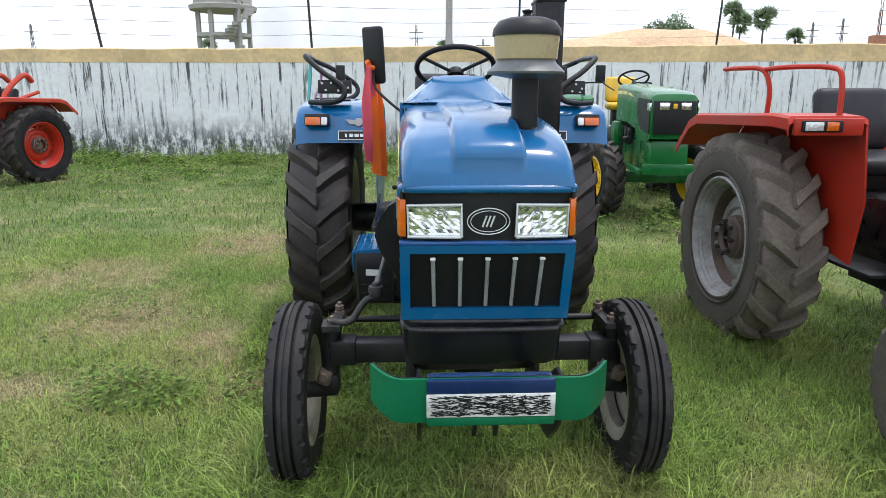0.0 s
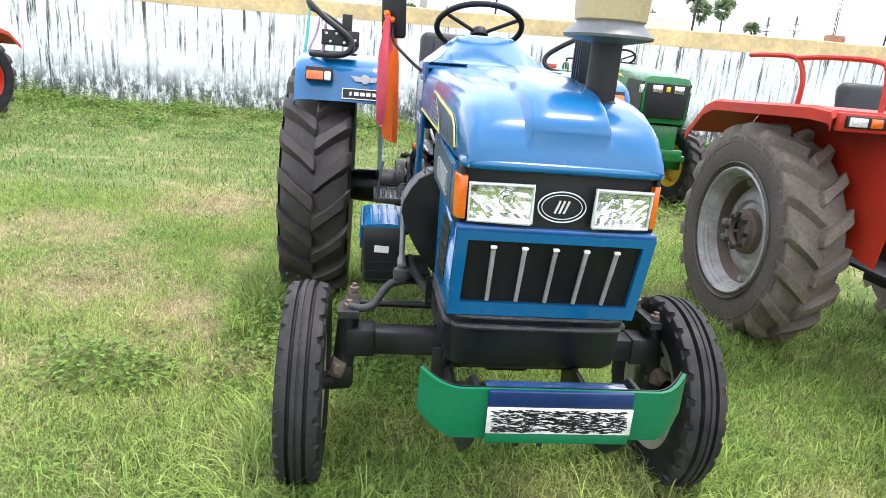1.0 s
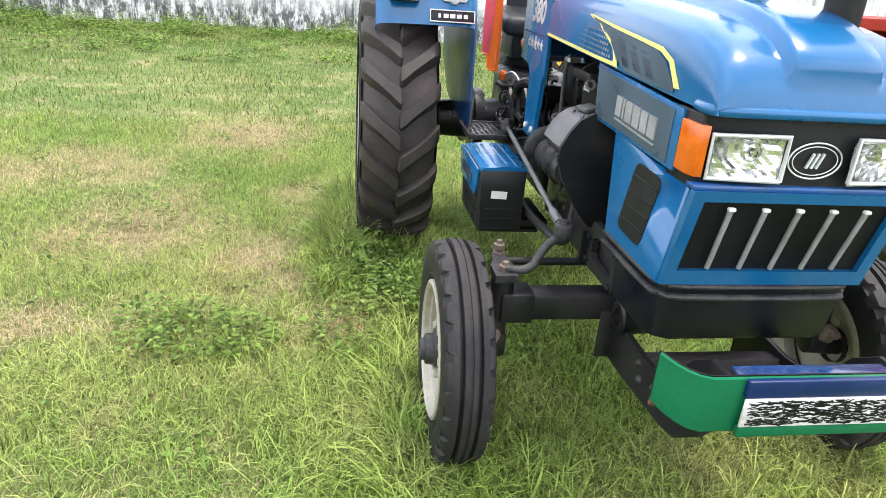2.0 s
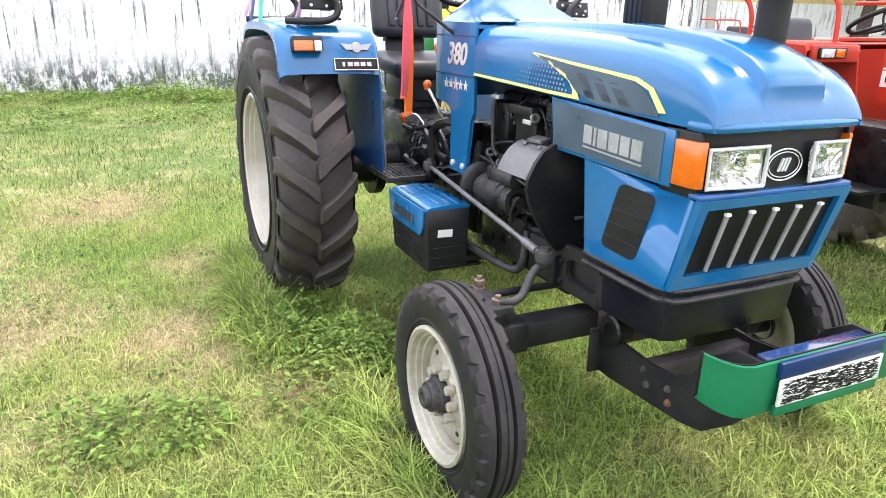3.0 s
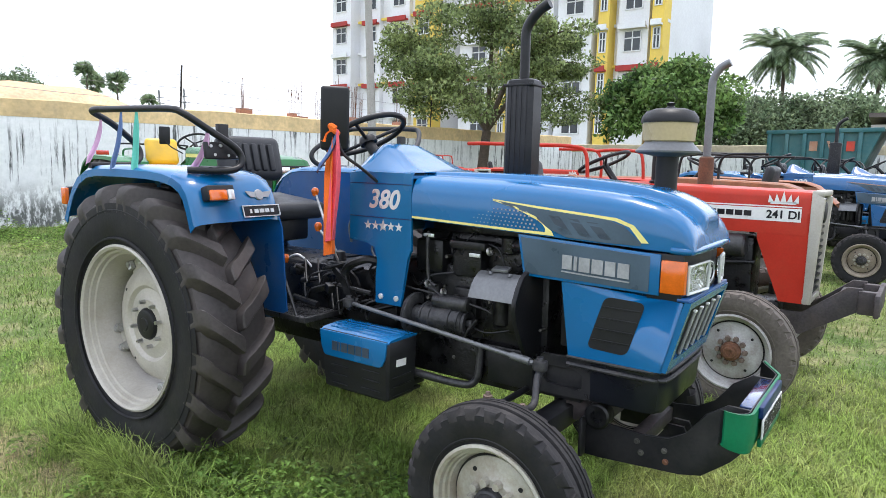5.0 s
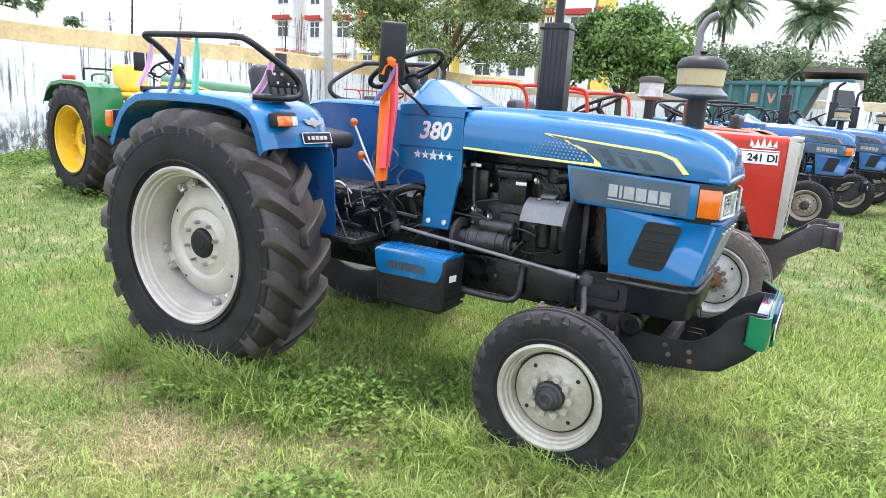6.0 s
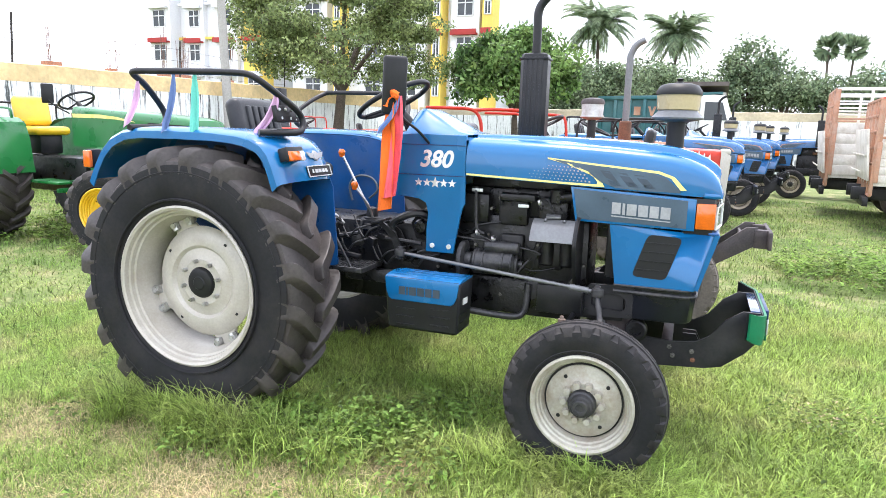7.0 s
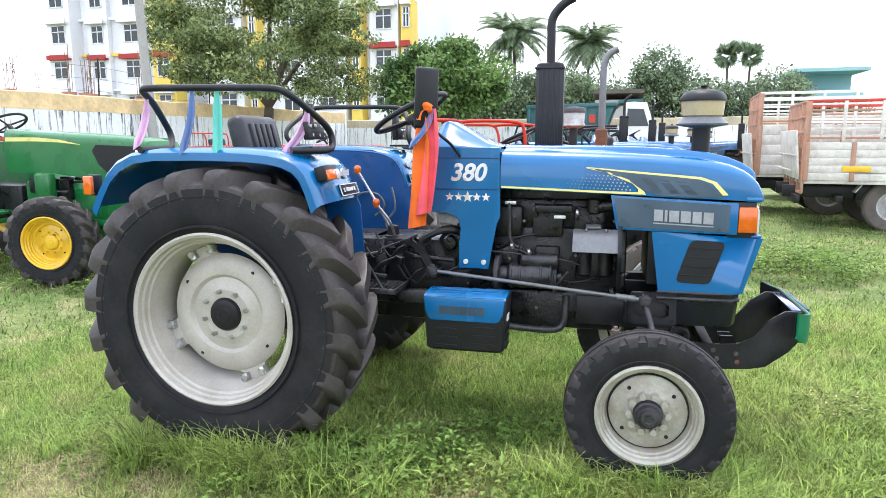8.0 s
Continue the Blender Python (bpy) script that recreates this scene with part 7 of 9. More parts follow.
# ---- the other tractors ----
def hood_loft(bm, stations):
    """A hood through stations of (y, half width, bottom z, top z, roundness)."""
    secs = []
    for y, w, zb, zt, rd in stations:
        p = [(w, zb), (w, zt - rd), (w - 0.1 * rd, zt - 0.5 * rd), (w - 0.4 * rd, zt - 0.14 * rd), (w - rd, zt), (w * 0.3, zt + 0.004)]
        secs.append([(-x, y, z) for x, z in p] + [(x, y, z) for x, z in reversed(p)])
    loft(bm, secs)


def red_tractor(label, body, tyre, rim, trim=True, rim_front=None, intake=False, roof_rail=True, group=""):
    """A square-hooded tractor: upright grille, flat fenders with rails, open platform."""
    T = thing("tractor", label, "tractor", group)
    wb = 1.70
    for s in (-1, 1):
        rear_wheel(s * 0.66, wb, 0.612, s, 0.635, 0.360, 0.345, T, mat=rim, tyre=tyre, lugs=18, disc=0.03, cap=M_HUBR, turn=0.2)
        bm = bmesh.new()
        mw = wheel_frame(s * 0.66, wb, 0.612, s)
        lathe(bm, [(0.137, 0.03), (0.135, 0.05), (0.13, 0.072), (0.115, 0.078), (0.112, 0.105), (0.085, 0.112), (0.08, 0.085)], mw, 32)
        part("hub_flange", bm, M_HUBR, T, "rust-brown wheel hub flange", smooth=30)
        bm = bmesh.new()
        for i in range(8):
            a = 2 * PI * i / 8
            c = Vector((0.099 * math.cos(a), 0.099 * math.sin(a), 0))
            rod(bm, mw @ (c + Vector((0, 0, 0.10))), mw @ (c + Vector((0, 0, 0.132))), 0.014, seg=6)
        parts("hub_bolt", bm, M_HUB, T)
        w = front_rim(s * 0.64, 0, 0.36, s, 0.225, 0.165, rim_front or rim, T, hub_mat=M_RUST, bolt_mat=M_HUBR, label="chalky stained wheel with rusty hub")
        rib_tyre(s * 0.64, 0, 0.36, s, 0.37, 0.225, 0.165, w, tyre)
    bm = bmesh.new()
    hood_loft(bm, [(-0.30, 0.20, 1.06, 1.335, 0.05), (-0.28, 0.205, 1.06, 1.34, 0.05), (0.4, 0.205, 1.06, 1.352, 0.05), (1.02, 0.205, 1.06, 1.36, 0.05)])
    for s in (-1, 1):
        prism(bm, [(-0.30, 1.20), (-0.30, 0.62), (-0.16, 0.62), (0.0, 1.02), (0.0, 1.20)], s * 0.185, s * 0.204, "x")
    hood = part("bonnet", bm, body, T, "square red steel bonnet" if body is not M_BROWN else "square rust-coloured bonnet", smooth=30)
    bm = bmesh.new()
    for s in (-1, 1):
        prism(bm, [(-0.30, 1.345), (-0.375, 1.30), (-0.345, 0.62), (-0.30, 0.62)], s * 0.165, s * 0.212, "x", bevel=0.006)
    box(bm, (0, -0.335, 1.33), (0.42, 0.07, 0.035), bevel=0.008)
    box(bm, (0, -0.32, 0.64), (0.42, 0.05, 0.04), bevel=0.008)
    shell = part("grille_shell", bm, M_RIM if trim else body, hood, "pale grey grille surround")
    bm = bmesh.new()
    box(bm, (0, -0.315, 0.98), (0.33, 0.02, 0.66))
    for i in range(14):
        box(bm, (0, -0.335, 0.69 + 0.046 * i), (0.33, 0.016, 0.014))
    for s in (-1, 1):
        lathe(bm, [(0.07, 0), (0.07, 0.02), (0.06, 0.025), (0, 0.028)], Matrix.Translation((s * 0.09, -0.33, 1.20)) @ Matrix.Rotation(radians(90), 4, "X"), 20)
    part("grille", bm, M_PLASTIC, shell, "black slatted grille")
    for s in (-1, 1):
        if trim:
            bm = bmesh.new()
            box(bm, (s * 0.2065, 0.38, 1.185), (0.003, 1.26, 0.085))
            st = part("side_stripe", bm, M_WHITE, hood, "white stripe with black lettering", smooth=0)
            bm = bmesh.new()
            box(bm, (s * 0.2065, 0.38, 1.238), (0.003, 1.26, 0.008))
            part("thin_stripe", bm, M_WHITE, hood, "thin white line", smooth=0)
            bm = bmesh.new()
            for i in range(7):
                box(bm, (s * 0.2088, 0.96 - 0.060 * i, 1.185), (0.002, 0.051, 0.036))
            for i in range(8):
                box(bm, (s * 0.2088, 0.46 - 0.056 * i, 1.185), (0.002, 0.047, 0.036))
            parts("name_bar", bm, M_BLACK, st, "black bar in the stripe", smooth=0)
            if s < 0:
                m = Matrix(((0, 0, -1, -0.2088), (-1, 0, 0, -0.145), (0, 1, 0, 1.184), (0, 0, 0, 1)))
                lettering("241 DI", 0.072, 0.001, m, M_BLACK, st, "model_number", bold=0.002)
            bm = bmesh.new()
            for i in range(5):
                hh = (0.05, 0.058, 0.075, 0.058, 0.05)[i]
                prism(bm, [(-0.05 - 0.036 * i, 1.262), (-0.086 - 0.036 * i, 1.262), (-0.068 - 0.036 * i + (i - 2) * -0.006, 1.262 + hh)], s * 0.2055, s * 0.2085, "x")
            box(bm, (s * 0.207, -0.14, 1.262), (0.003, 0.15, 0.016))
            part("crown_emblem", bm, M_WHITE, hood, "white crown-shaped emblem", smooth=0)
            bm = bmesh.new()
            for i in range(4):
                box(bm, (s * 0.207, 0.44 - 0.055 * i, 1.118), (0.003, 0.045, 0.018))
            parts("small_bar", bm, M_PLATEW, hood, "small pale bar", smooth=0)
    # engine and gearbox
    bm = bmesh.new()
    box(bm, (0, 0.45, 0.80), (0.28, 0.85, 0.44), bevel=0.02)
    box(bm, (0, 1.30, 0.72), (0.34, 0.95, 0.42), bevel=0.04)
    for s in (-1, 1):
        rod(bm, (s * 0.15, wb, 0.63), (s * 0.62, wb, 0.63), 0.11, 0.08, 20)
        for i in range(3):
            box(bm, (s * 0.155, 0.2 + 0.22 * i, 0.95), (0.06, 0.15, 0.13), bevel=0.012)
        tube(bm, [(s * 0.2, 0.0, 0.86), (s * 0.22, 0.4, 0.84), (s * 0.24, 0.9, 0.86)], 0.014, 8)
        rod(bm, (s * 0.19, 0.3, 0.72), (s * 0.19, 0.55, 0.72), 0.055, seg=16)
    box(bm, (0, 0.0, 0.52), (0.20, 0.30, 0.16), bevel=0.02)
    part("engine", bm, M_ENGINE, T, "greasy black engine and gearbox")
    bm = bmesh.new()
    rod(bm, (-0.205, 0.06, 0.965), (-0.205, 0.36, 0.965), 0.078, seg=22, bev=0.014)
    part("air_tank", bm, M_GREASE, T, "dark grey cylinder beside the engine")
    bm = bmesh.new()
    box(bm, (0, 0, 0.50), (1.10, 0.08, 0.08), bevel=0.01)
    for s in (-1, 1):
        rod(bm, (s * 0.55, 0, 0.34), (s * 0.54, 0, 0.62), 0.03)
    part("front_axle", bm, M_BLACK, T)
    # front weight carrier
    bm = bmesh.new()
    for s in (-1, 1):
        prism(bm, [(0.05, 0.56), (0.05, 0.42), (-0.30, 0.42), (-0.62, 0.62), (-0.62, 0.76), (-0.54, 0.76), (-0.30, 0.56)], s * 0.16, s * 0.185, "x", bevel=0.004)
    box(bm, (0, -0.50, 0.66), (0.34, 0.02, 0.10), bevel=0.004)
    part("bumper", bm, M_WEATHER, T, "weathered dark bumper arms")
    bm = bmesh.new()
    for s in (-1, 1):
        prism(bm, [(-0.60, 0.60), (-0.72, 0.60), (-0.72, 0.745), (-0.60, 0.745)], s * 0.14, s * 0.20, "x", bevel=0.01)
    box(bm, (0, -0.705, 0.675), (0.62, 0.03, 0.14), bevel=0.01)
    part("bumper_plate", bm, M_WEATHER, T, "weathered dark bumper plate")
    # fenders
    for s in (-1, 1):
        bm = bmesh.new()
        prof = [(2.42, 1.12), (2.22, 1.30), (2.10, 1.34), (1.15, 1.37), (1.00, 1.36), (0.985, 1.33)]
        rows = []
        for y, z in prof:
            row = [(s * 0.845, y, z - 0.06), (s * 0.845, y, z - 0.008), (s * 0.835, y, z), (s * 0.48, y, z), (s * 0.46, y, z - 0.01)]
            rows.append(row if s > 0 else list(reversed(row)))
        sheet(bm, rows, 0.006)
        prism(bm, [(2.38, 1.13), (2.22, 1.29), (1.0, 1.35), (0.93, 0.95), (0.98, 0.62), (1.2, 0.66), (1.7, 0.85), (2.2, 0.9)], s * 0.448, s * 0.460, "x")
        fe = part("fender", bm, body, T, "flat-topped painted fender with inner wall", smooth=30)
        bm = bmesh.new()
        box(bm, (s * 0.66, 0.975, 1.315), (0.34, 0.03, 0.085), bevel=0.008)
        part("fender_nose", bm, body, fe)
        bm = bmesh.new()
        box(bm, (s * 0.70, 0.957, 1.318), (0.20, 0.02, 0.055), bevel=0.006)
        la = part("fender_lamp", bm, M_PLASTIC, fe, "oblong black lamp")
        bm = bmesh.new()
        box(bm, (s * 0.745, 0.945, 1.318), (0.09, 0.01, 0.042), bevel=0.004)
        part("clear_lens", bm, M_SILVER, la, "pale lens")
        bm = bmesh.new()
        box(bm, (s * 0.655, 0.945, 1.318), (0.06, 0.01, 0.042), bevel=0.004)
        part("amber_lens", bm, M_AMBER, la, "amber lens")
        if roof_rail:
            bm = bmesh.new()
            tube(bm, [(s * 0.70, 1.50, 1.36), (s * 0.70, 1.50, 1.50), (s * 0.72, 1.56, 1.60), (s * 0.76, 1.75, 1.615), (s * 0.76, 1.95, 1.615)], 0.0135, 8, smooth=4)
            tube(bm, [(s * 0.72, 1.56, 1.60), (s * 0.66, 1.40, 1.61), (s * 0.58, 1.15, 1.60), (s * 0.56, 1.08, 1.55), (s * 0.56, 1.06, 1.36)], 0.0135, 8, smooth=4)
            part("grab_rail", bm, body if body is not M_BROWN else M_BLACK, fe, "bent tube grab rail")
    # platform, seat, wheel
    bm = bmesh.new()
    for s in (-1, 1):
        box(bm, (s * 0.33, 1.05, 0.60), (0.24, 0.45, 0.02), bevel=0.004)
        box(bm, (s * 0.25, 1.05, 0.54), (0.05, 0.40, 0.10), bevel=0.01)
    parts("footboard", bm, M_BLACK, T)
    bm = bmesh.new()
    box(bm, (0, 1.62, 1.08), (0.44, 0.40, 0.10), (5, 0, 0), bevel=0.04, seg=3)
    seat = part("seat", bm, M_SEAT, T, "black vinyl seat")
    bm = bmesh.new()
    box(bm, (0, 1.84, 1.32), (0.46, 0.10, 0.38), (-12, 0, 0), bevel=0.05, seg=3)
    part("backrest", bm, M_SEAT, seat)
    bm = bmesh.new()
    box(bm, (0, 1.65, 0.98), (0.26, 0.26, 0.12), bevel=0.02)
    part("seat_base", bm, M_BLACK, seat)
    bm = bmesh.new()
    rot = Matrix.Translation((0, 1.18, 1.50)) @ Matrix.Rotation(radians(-24), 4, "X")
    tube(bm, [rot @ Vector((0.20 * math.cos(a), 0.20 * math.sin(a), 0)) for a in [2 * PI * i / 32 for i in range(33)]], 0.014, 8, smooth=0)
    for i in range(3):
        a = PI / 2 + 2 * PI * i / 3
        rod(bm, rot @ Vector((0, 0, -0.03)), rot @ Vector((0.2 * math.cos(a), 0.2 * math.sin(a), 0)), 0.010, seg=8)
    part("steering_wheel", bm, M_PLASTIC, T, "black steering wheel")
    bm = bmesh.new()
    rod(bm, rot @ Vector((0, 0, -0.03)), (0, 1.0, 1.25), 0.025)
    tube(bm, [(-0.10, 1.05, 1.36), (-0.12, 1.12, 1.46), (-0.11, 1.14, 1.55)], 0.006, 6)
    part("steering_column", bm, M_BLACK, T)
    if intake:
        bm = bmesh.new()
        c = Matrix.Translation((-0.12, 0.72, 0))
        lathe(bm, [(0.048, 1.35), (0.050, 1.37), (0.036, 1.38), (0.036, 1.56), (0, 1.56)], c, 20)
        air = part("air_intake", bm, M_BLACK, T, "black air intake stem with pale pre-cleaner")
        bm = bmesh.new()
        lathe(bm, [(0.04, 1.555), (0.098, 1.575), (0.100, 1.58), (0.088, 1.60), (0.092, 1.685), (0.08, 1.69)], c, 24)
        part("bowl", bm, M_RIM_DULL, air, "chalky grey pre-cleaner bowl")
        bm = bmesh.new()
        lathe(bm, [(0.096, 1.682), (0.098, 1.70), (0.085, 1.725), (0.03, 1.735), (0, 1.736)], c, 24)
        part("cap", bm, M_WEATHER, air, "weathered dark cap")
        bm = bmesh.new()
        rod(bm, (0.34, 0.50, 1.05), (0.34, 0.50, 1.56), 0.058, 0.054, 18, bev=0.012)
        ex = part("exhaust", bm, M_RUST, T, "rusty upright exhaust silencer")
        bm = bmesh.new()
        tube(bm, [(0.34, 0.50, 1.54), (0.34, 0.50, 2.05), (0.34, 0.49, 2.14), (0.34, 0.45, 2.21), (0.34, 0.38, 2.25)], 0.030, 12)
        part("tail_pipe", bm, M_GREYM, ex, "grey tail pipe bent at the top")
        bm = bmesh.new()
        tube(bm, [(0.34, 0.50, 1.06), (0.33, 0.50, 1.0), (0.26, 0.48, 0.97), (0.14, 0.46, 0.97)], 0.026, 10)
        part("down_pipe", bm, M_RUST, ex)
    return T


mf = red_tractor("red tractor with white side stripe and dusty tyres", M_RED, M_TYRE_DUST, M_RIM_DULL, intake=True, group="red tractors")
mf.matrix_world = pose(2.42, -0.16, 0, 0, 0, 0.8)
for px, py, rz, lab in ((8.6, 6.6, -8, "faded red tractor parked before the wall"), (12.4, 6.4, 38, "red tractor parked slantwise before the wall")):
    c = copy_thing(mf, pose(px, py, 0, 0, 0, rz))
    tagged(c, lab, "tractor", "red tractors")
    gone = ("air_intake", "exhaust", "bowl", "cap", "tail_pipe", "down_pipe") + (("grab_rail",) if rz > 0 else ())
    for o in [o for o in c.children_recursive if o.name.split(".")[0] in gone]:
        bpy.data.objects.remove(o)
brown = red_tractor("old rust-coloured tractor with tan fenders", M_BROWN, M_TYRE_DUST, M_RIM_DULL, trim=False)
brown.matrix_world = pose(5.1, 2.2, 0, 0, 0, 181)
left_red = red_tractor("bright red tractor with red wheel centres by the wall", M_RED_FADE, M_TYRE, M_RED, trim=False, roof_rail=False)
left_red.matrix_world = pose(-7.75, 7.1, 0, 0, 0, -17)

# lifting links standing up behind the far red tractor
bm = bmesh.new()
for dx in (-0.22, 0.22):
    tube(bm, [(dx, 1.55, 1.30), (dx * 1.1, 1.75, 1.55), (dx * 1.2, 2.0, 1.72), (dx * 1.1, 2.15, 1.62)], 0.045, 8)
    rod(bm, (dx, 1.6, 1.25), (dx * 1.4, 2.2, 1.45), 0.03, seg=8)
part("lift_arm", bm, M_RED_FADE, left_red, "red lifting arms")
bm = bmesh.new()
tube(bm, [(-0.5, 1.3, 1.35), (-0.5, 1.3, 1.55), (0, 1.3, 1.6), (0.5, 1.3, 1.55), (0.5, 1.3, 1.35)], 0.014, 8)
part("grab_rail", bm, M_BLACK, left_red)


def green_tractor():
    T = thing("tractor", "green tractor with yellow wheels parked in the weeds", "tractor")
    wb = 2.10
    for s in (-1, 1):
        rear_wheel(s * 0.70, wb, 0.70, s, 0.72, 0.42, 0.40, T, mat=M_YELLOW_T, lugs=20, disc=-0.02, cap=M_RUST, turn=0.1)
        fw = rear_wheel(s * 0.57, 0, 0.45, s, 0.465, 0.255, 0.25, T, mat=M_YELLOW_T, lugs=18, disc=0.02, cap=M_YELLOW_T, turn=0.3)
        c = Matrix.Translation((s * 0.57, 0, 0.45))
        fw.matrix_basis = c @ Matrix.Rotation(radians(16), 4, "Z") @ c.inverted()
    bm = bmesh.new()
    hood_loft(bm, [(-0.98, 0.275, 1.28, 1.40, 0.05), (-0.95, 0.295, 0.99, 1.455, 0.08), (-0.85, 0.30, 0.97, 1.485, 0.09), (-0.3, 0.295, 1.06, 1.52, 0.09), (0.3, 0.30, 1.12, 1.55, 0.09), (1.0, 0.30, 1.12, 1.585, 0.09)])
    for s in (-1, 1):
        prism(bm, [(-0.92, 1.2), (-0.90, 0.95), (-0.42, 0.95), (-0.12, 1.14), (-0.12, 1.2)], s * 0.280, s * 0.300, "x")
    hood = part("bonnet", bm, M_GREEN_T, T, "glossy green sloping bonnet", smooth=40)
    hood.scale = (0.82, 1, 1)
    bm = bmesh.new()
    prism(bm, [(-0.270, 1.39), (0.270, 1.39), (0.250, 1.045), (-0.250, 1.045)], -0.995, -0.94, "y", bevel=0.008)
    for s in (-1, 1):
        prism(bm, [(-0.95, 1.40), (-0.32, 1.42), (-0.26, 1.36), (-0.34, 1.22), (-0.52, 1.08), (-0.95, 1.04)], s * 0.299, s * 0.306, "x")
    gr = part("grille", bm, M_PLASTIC, hood, "black wrap-round grille")
    for s in (-1, 1):
        bm = bmesh.new()
        box(bm, (s * 0.135, -1.000, 1.335), (0.125, 0.02, 0.075), bevel=0.006)
        part("headlight", bm, M_REFLECT, gr, "clear headlight")
        bm = bmesh.new()
        box(bm, (s * 0.300, -0.90, 1.325), (0.02, 0.14, 0.085), bevel=0.006)
        part("side_lamp", bm, M_REFLECT, gr, "clear lamp round the corner")
        bm = bmesh.new()
        sheet(bm, [[(s * 0.303, y, z + 0.0), (s * 0.303, y, z + h)] for y, z, h in ((0.98, 1.455, 0.045), (0.5, 1.455, 0.042), (0.2, 1.445, 0.03), (-0.10, 1.42, 0.004))], 0.003)
        part("stripe", bm, M_YELLOW, hood, "yellow stripe")
    bm = bmesh.new()
    box(bm, (0, -1.000, 1.335), (0.05, 0.02, 0.05), bevel=0.006)
    part("badge", bm, M_YELLOW_T, gr, "small yellow badge")
    bm = bmesh.new()
    box(bm, (0, 0.4, 0.78), (0.34, 0.9, 0.50), bevel=0.03)
    box(bm, (0, -0.15, 0.78), (0.36, 0.55, 0.36), bevel=0.02)
    box(bm, (0, -0.90, 0.66), (0.56, 0.05, 0.12), bevel=0.01)
    box(bm, (0, -0.62, 0.82), (0.40, 0.56, 0.30), bevel=0.02)
    box(bm, (0, 0, 0.47), (1.2, 0.12, 0.14), bevel=0.02)
    for s in (-1, 1):
        box(bm, (s * 0.30, -0.45, 0.63), (0.05, 0.90, 0.06), bevel=0.008)
        box(bm, (s * 0.36, 0.30, 0.98), (0.10, 0.22, 0.30), bevel=0.03)
        box(bm, (s * 0.42, 1.15, 0.70), (0.28, 0.60, 0.03), bevel=0.005)
        box(bm, (s * 0.45, 0.85, 0.62), (0.26, 0.04, 0.05), bevel=0.005)
    parts("chassis", bm, M_GREEN_T, T, "green chassis casting")
    bm = bmesh.new()
    box(bm, (0, 1.5, 0.76), (0.36, 1.2, 0.44), bevel=0.04)
    for s in (-1, 1):
        rod(bm, (s * 0.15, wb, 0.70), (s * 0.68, wb, 0.70), 0.12, seg=20)
        for i in range(3):
            box(bm, (s * 0.19, 0.2 + 0.22 * i, 0.98), (0.08, 0.14, 0.16), bevel=0.012)
        rod(bm, (s * 0.24, 0.1, 0.90), (s * 0.24, 0.28, 0.90), 0.05, seg=14)
    part("engine", bm, M_ENGINE, T, "dark engine and gearbox")
    for s in (-1, 1):
        bm = bmesh.new()
        prof = [(2.75, 1.16), (2.62, 1.34), (2.48, 1.42), (2.2, 1.455), (1.85, 1.45), (1.62, 1.43), (1.52, 1.38), (1.45, 1.20), (1.40, 0.80)]
        rows = []
        for y, z in prof:
            row = [(s * 0.91, y, z - 0.05), (s * 0.905, y, z - 0.005), (s * 0.89, y, z), (s * 0.50, y, z), (s * 0.49, y, z - 0.01)]
            rows.append(row if s > 0 else list(reversed(row)))
        sheet(bm, rows, 0.006)
        prism(bm, [(2.6, 1.32), (2.2, 1.445), (1.55, 1.40), (1.40, 0.80), (1.6, 0.8), (2.4, 0.9)], s * 0.478, s * 0.488, "x")
        fe = part("fender", bm, M_GREEN_T, T, "green fender", smooth=30)
        bm = bmesh.new()
        box(bm, (s * 0.74, 2.35, 1.49), (0.16, 0.05, 0.06), bevel=0.01)
        part("tail_lamp", bm, M_AMBER_DK, fe, "red tail lamp")
        bm = bmesh.new()
        tube(bm, [(s * 0.62, 1.55, 1.43), (s * 0.62, 1.57, 1.53), (s * 0.62, 1.75, 1.55), (s * 0.62, 1.95, 1.53), (s * 0.62, 1.98, 1.45)], 0.014, 8)
        part("grab_rail", bm, M_GREEN_T, fe)
    bm = bmesh.new()
    box(bm, (0, 1.95, 1.28), (0.46, 0.44, 0.11), bevel=0.05, seg=3)
    seat = part("seat", bm, M_YELLOW_T, T, "yellow seat")
    bm = bmesh.new()
    box(bm, (0, 2.18, 1.52), (0.46, 0.12, 0.38), (-12, 0, 0), bevel=0.06, seg=3)
    part("backrest", bm, M_YELLOW_T, seat, "yellow backrest")
    bm = bmesh.new()
    box(bm, (0, 1.95, 1.12), (0.30, 0.30, 0.26), bevel=0.03)
    part("seat_base", bm, M_BLACK, seat)
    bm = bmesh.new()
    rot = Matrix.Translation((0, 1.25, 1.66)) @ Matrix.Rotation(radians(-30), 4, "X")
    tube(bm, [rot @ Vector((0.2 * math.cos(a), 0.2 * math.sin(a), 0)) for a in [2 * PI * i / 32 for i in range(33)]], 0.014, 8, smooth=0)
    for i in range(3):
        a = PI / 2 + 2 * PI * i / 3
        rod(bm, rot @ Vector((0, 0, -0.03)), rot @ Vector((0.2 * math.cos(a), 0.2 * math.sin(a), 0)), 0.010, seg=8)
    rod(bm, rot @ Vector((0, 0, -0.03)), (0, 1.0, 1.45), 0.025)
    part("steering_wheel", bm, M_PLASTIC, T)
    bm = bmesh.new()
    for s in (-1, 1):
        tube(bm, [(s * 0.5, 2.45, 1.43), (s * 0.5, 2.45, 1.58), (s * 0.46, 2.40, 1.62), (0, 2.40, 1.62)], 0.013, 8)
    part("roll_rail", bm, M_BLACK, T, "black rail behind the seat")
    bm = bmesh.new()
    tube(bm, [(-0.30, 0.95, 1.50), (-0.42, 1.02, 1.58), (-0.48, 1.05, 1.65)], 0.009, 6)
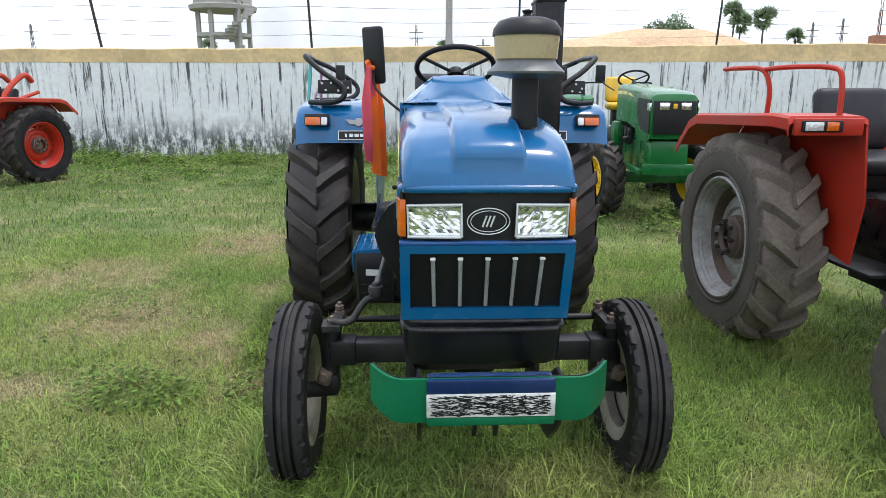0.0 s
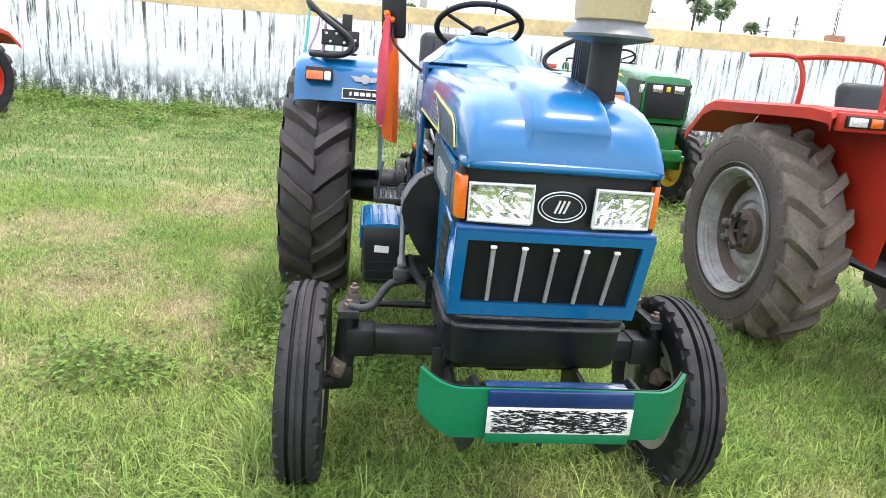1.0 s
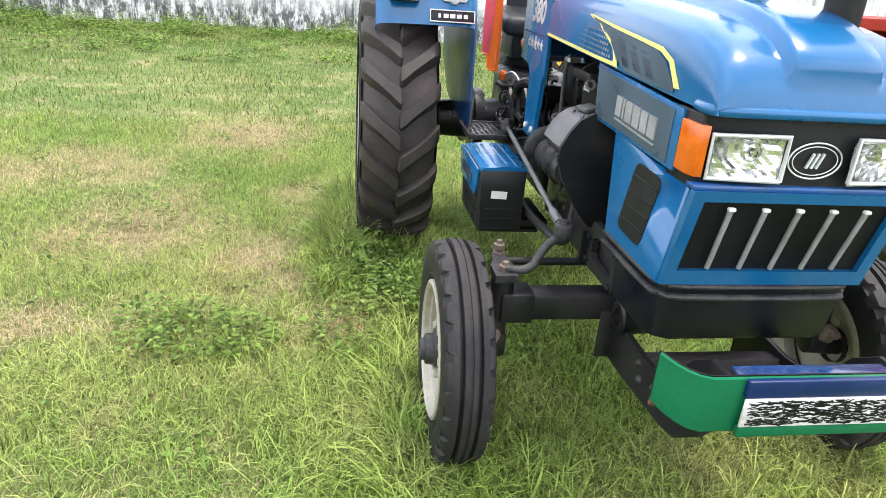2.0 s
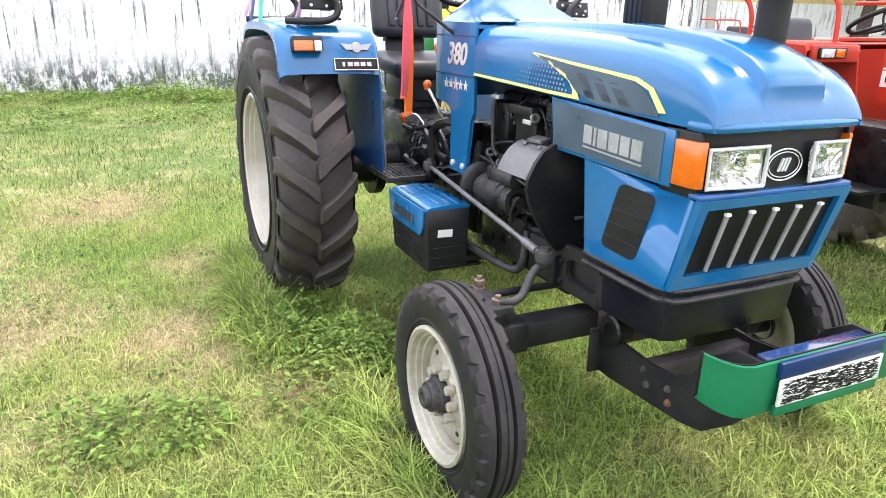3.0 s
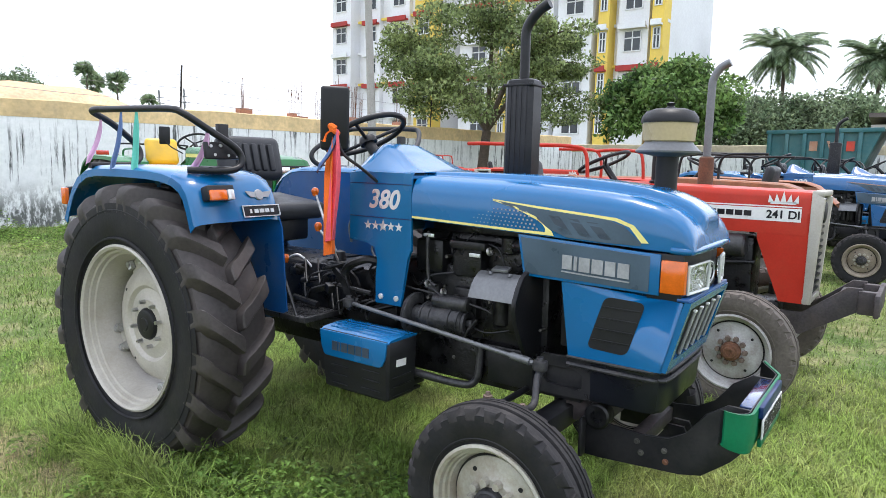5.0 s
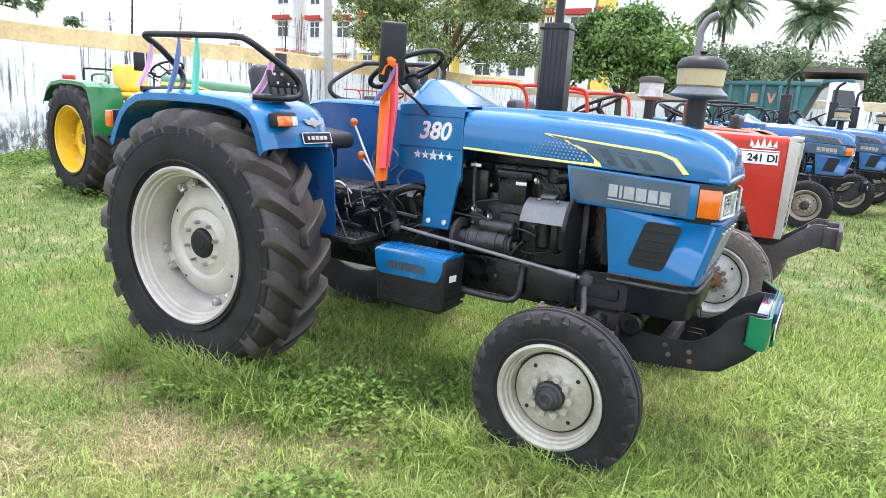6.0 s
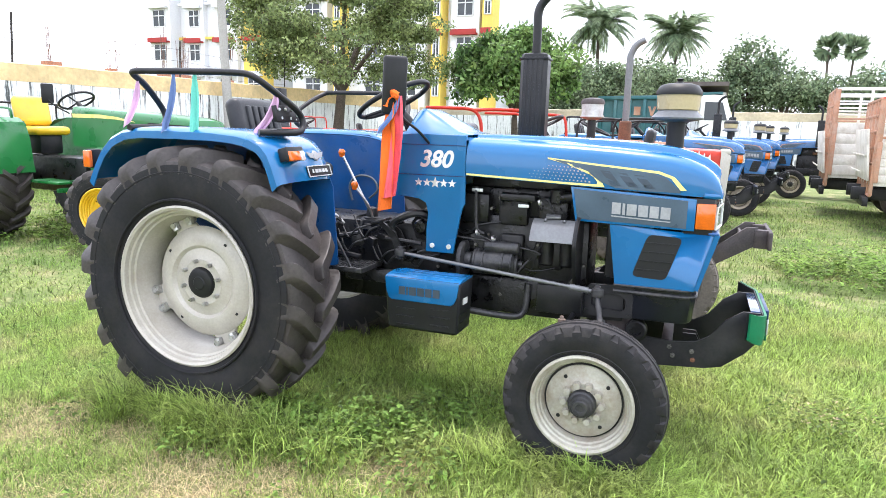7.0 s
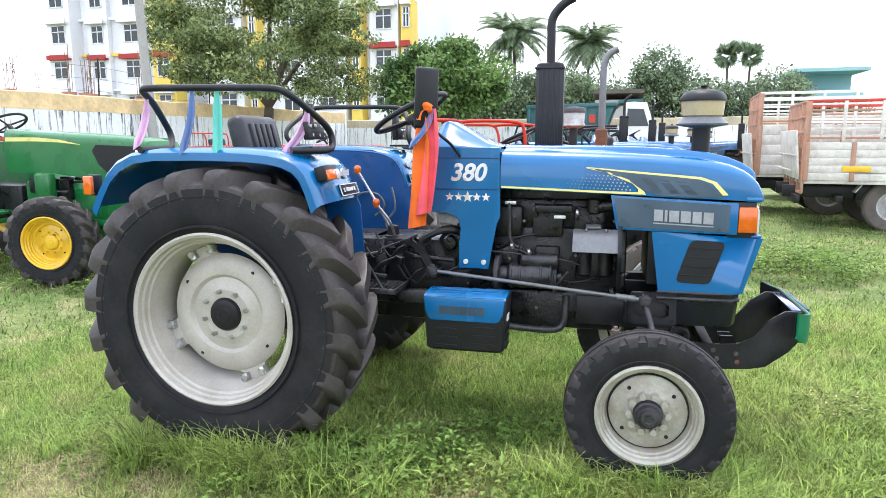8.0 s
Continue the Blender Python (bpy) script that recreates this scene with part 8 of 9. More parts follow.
    st = part("mirror_stalk", bm, M_BLACK, T)
    bm = bmesh.new()
    box(bm, (-0.48, 1.06, 1.72), (0.13, 0.03, 0.22), (0, 0, -15), bevel=0.014)
    part("mirror", bm, M_PLASTIC, st, "black mirror")
    return T


jd = green_tractor()
jd.matrix_world = pose(2.46, 5.64, 0, 0, 0, -5)

# the row of blue tractors beyond, like the first but without ribbons
for px, py, rz, lab in ((8.2, -0.34, 1, "blue tractor in the row with black engine"), (10.7, -0.88, -1, "blue tractor in the row behind another"), (13.2, -1.2, 2, "blue tractor near the end of the row"), (15.4, -2.15, 176, "blue tractor turned the other way at the row's end")):
    c = copy_thing(tractor, pose(px, py, 0, 0, 0, rz))
    tagged(c, lab, "tractor", "blue tractors in the row")
    for ch in [o for o in c.children_recursive if o.name.startswith(("ribbon", "mirror", "lower_stripe", "curved_stripe", "dot_pattern"))]:
        bpy.data.objects.remove(ch)
    for o in c.children_recursive:
        kind = o.name.split(".")[0]
        paint = None
        if kind in ("bumper", "bumper_step", "bumper_centre"):
            paint = M_GLOSSB
        elif kind in ("bonnet", "side_panel", "nose", "cowl_panel", "binnacle", "front_bead"):
            paint = M_ROWBLUE
        elif kind == "upper_stripe":
            paint = M_ORANGE_P
        elif kind in ("front_wheel", "disc"):
            paint = M_RIM_ROW
        if paint and o.material_slots:
            o.material_slots[0].link = "OBJECT"
            o.material_slots[0].material = paint

# ---- trucks ----
def truck_wheel(bm_parent, cx, cy, cz, side, R=0.42, w=0.22):
    m = wheel_frame(cx, cy, cz, side)
    bm = bmesh.new()
    lathe(bm, [(R * 0.56, -w * 0.42), (R * 0.7, -w * 0.5), (R * 0.92, -w * 0.48), (R, -w * 0.36), (R, -w * 0.1), (R - 0.012, -w * 0.08), (R - 0.012, w * 0.08), (R, w * 0.1), (R, w * 0.36), (R * 0.92, w * 0.48), (R * 0.7, w * 0.5), (R * 0.56, w * 0.42)], m, 36, closed=True)
    ty = part("wheel", bm, M_TYRE_DUST, bm_parent, "dusty truck tyre", smooth=35)
    bm = bmesh.new()
    lathe(bm, [(R * 0.57, w * 0.42), (R * 0.52, w * 0.40), (R * 0.46, w * 0.1), (R * 0.30, w * 0.14), (R * 0.22, w * 0.3), (0, w * 0.32)], m, 28)
    for i in range(8):
        a = 2 * PI * i / 8
        rod(bm, m @ Vector((R * 0.36 * math.cos(a), R * 0.36 * math.sin(a), w * 0.1)), m @ Vector((R * 0.36 * math.cos(a), R * 0.36 * math.sin(a), w * 0.22)), 0.014, seg=6)
    part("rim", bm, M_RIM_DULL, ty)


def cargo_truck(label, length, floor_z, board_z, top_z, board_mat, rail_mat, end_mat, far_rail):
    """An open-bed lorry: boarded sides, stake rails above, tailgate, chassis, cab at the far end. Side towards -x, tail at y = 0, front towards -y."""
    T = thing("truck", label, "truck", "parked cargo trucks")
    W = 1.9
    bm = bmesh.new()
    box(bm, (W / 2, -length / 2, floor_z), (W, length, 0.10), bevel=0.01)
    part("bed_floor", bm, M_CREAM_P, T)
    n = 5
    hgt = (board_z - floor_z) / n
    for xs in (0.0, W):
        for i in range(n):
            bm = bmesh.new()
            box(bm, (xs, -length / 2, floor_z + hgt * (i + 0.5)), (0.035, length, hgt - 0.012), bevel=0.008)
            part("side_board", bm, board_mat, T)
    bm = bmesh.new()
    for xs in (-0.025, W + 0.025):
        k = 6
        for i in range(k + 1):
            y = -length * i / k
            box(bm, (xs, min(-0.04, y), (floor_z + board_z) / 2), (0.03, 0.07, board_z - floor_z), bevel=0.006)
    part("side_post", bm, end_mat, T)
    for xs in (0.0, W):
        for j in range(5):
            z = board_z + 0.07 + (top_z - board_z - 0.07) * j / 4
            bm = bmesh.new()
            box(bm, (xs, -length / 2, z), (0.03, length, 0.035 if j < 4 else 0.05), bevel=0.006)
            part("stake_rail", bm, (M_ORANGE_P, M_CREAM_P, M_WHITE, rail_mat, far_rail)[j], T)
        for i in range(9):
            y = -0.02 - (length - 0.04) * i / 8
            bm = bmesh.new()
            box(bm, (xs, y, (board_z + top_z) / 2), (0.04, 0.05 if i else 0.09, top_z - board_z), bevel=0.006)
            part("stake", bm, end_mat if i in (0, 8) else M_CREAM_P, T)
    # tail end with ladder-like gate
    bm = bmesh.new()
    for i in range(6):
        x = W * i / 5
        box(bm, (x, 0.0, (floor_z + top_z) / 2 - 0.1), (0.05, 0.05, top_z - floor_z + 0.2), bevel=0.006)
    for i in range(7):
        z = floor_z - 0.2 + (top_z - floor_z + 0.2) * i / 6
        box(bm, (W / 2, 0.0, z), (W, 0.04, 0.04), bevel=0.006)
    tail = part("tailgate", bm, end_mat, T, "rusty orange barred tailgate")
    bm = bmesh.new()
    box(bm, (W / 2, 0.09, floor_z + 0.42), (W - 0.06, 0.035, 0.80), (-6, 0, 0), bevel=0.01)
    for i in range(3):
        box(bm, (W / 2, 0.112 + 0.026 * i, floor_z + 0.66 - 0.25 * i), (W - 0.08, 0.012, 0.03), (-6, 0, 0), bevel=0.003)
    part("tail_board", bm, board_mat, tail)
    bm = bmesh.new()
    for xs in (0.5, 1.4):
        box(bm, (xs, -length * 0.6, floor_z - 0.20), (0.09, length * 1.3, 0.20), bevel=0.01)
    box(bm, (W / 2, -0.6, 0.5), (1.5, 0.12, 0.12), bevel=0.02)
    box(bm, (W / 2, -1.1, floor_z - 0.2), (1.3, 0.5, 0.25), bevel=0.03)
    box(bm, (W / 2, 0.05, floor_z - 0.3), (W, 0.08, 0.14), bevel=0.01)
    part("chassis", bm, M_BLACK, T, "dark chassis rails")
    bm = bmesh.new()
    box(bm, (W / 2, -length - 0.85, 1.25), (1.8, 1.5, 1.6), bevel=0.12, seg=3)
    cab = part("cab", bm, M_WHITE, T, "pale cab")
    bm = bmesh.new()
    box(bm, (W / 2, -length - 0.9, 1.65), (1.82, 0.8, 0.5), bevel=0.05)
    part("cab_window", bm, M_GLASSY, cab)
    for s, x in ((-1, 0.22), (1, W - 0.22)):
        for y in (-1.35, -length - 0.9):
            truck_wheel(T, x, y, 0.40, s)
    bm = bmesh.new()
    for s in (0.12, W - 0.12):
        sheet(bm, [[(s - 0.12, y, z), (s + 0.12, y, z)] for y, z in ((-0.78, 0.62), (-0.92, 0.82), (-1.15, 0.90), (-1.55, 0.90), (-1.78, 0.82), (-1.92, 0.62))], 0.006)
    part("mudguard", bm, M_RIM_DULL, T)
    return T


tA = cargo_truck("dirty white boarded truck with stake rails", 4.4, 0.78, 1.75, 2.36, M_CREAM_P, M_WHITE, M_ORANGE_P, M_WHITE)
tA.matrix_world = pose(11.0, -2.36, 0, 0, 0, -4)
tB = cargo_truck("cream panelled truck with orange barred tailgate", 4.2, 0.80, 1.42, 2.07, M_CREAM_P, M_ORANGE_P, M_ORANGE_P, M_RED_FADE)
tB.matrix_world = pose(8.6, -2.66, 0, 0, 0, -4.5)
bm = bmesh.new()
box(bm, (-0.05, -0.75, 1.0), (0.012, 0.40, 0.09), bevel=0.003)
part("reflector", bm, M_YELLOW_T, tB, "yellow worn lettering strip left as a bar")


def dump_truck():
    """A tipper seen from its side: ribbed tub, sloping tail, white cab."""
    T = thing("dump_truck", "teal tipper truck with ribbed tub and white cab", "truck")
    bm = bmesh.new()
    prism(bm, [(2.80, 1.20), (2.80, 2.46), (0.10, 2.52), (0.55, 1.20)], 0.0, 2.3, "x", bevel=0.02)
    tub = part("tub", bm, M_TEAL_T, T, "teal steel tipping tub", smooth=0)
    for i in range(6):
        bm = bmesh.new()
        y = 2.72 - 0.43 * i
        box(bm, (-0.05, y, 1.86), (0.10, 0.10, 1.22), bevel=0.01)
        part("rib", bm, M_TEAL_T, tub)
    bm = bmesh.new()
    box(bm, (-0.05, 1.44, 2.49), (0.12, 2.74, 0.12), (-1.3, 0, 0), bevel=0.01)
    box(bm, (-0.05, 1.66, 1.26), (0.12, 2.30, 0.12), bevel=0.01)
    part("rim_beam", bm, M_TEAL_T, tub)
    for i, (y, mt) in enumerate(((1.64, M_ORANGE_P), (1.21, M_ORANGE_P), (0.78, M_RED_FADE))):
        bm = bmesh.new()
        if i == 1:
            prism(bm, [(y + 0.12, 2.20), (y + 0.05, 2.20), (y, 2.02), (y - 0.05, 2.20), (y - 0.12, 2.20), (y - 0.03, 1.90), (y + 0.03, 1.90)], -0.02, -0.03, "x")
        else:
            box(bm, (-0.02, y, 2.05), (0.02, 0.19, 0.28))
        part("sign_patch", bm, mt, tub, "painted patch", smooth=0)
    bm = bmesh.new()
    prism(bm, [(0.10, 2.46), (0.02, 2.66), (-0.70, 2.70), (-0.70, 2.64), (0.0, 2.56)], 0.1, 2.2, "x")
    part("cab_guard", bm, M_TEAL_T, tub, "teal canopy over the cab")
    bm = bmesh.new()
    prism(bm, [(-0.12, 0.75), (-0.12, 2.55), (-0.22, 2.64), (-0.80, 2.58), (-1.05, 1.75), (-1.10, 0.75)], 0.1, 2.2, "x", bevel=0.05)
    cab = part("cab", bm, M_WHITE, T, "white square cab")
    bm = bmesh.new()
    prism(bm, [(-0.25, 1.80), (-0.25, 2.38), (-0.72, 2.36), (-0.88, 1.80)], 0.08, 0.12, "x")
    part("side_window", bm, M_GLASSY, cab)
    bm = bmesh.new()
    box(bm, (1.15, 0.9, 1.0), (0.9, 3.6, 0.25), bevel=0.02)
    part("chassis", bm, M_BLACK, T)
    for s, x in ((-1, 0.25), (1, 2.05)):
        for y in (2.2, 1.1, -0.6):
            truck_wheel(T, x, y, 0.5, s, 0.5, 0.28)
    return T


dt = dump_truck()
dt.matrix_world = pose(22.3, 0.48, 0) @ Matrix.Diagonal((1.15, 1.22, 1.10, 1))


# ---- trees ----
def leaf_material(name, dark, light):
    return turf_material(name, dark, light, tuple(0.6 * a + 0.4 * b for a, b in zip(light, (0.25, 0.22, 0.06))), True)


M_LEAF_DK = leaf_material("dark_leaves", (0.068, 0.138, 0.042), (0.17, 0.27, 0.085))
M_LEAF_OL = leaf_material("olive_leaves", (0.135, 0.185, 0.075), (0.25, 0.305, 0.13))
# distance haze is mixed into these greens: paler and greyer than the near leaves
M_LEAF_FAR = leaf_material("haze_tinted_leaves", (0.125, 0.185, 0.108), (0.225, 0.285, 0.172))
M_BARK = make_mat("bark", (0.085, 0.065, 0.05), 0.9, 0, 5, 0.3, 25, 0.3, 0.9, 0.05, bump_dist=0.03)


def foliage_mesh(name, centres, leaf, seed, mat, flat=0.7):
    """Leaves spread through clumps: centres of (x, y, z, radius, number)."""
    r = np.random.RandomState(seed)
    P = []
    for cx, cy, cz, rad, n in centres:
        d = r.normal(size=(n, 3))
        d /= np.linalg.norm(d, axis=1, keepdims=True)
        q = rad * r.uniform(0.35, 1.0, (n, 1)) ** 0.6
        P.append(np.array([[cx, cy, cz]]) + d * q * np.array([[1, 1, flat]]))
    P = np.concatenate(P)
    n = len(P)
    u = r.normal(size=(n, 3))
    u[:, 2] -= 0.4
    u /= np.linalg.norm(u, axis=1, keepdims=True)
    v = np.cross(u, r.normal(size=(n, 3)))
    v /= np.linalg.norm(v, axis=1, keepdims=True)
    l = (leaf * r.uniform(0.6, 1.4, (n, 1)))
    co = np.stack([P, P + u * l * 0.5 + v * l * 0.28, P + u * l, P + u * l * 0.5 - v * l * 0.28], 1).reshape(-1, 3).astype(np.float32)
    base = np.arange(n) * 4
    loops = np.stack([base, base + 1, base + 2, base + 3], 1).reshape(-1)
    me = bpy.data.meshes.new(name)
    me.vertices.add(4 * n)
    me.vertices.foreach_set("co", co.ravel())
    me.loops.add(4 * n)
    me.loops.foreach_set("vertex_index", loops.astype(np.int32))
    me.polygons.add(n)
    me.polygons.foreach_set("loop_start", (np.arange(n) * 4).astype(np.int32))
    me.update(calc_edges=True)
    me.materials.append(mat)
    return me


def tree(label, height, fork, spread, crown_base, leaf, leaves, seed, mat, lean=(0, 0), clump=0.16, flat=0.75):
    """A trunk that forks into limbs, with clumps of leaves round the limbs' ends."""
    r = random.Random(seed)
    T = thing("tree", label, "tree")
    bm = bmesh.new()
    ends = []
    top = Vector((lean[0], lean[1], fork))
    tube(bm, [(0, 0, -0.1), (lean[0] * 0.3 + 0.04, lean[1] * 0.3, fork * 0.5), top], height * 0.032, 10, 5, r1=height * 0.022)
    limbs = 7
    for i in range(limbs):
        a = 2 * PI * i / limbs + r.uniform(-0.3, 0.3)
        rise = r.uniform(0.35, 1.0)
        reach = spread * r.uniform(0.55, 0.9) * (1.15 - 0.55 * rise)
        tip = Vector((top.x + reach * math.cos(a), top.y + reach * math.sin(a), crown_base + (height - crown_base) * rise * 0.85))
        mid = top.lerp(tip, 0.5) + Vector((0, 0, 0.12 * height * r.uniform(0.2, 1)))
        tube(bm, [top, mid, tip], height * 0.014, 7, 4, r1=height * 0.004)
        ends.append(tip)
        for k in range(4):
            p = mid.lerp(tip, r.uniform(0.1, 0.9))
            b2 = a + r.uniform(-1.2, 1.2)
            q = p + Vector((math.cos(b2), math.sin(b2), r.uniform(-0.15, 0.7))) * spread * r.uniform(0.22, 0.45)
            q.z = max(crown_base * 0.95, min(height * 0.97, q.z))
            tube(bm, [p, p.lerp(q, 0.5) + Vector((0, 0, 0.1)), q], height * 0.006, 5, 3, r1=height * 0.002)
            ends.append(q)
            ends.append(p)
    part("trunk", bm, M_BARK, T, "rough grey-brown trunk and limbs", smooth=50)
    # fill the crown's outline with more clumps
    for k in range(60):
        a, e = r.uniform(0, 2 * PI), r.uniform(0.05, 1.0)
        rad = spread * math.sqrt(max(0.0, 1 - (e * 0.95) ** 2)) * r.uniform(0.4, 0.95)
        ends.append(Vector((top.x + rad * math.cos(a), top.y + rad * math.sin(a), crown_base + (height - crown_base) * e * 0.95)))
    per = int(leaves / len(ends))
    cs = [(p.x, p.y, p.z, spread * clump * r.uniform(0.7, 1.5), int(per * r.uniform(0.6, 1.4))) for p in ends]
    ob = new("crown", foliage_mesh("crown", cs, leaf, seed, mat, flat))
    ob.parent = T
    return T


t1 = tree("broad feathery olive tree before the wall", 7.2, 2.6, 4.1, 2.7, 0.12, 48000, 3, M_LEAF_OL, (0.2, -0.1), 0.17, 0.42)
t1.matrix_world = pose(17.4, 12.3, 0)
t2 = tree("dense dark-green tree with a crooked trunk", 4.85, 1.9, 2.35, 2.55, 0.17, 24000, 8, M_LEAF_DK, (0.25, 0.1), 0.22, 0.75)
t2.matrix_world = pose(20.2, 6.5, 0)

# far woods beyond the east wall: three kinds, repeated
kinds = [tree("far green tree above the wall, haze put into its leaf colour", 7.5, 2.5, 3.4, 2.2, 0.26, 11000, 51, M_LEAF_FAR, (0.2, 0), 0.24, 0.85),
         tree("far green tree above the wall, haze put into its leaf colour", 8.6, 3.0, 2.9, 2.8, 0.25, 10000, 52, M_LEAF_FAR, (-0.2, 0.2), 0.24, 0.95),
         tree("far green tree above the wall, haze put into its leaf colour", 6.2, 2.0, 3.6, 1.6, 0.25, 10000, 53, M_LEAF_FAR, (0, 0.2), 0.26, 0.75)]
for k in kinds:
    tagged(k, group="far trees")
rt = random.Random(9)
HEIGHTS = (7.5, 8.6, 6.2)
spots = [(57, 16.5, 0, 7.0), (55, 13.2, 2, 6.4), (55, 9.6, 2, 6.3), (56, 7.0, 0, 6.6), (54, 4.2, 2, 6.0), (56, 1.4, 2, 5.3), (57, -2.4, 1, 7.9), (56, -5.0, 0, 7.0), (57, -7.9, 1, 6.2), (58, -11.4, 0, 7.3), (60, -13.8, 2, 4.9), (60, -17.5, 2, 4.5),
         (58, -21.5, 0, 4.7), (60, -26, 1, 4.8), (64, -31, 0, 5.2), (66, 6, 1, 6.6), (66, 12, 0, 7.0)]
used = set()
for x, y, k, top in spots:
    q = top * (1.14 if y > -4 else 1.0) / HEIGHTS[k]
    m = pose(x, y, 0, 0, 0, rt.uniform(0, 360)) @ Matrix.Diagonal((q, q, q, 1))
    if k not in used:
        kinds[k].matrix_world = m
        used.add(k)
    else:
        c = copy_thing(kinds[k], pose(x, y, 0))
        c.matrix_world = m


def palm(label, height, lean, fronds, length, seed, fan=False):
    """A ringed trunk with a head of drooping fronds, or a ball of stiff fans."""
    r = random.Random(seed)
    T = thing("palm_tree", label, "palm tree")
    bm = bmesh.new()
    top = Vector((lean, 0.3 * lean, height))
    tube(bm, [(0, 0, -0.2), (lean * 0.2, 0, height * 0.5), top], 0.17, 9, 6, r1=0.11)
    part("trunk", bm, M_BARK, T, "slim ringed trunk")
    verts, faces = [], []

    def leaflet(p, d, s, l, w):
        k = len(verts)
        verts.extend([tuple(p), tuple(p + d * l * 0.5 + s * w), tuple(p + d * l), tuple(p + d * l * 0.5 - s * w)])
        faces.append((k, k + 1, k + 2, k + 3))
    for i in range(fronds):
        a = 2 * PI * i / fronds * (7 if fan else 1) + r.uniform(-0.2, 0.2)
        up = r.uniform(-0.9 if fan else -0.5, 2.4 if fan else 1.9)
        d0 = Vector((math.cos(a), math.sin(a), up)).normalized()
        if fan:
            fl = length * r.uniform(0.55, 1.15)
            c = top + d0 * fl * r.uniform(0.15, 0.55)
            side = d0.cross(Vector((r.uniform(-1, 1), r.uniform(-1, 1), r.uniform(-1, 1))))
            side.normalize()
            for q in range(13):
                b = (q - 6) / 6 * 1.35
                d = (d0 * math.cos(b) + side * math.sin(b)).normalized()
                leaflet(c, d, d0.cross(side).cross(d).normalized(), fl * r.uniform(0.5, 0.75), length * 0.05)
            leaflet(top, d0, side, length * 0.6, 0.02)
        else:
            p = top.copy()
            d = d0.copy()
            for q in range(12):
                step = length / 12
                nxt = p + d * step
                side = d.cross(Vector((0, 0, 1))).normalized()
                for sg in (-1, 1):
                    for z in range(3):
                        pp = p.lerp(nxt, 0.33 * z)
                        ld = (side * sg * 0.8 + d * 0.55 - Vector((0, 0, 0.45))).normalized()
                        leaflet(pp, ld, d, length * 0.30 * (1 - abs(q - 4) / 11), 0.055)
                leaflet(p, d, side, step * 1.2, 0.03)
                p = nxt
                d = (d - Vector((0, 0, 0.13))).normalized()
    me = bpy.data.meshes.new("fronds")
    me.from_pydata(verts, [], faces)
    # fronds share the far-leaf colours with the haze mixed in
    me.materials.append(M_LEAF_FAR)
    ob = new("fronds", me)
    ob.parent = T
    return T


coco = palm("tall coconut palm rising over the far trees", 9.4, 0.3, 46, 3.3, 4)
tagged(coco, group="coconut palms")
coco.matrix_world = pose(60, 10.6, 0.2, 0, 0, 20) @ Matrix.Diagonal((1.18, 1.18, 1.18, 1))
for x, y, rz, s in ((60, 3.8, 140, 1.07), (57, 17.6, 250, 0.85)):
    c = copy_thing(coco, pose(x, y, 0, 0, 0, rz))
    c.scale = (s, s, s)
pal = palm("tall palmyra palm with a round fan head", 10.7, 0.2, 32, 1.9, 6, fan=True)
tagged(pal, group="palmyra palms")
pal.matrix_world = pose(39.8, 90, 0.9, 0, 0, 0)
for x, y, z, s in ((41.7, 92, 40, 0.97), (44.0, 90, 80, 1.02), (48.4, 90, 10, 0.80), (60, -8.0, 30, 0.80), (60, -9.6, 200, 0.79), (-32, 96, 70, 0.7), (1.5, 96, 70, 0.7)):
    c = copy_thing(pal, pose(x, y, 0, 0, 0, z))
    c.scale = (s, s, s)
for k, (x, y, z, sc) in enumerate(((30.6, 88, 0, 1.1), (33.2, 90, 40, 0.88), (28.9, 92, 80, 0.85), (25.2, 90, 20, 0.80))):
    c = copy_thing(kinds[0], pose(x, y, 3.0, 0, 0, z))
    c.scale = (sc, sc, sc)

# ---- buildings ----
M_BWHITE = make_mat("white_render", (0.70, 0.71, 0.73), 0.85, 0, 0.4, 0.08, 8, 0.05, 0.1, dirt=(0.45, 0.45, 0.45), dirt_amount=0.3, dirt_scale=0.8)
M_BYELLOW = make_mat("yellow_render", (0.72, 0.52, 0.10), 0.85, 0, 0.4, 0.08, 8, 0.05, 0.1, dirt=(0.45, 0.35, 0.15), dirt_amount=0.3, dirt_scale=0.8)
M_BRED = make_mat("maroon_band", (0.34, 0.035, 0.03), 0.8, 0, 0.6, 0.1, 8, 0.05, 0.05)
M_BRICK = make_mat("raw_brickwork", (0.36, 0.15, 0.085), 0.9, 0, 1.2, 0.25, 10, 0.2, 0.3, dirt=(0.30, 0.26, 0.22), dirt_amount=0.5)


def building_window(parent, x, y, z, w, h):
    bm = bmesh.new()
    for dy in (-w / 2, w / 2, 0):
        box(bm, (x - 0.03, y + dy, z), (0.10, 0.08, h))
    for dz in (-h / 2, h / 2, 0.15 * h):
        box(bm, (x - 0.03, y, z + dz), (0.10, w + 0.08, 0.08))
    wn = part("window", bm, M_BWHITE, parent, smooth=0)
    bm = bmesh.new()
    box(bm, (x - 0.03, y, z), (0.03, w - 0.05, h - 0.05))
    part("pane", bm, M_GLASSY, wn, smooth=0)


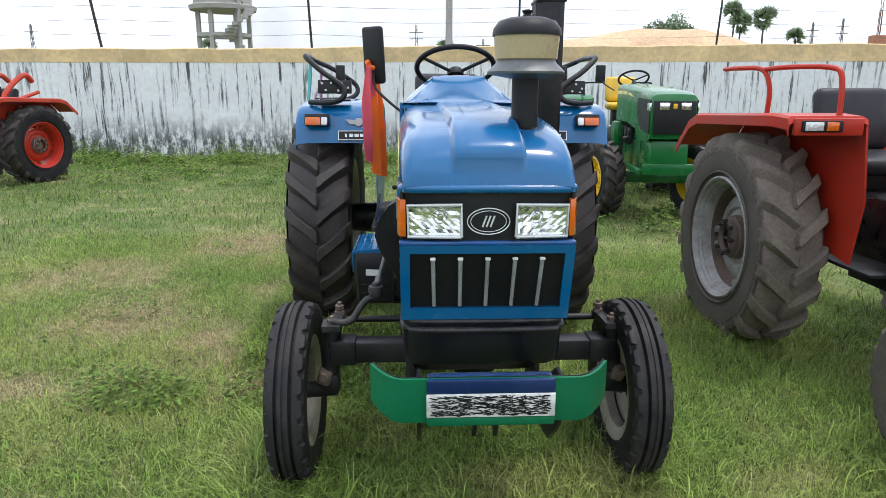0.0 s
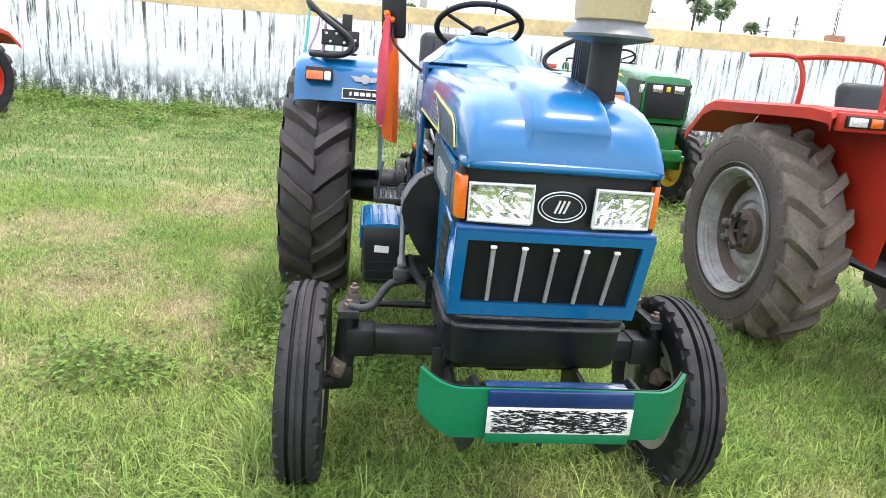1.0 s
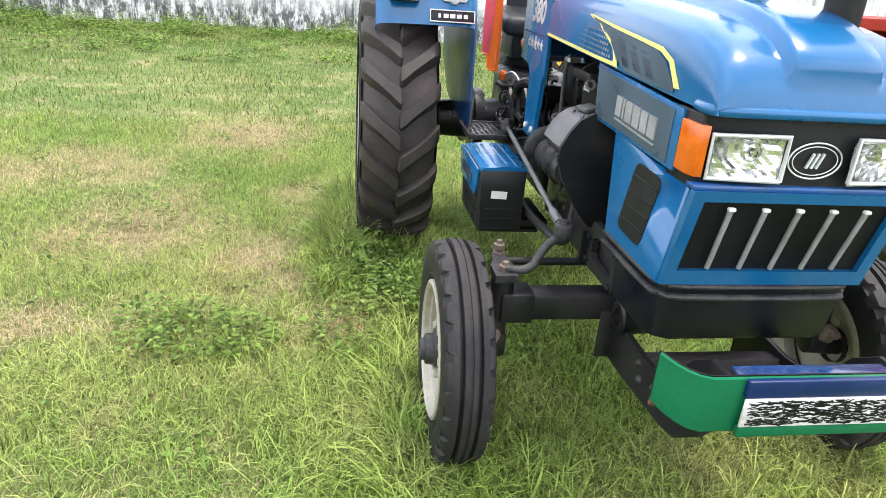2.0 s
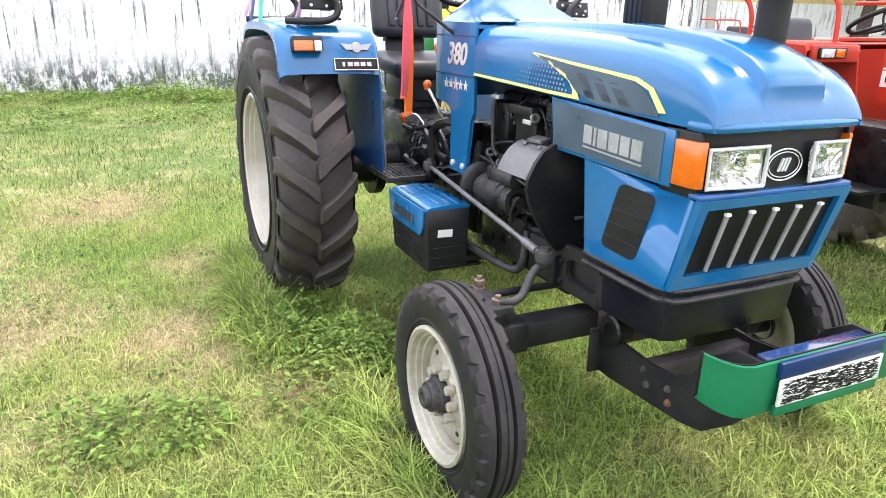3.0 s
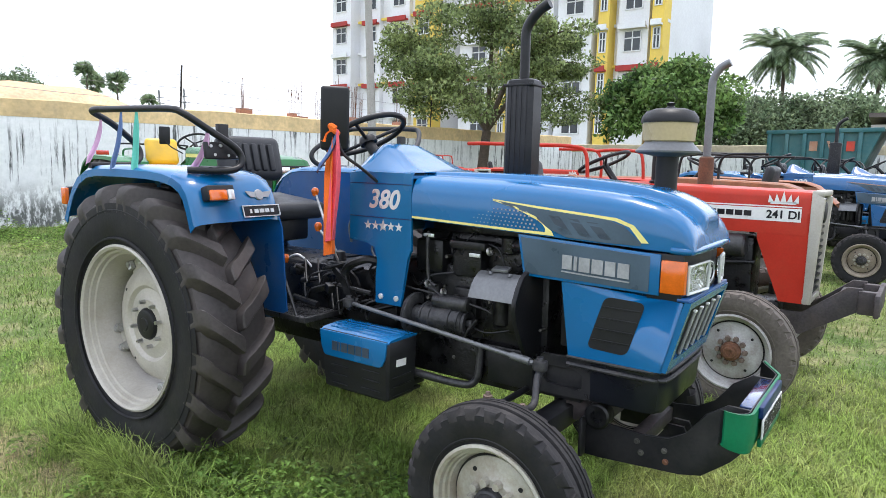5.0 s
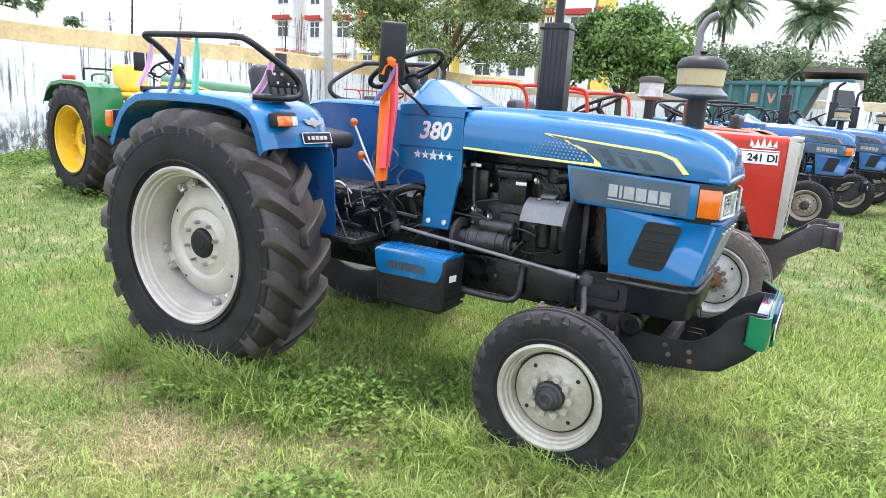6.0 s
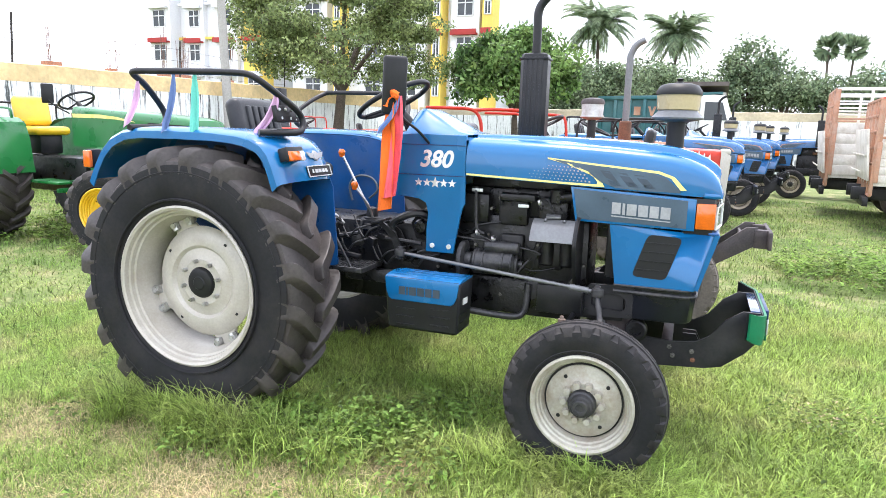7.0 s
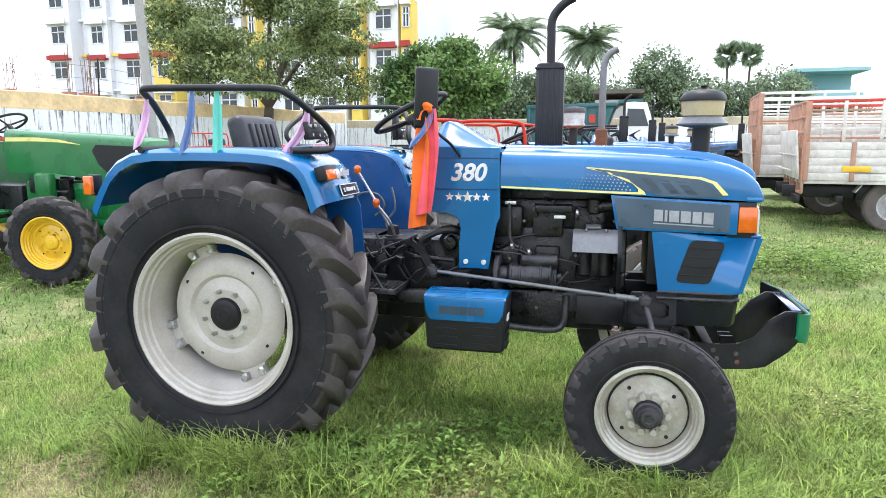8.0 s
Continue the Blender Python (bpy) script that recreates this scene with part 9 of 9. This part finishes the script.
def apartment(label, x, y0, y1, storeys, h, bays, yellow):
    """A block of flats; its front looks to -x."""
    T = thing("apartment_building", label, "building")
    wid = y1 - y0
    bm = bmesh.new()
    box(bm, (x + 6, (y0 + y1) / 2, storeys * h / 2), (11.4, wid - 0.4, storeys * h))
    wall = part("wall", bm, M_BWHITE, T, "white rendered walls", smooth=0)
    for s in range(storeys):
        zc = s * h
        bm = bmesh.new()
        box(bm, (x + 0.2, (y0 + y1) / 2, zc + h - 0.15), (0.5, wid, 0.22))
        part("floor_band", bm, M_BWHITE if s % 2 else M_BYELLOW, wall, smooth=0)
        for i, (by, bw, proj) in enumerate(bays):
            bm = bmesh.new()
            box(bm, (x - proj / 2 + 0.3, by, zc + h / 2), (proj + 0.6, bw, h))
            bay = part("bay", bm, M_BYELLOW if i in yellow else M_BWHITE, wall, smooth=0)
            if s > 0:
                building_window(bay, x - proj, by, zc + 1.6, min(1.5, bw * 0.55), 1.5)
                bm = bmesh.new()
                box(bm, (x - proj - 0.2, by, zc + 2.55), (0.55, bw * 0.9, 0.14))
                box(bm, (x - proj - 0.42, by, zc + 2.72), (0.10, bw * 0.9, 0.35))
                part("sunshade", bm, M_BRED if s % 2 == 0 else M_BWHITE, bay, "maroon sunshade band" if s % 2 == 0 else "", smooth=0)
    bm = bmesh.new()
    box(bm, (x + 6, (y0 + y1) / 2, storeys * h + 0.4), (11.8, wid, 0.8))
    part("parapet", bm, M_BWHITE, wall, smooth=0)
    # open ground storey: a dark sheet behind columns stands for the shade inside
    bm = bmesh.new()
    box(bm, (x + 0.05, (y0 + y1) / 2, 1.35), (0.3, wid * 0.96, 2.5))
    part("parking_recess", bm, M_GLASSY, wall, "dark sheet standing for the shade of the open ground floor", smooth=0)
    n = int(wid / 3.2)
    for i in range(n + 1):
        bm = bmesh.new()
        box(bm, (x - 0.3, y0 + wid * i / n, 1.5), (0.4, 0.4, 3.0))
        part("column", bm, M_BYELLOW, wall, smooth=0)
    return T


apartment("white and yellow block of flats with maroon bands", 48, 16.5, 36, 6, 3.1, [(17.0, 0.9, 0.9), (19.0, 2.4, 0.5), (21.2, 0.9, 1.0), (23.6, 3.0, 1.1), (27.2, 2.6, 0.4), (30.4, 0.9, 0.9), (33.0, 2.8, 0.6)], (0, 2, 5))
apartment("white block of flats with a yellow corner", 48, 38.2, 52, 6, 3.1, [(39.2, 2.2, 0.8), (42.8, 2.6, 0.2), (46.4, 2.2, 0.2), (49.8, 2.6, 1.1)], (0,))
bm = bmesh.new()
box(bm, (0, 0, 2.6), (9, 5.2, 5.2))
ho = thing("house", "pale turquoise flat-roofed house beyond the trees", "house", at=pose(66, -16.4, 0.5))
M_TURQ = make_mat("turquoise_render", (0.27, 0.47, 0.48), 0.85, 0, 0.5, 0.08, 8, 0.05, 0.1)
wl = part("wall", bm, M_TURQ, ho, smooth=0)
bm = bmesh.new()
box(bm, (0, 0, 6.9), (9.6, 5.8, 0.3))
box(bm, (1, -0.6, 6.0), (5, 3.6, 1.8))
part("roof", bm, M_TURQ, ho, smooth=0)
bm = bmesh.new()
for i in range(3):
    box(bm, (-4.5, -1.6 + 1.6 * i, 3.6), (0.1, 0.9, 1.1))
part("window", bm, M_GLASSY, wl, smooth=0)
bm = bmesh.new()
box(bm, (0, 0, 3.0), (5, 2.6, 0.20), (0, 6, 0))
sh = part("shed_roof", bm, M_SHED, None, smooth=0)
sh.matrix_world = pose(36, 0.7, 0.75)
tagged(sh, "dull brown sheet roof of a low shed behind the wall", "shed")
bm = bmesh.new()
box(bm, (0, 0, 1.05), (4.4, 2.4, 3.6))
sw = part("shed_wall", bm, M_CONC, sh, smooth=0)

# unfinished building: brick stumps and bundles of bare bars
raw = thing("unfinished_building", "unfinished brick building with bare reinforcing bars", "building", at=pose(30, 36, 0))
bm = bmesh.new()
box(bm, (2, 0, 1.95), (14, 10, 3.9))
rb = part("slab", bm, M_CONC, raw, smooth=0)
rr2 = random.Random(14)
for i in range(9):
    x, y = -4.5 + 1.6 * i + rr2.uniform(-0.4, 0.4), rr2.uniform(-5, 3)
    bm = bmesh.new()
    box(bm, (x, y, 4.1), (rr2.uniform(0.4, 1.3), 0.5, rr2.uniform(0.4, 1.2)))
    part("brick_stump", bm, M_BRICK, raw, smooth=0)
    bm = bmesh.new()
    for k in range(5):
        dx, dy = rr2.uniform(-0.22, 0.22), rr2.uniform(-0.2, 0.2)
        tube(bm, [(x + dx, y + dy, 3.9), (x + dx * 1.2, y + dy, 5.4), (x + dx * 1.6 + rr2.uniform(-0.1, 0.1), y + dy, 6.3 + rr2.uniform(-0.5, 0.8))], 0.02, 4, smooth=2)
    part("bar_bundle", bm, M_RUST, raw, "rusty bar bundle")

# sand mound behind the wall
bm = bmesh.new()
rows = []
for i in range(25):
    u = i / 24
    row = []
    for j in range(15):
        v = j / 14
        x, y = (u - 0.5) * 26, (v - 0.5) * 14
        d = math.hypot(x / 13, y / 7)
        z = 4.95 * min(1, 1.9 * max(0, 1 - d)) ** 0.9 * (1 + 0.05 * math.sin(x * 0.45 + 1) + 0.02 * math.sin(x * 1.3 + y)) - 0.05
        row.append((x, y, z))
    rows.append(row)
loft(bm, rows, ring=False)
mo = part("earth_mound", bm, make_mat("ochre_earth", (0.62, 0.42, 0.26), 0.95, 0, 0.5, 0.15, 6, 0.15, 0.5), None, smooth=60)
mo.matrix_world = pose(12.9, 41, 0)
tagged(mo, "heap of ochre earth behind the wall", "earth mound")

# water tower
tw = thing("water_tower", "grey concrete water tower on legs with a stair", "water tower", at=pose(-21.9, 70, 0))
bm = bmesh.new()
for a in range(6):
    an = 2 * PI * a / 6 + 0.3
    box(bm, (2.5 * math.cos(an), 2.5 * math.sin(an), 4.8), (0.4, 0.4, 9.6))
part("leg", bm, M_CONC, tw, smooth=0)
bm = bmesh.new()
for z in (3.4, 6.9):
    lathe(bm, [(2.2, z), (2.8, z), (2.8, z + 0.35), (2.2, z + 0.35)], None, 12, closed=True)
part("ring_beam", bm, M_CONC, tw, smooth=0)
bm = bmesh.new()
lathe(bm, [(0, 9.5), (3.3, 9.5), (3.4, 9.9), (2.9, 10.1), (2.9, 12.6), (2.6, 13.2), (0, 13.9)], None, 28)
part("tank", bm, M_CONC, tw, "round concrete tank", smooth=30)
bm = bmesh.new()
for i in range(40):
    an = i * 0.42
    box(bm, (2.2 + 1.0 * math.cos(an), -2.2 + 1.0 * math.sin(an), 0.2 + i * 0.30), (0.9, 0.45, 0.3), (0, 0, math.degrees(an)))
rod(bm, (2.2, -2.2, 0), (2.2, -2.2, 12.8), 0.2, seg=8)
part("stair", bm, M_CONC, tw, "spiral stair", smooth=0)

# thin lattice masts and poles far off
for x, y, h in ((66, 118, 13.5), (73, 121, 14.5), (-3, 110, 12), (8, 112, 10), (-66, 112, 12)):
    bm = bmesh.new()
    for sx, sy in ((-1, -1), (1, -1), (1, 1), (-1, 1)):
        rod(bm, (sx * 0.5, sy * 0.5, 0), (sx * 0.08, sy * 0.08, h), 0.05, seg=5)
    for k in range(7):
        f = k / 7
        w = 0.5 * (1 - f) + 0.08 * f
        for a, c in (((-w, -w), (w, -w)), ((w, -w), (w, w)), ((-w, -w), (w, w))):
            rod(bm, (a[0], a[1], h * f), (c[0], c[1], h * (f + 0.12)), 0.035, seg=4)
    for z in (0.82, 0.9):
        box(bm, (0, 0, h * z), (2.2, 0.12, 0.12))
    ms = part("lattice_mast", bm, M_GREYM, None, smooth=0)
    ms.matrix_world = pose(x, y, 0)
    tagged(ms, "thin grey steel lattice mast in the distance", "mast", "distant masts")
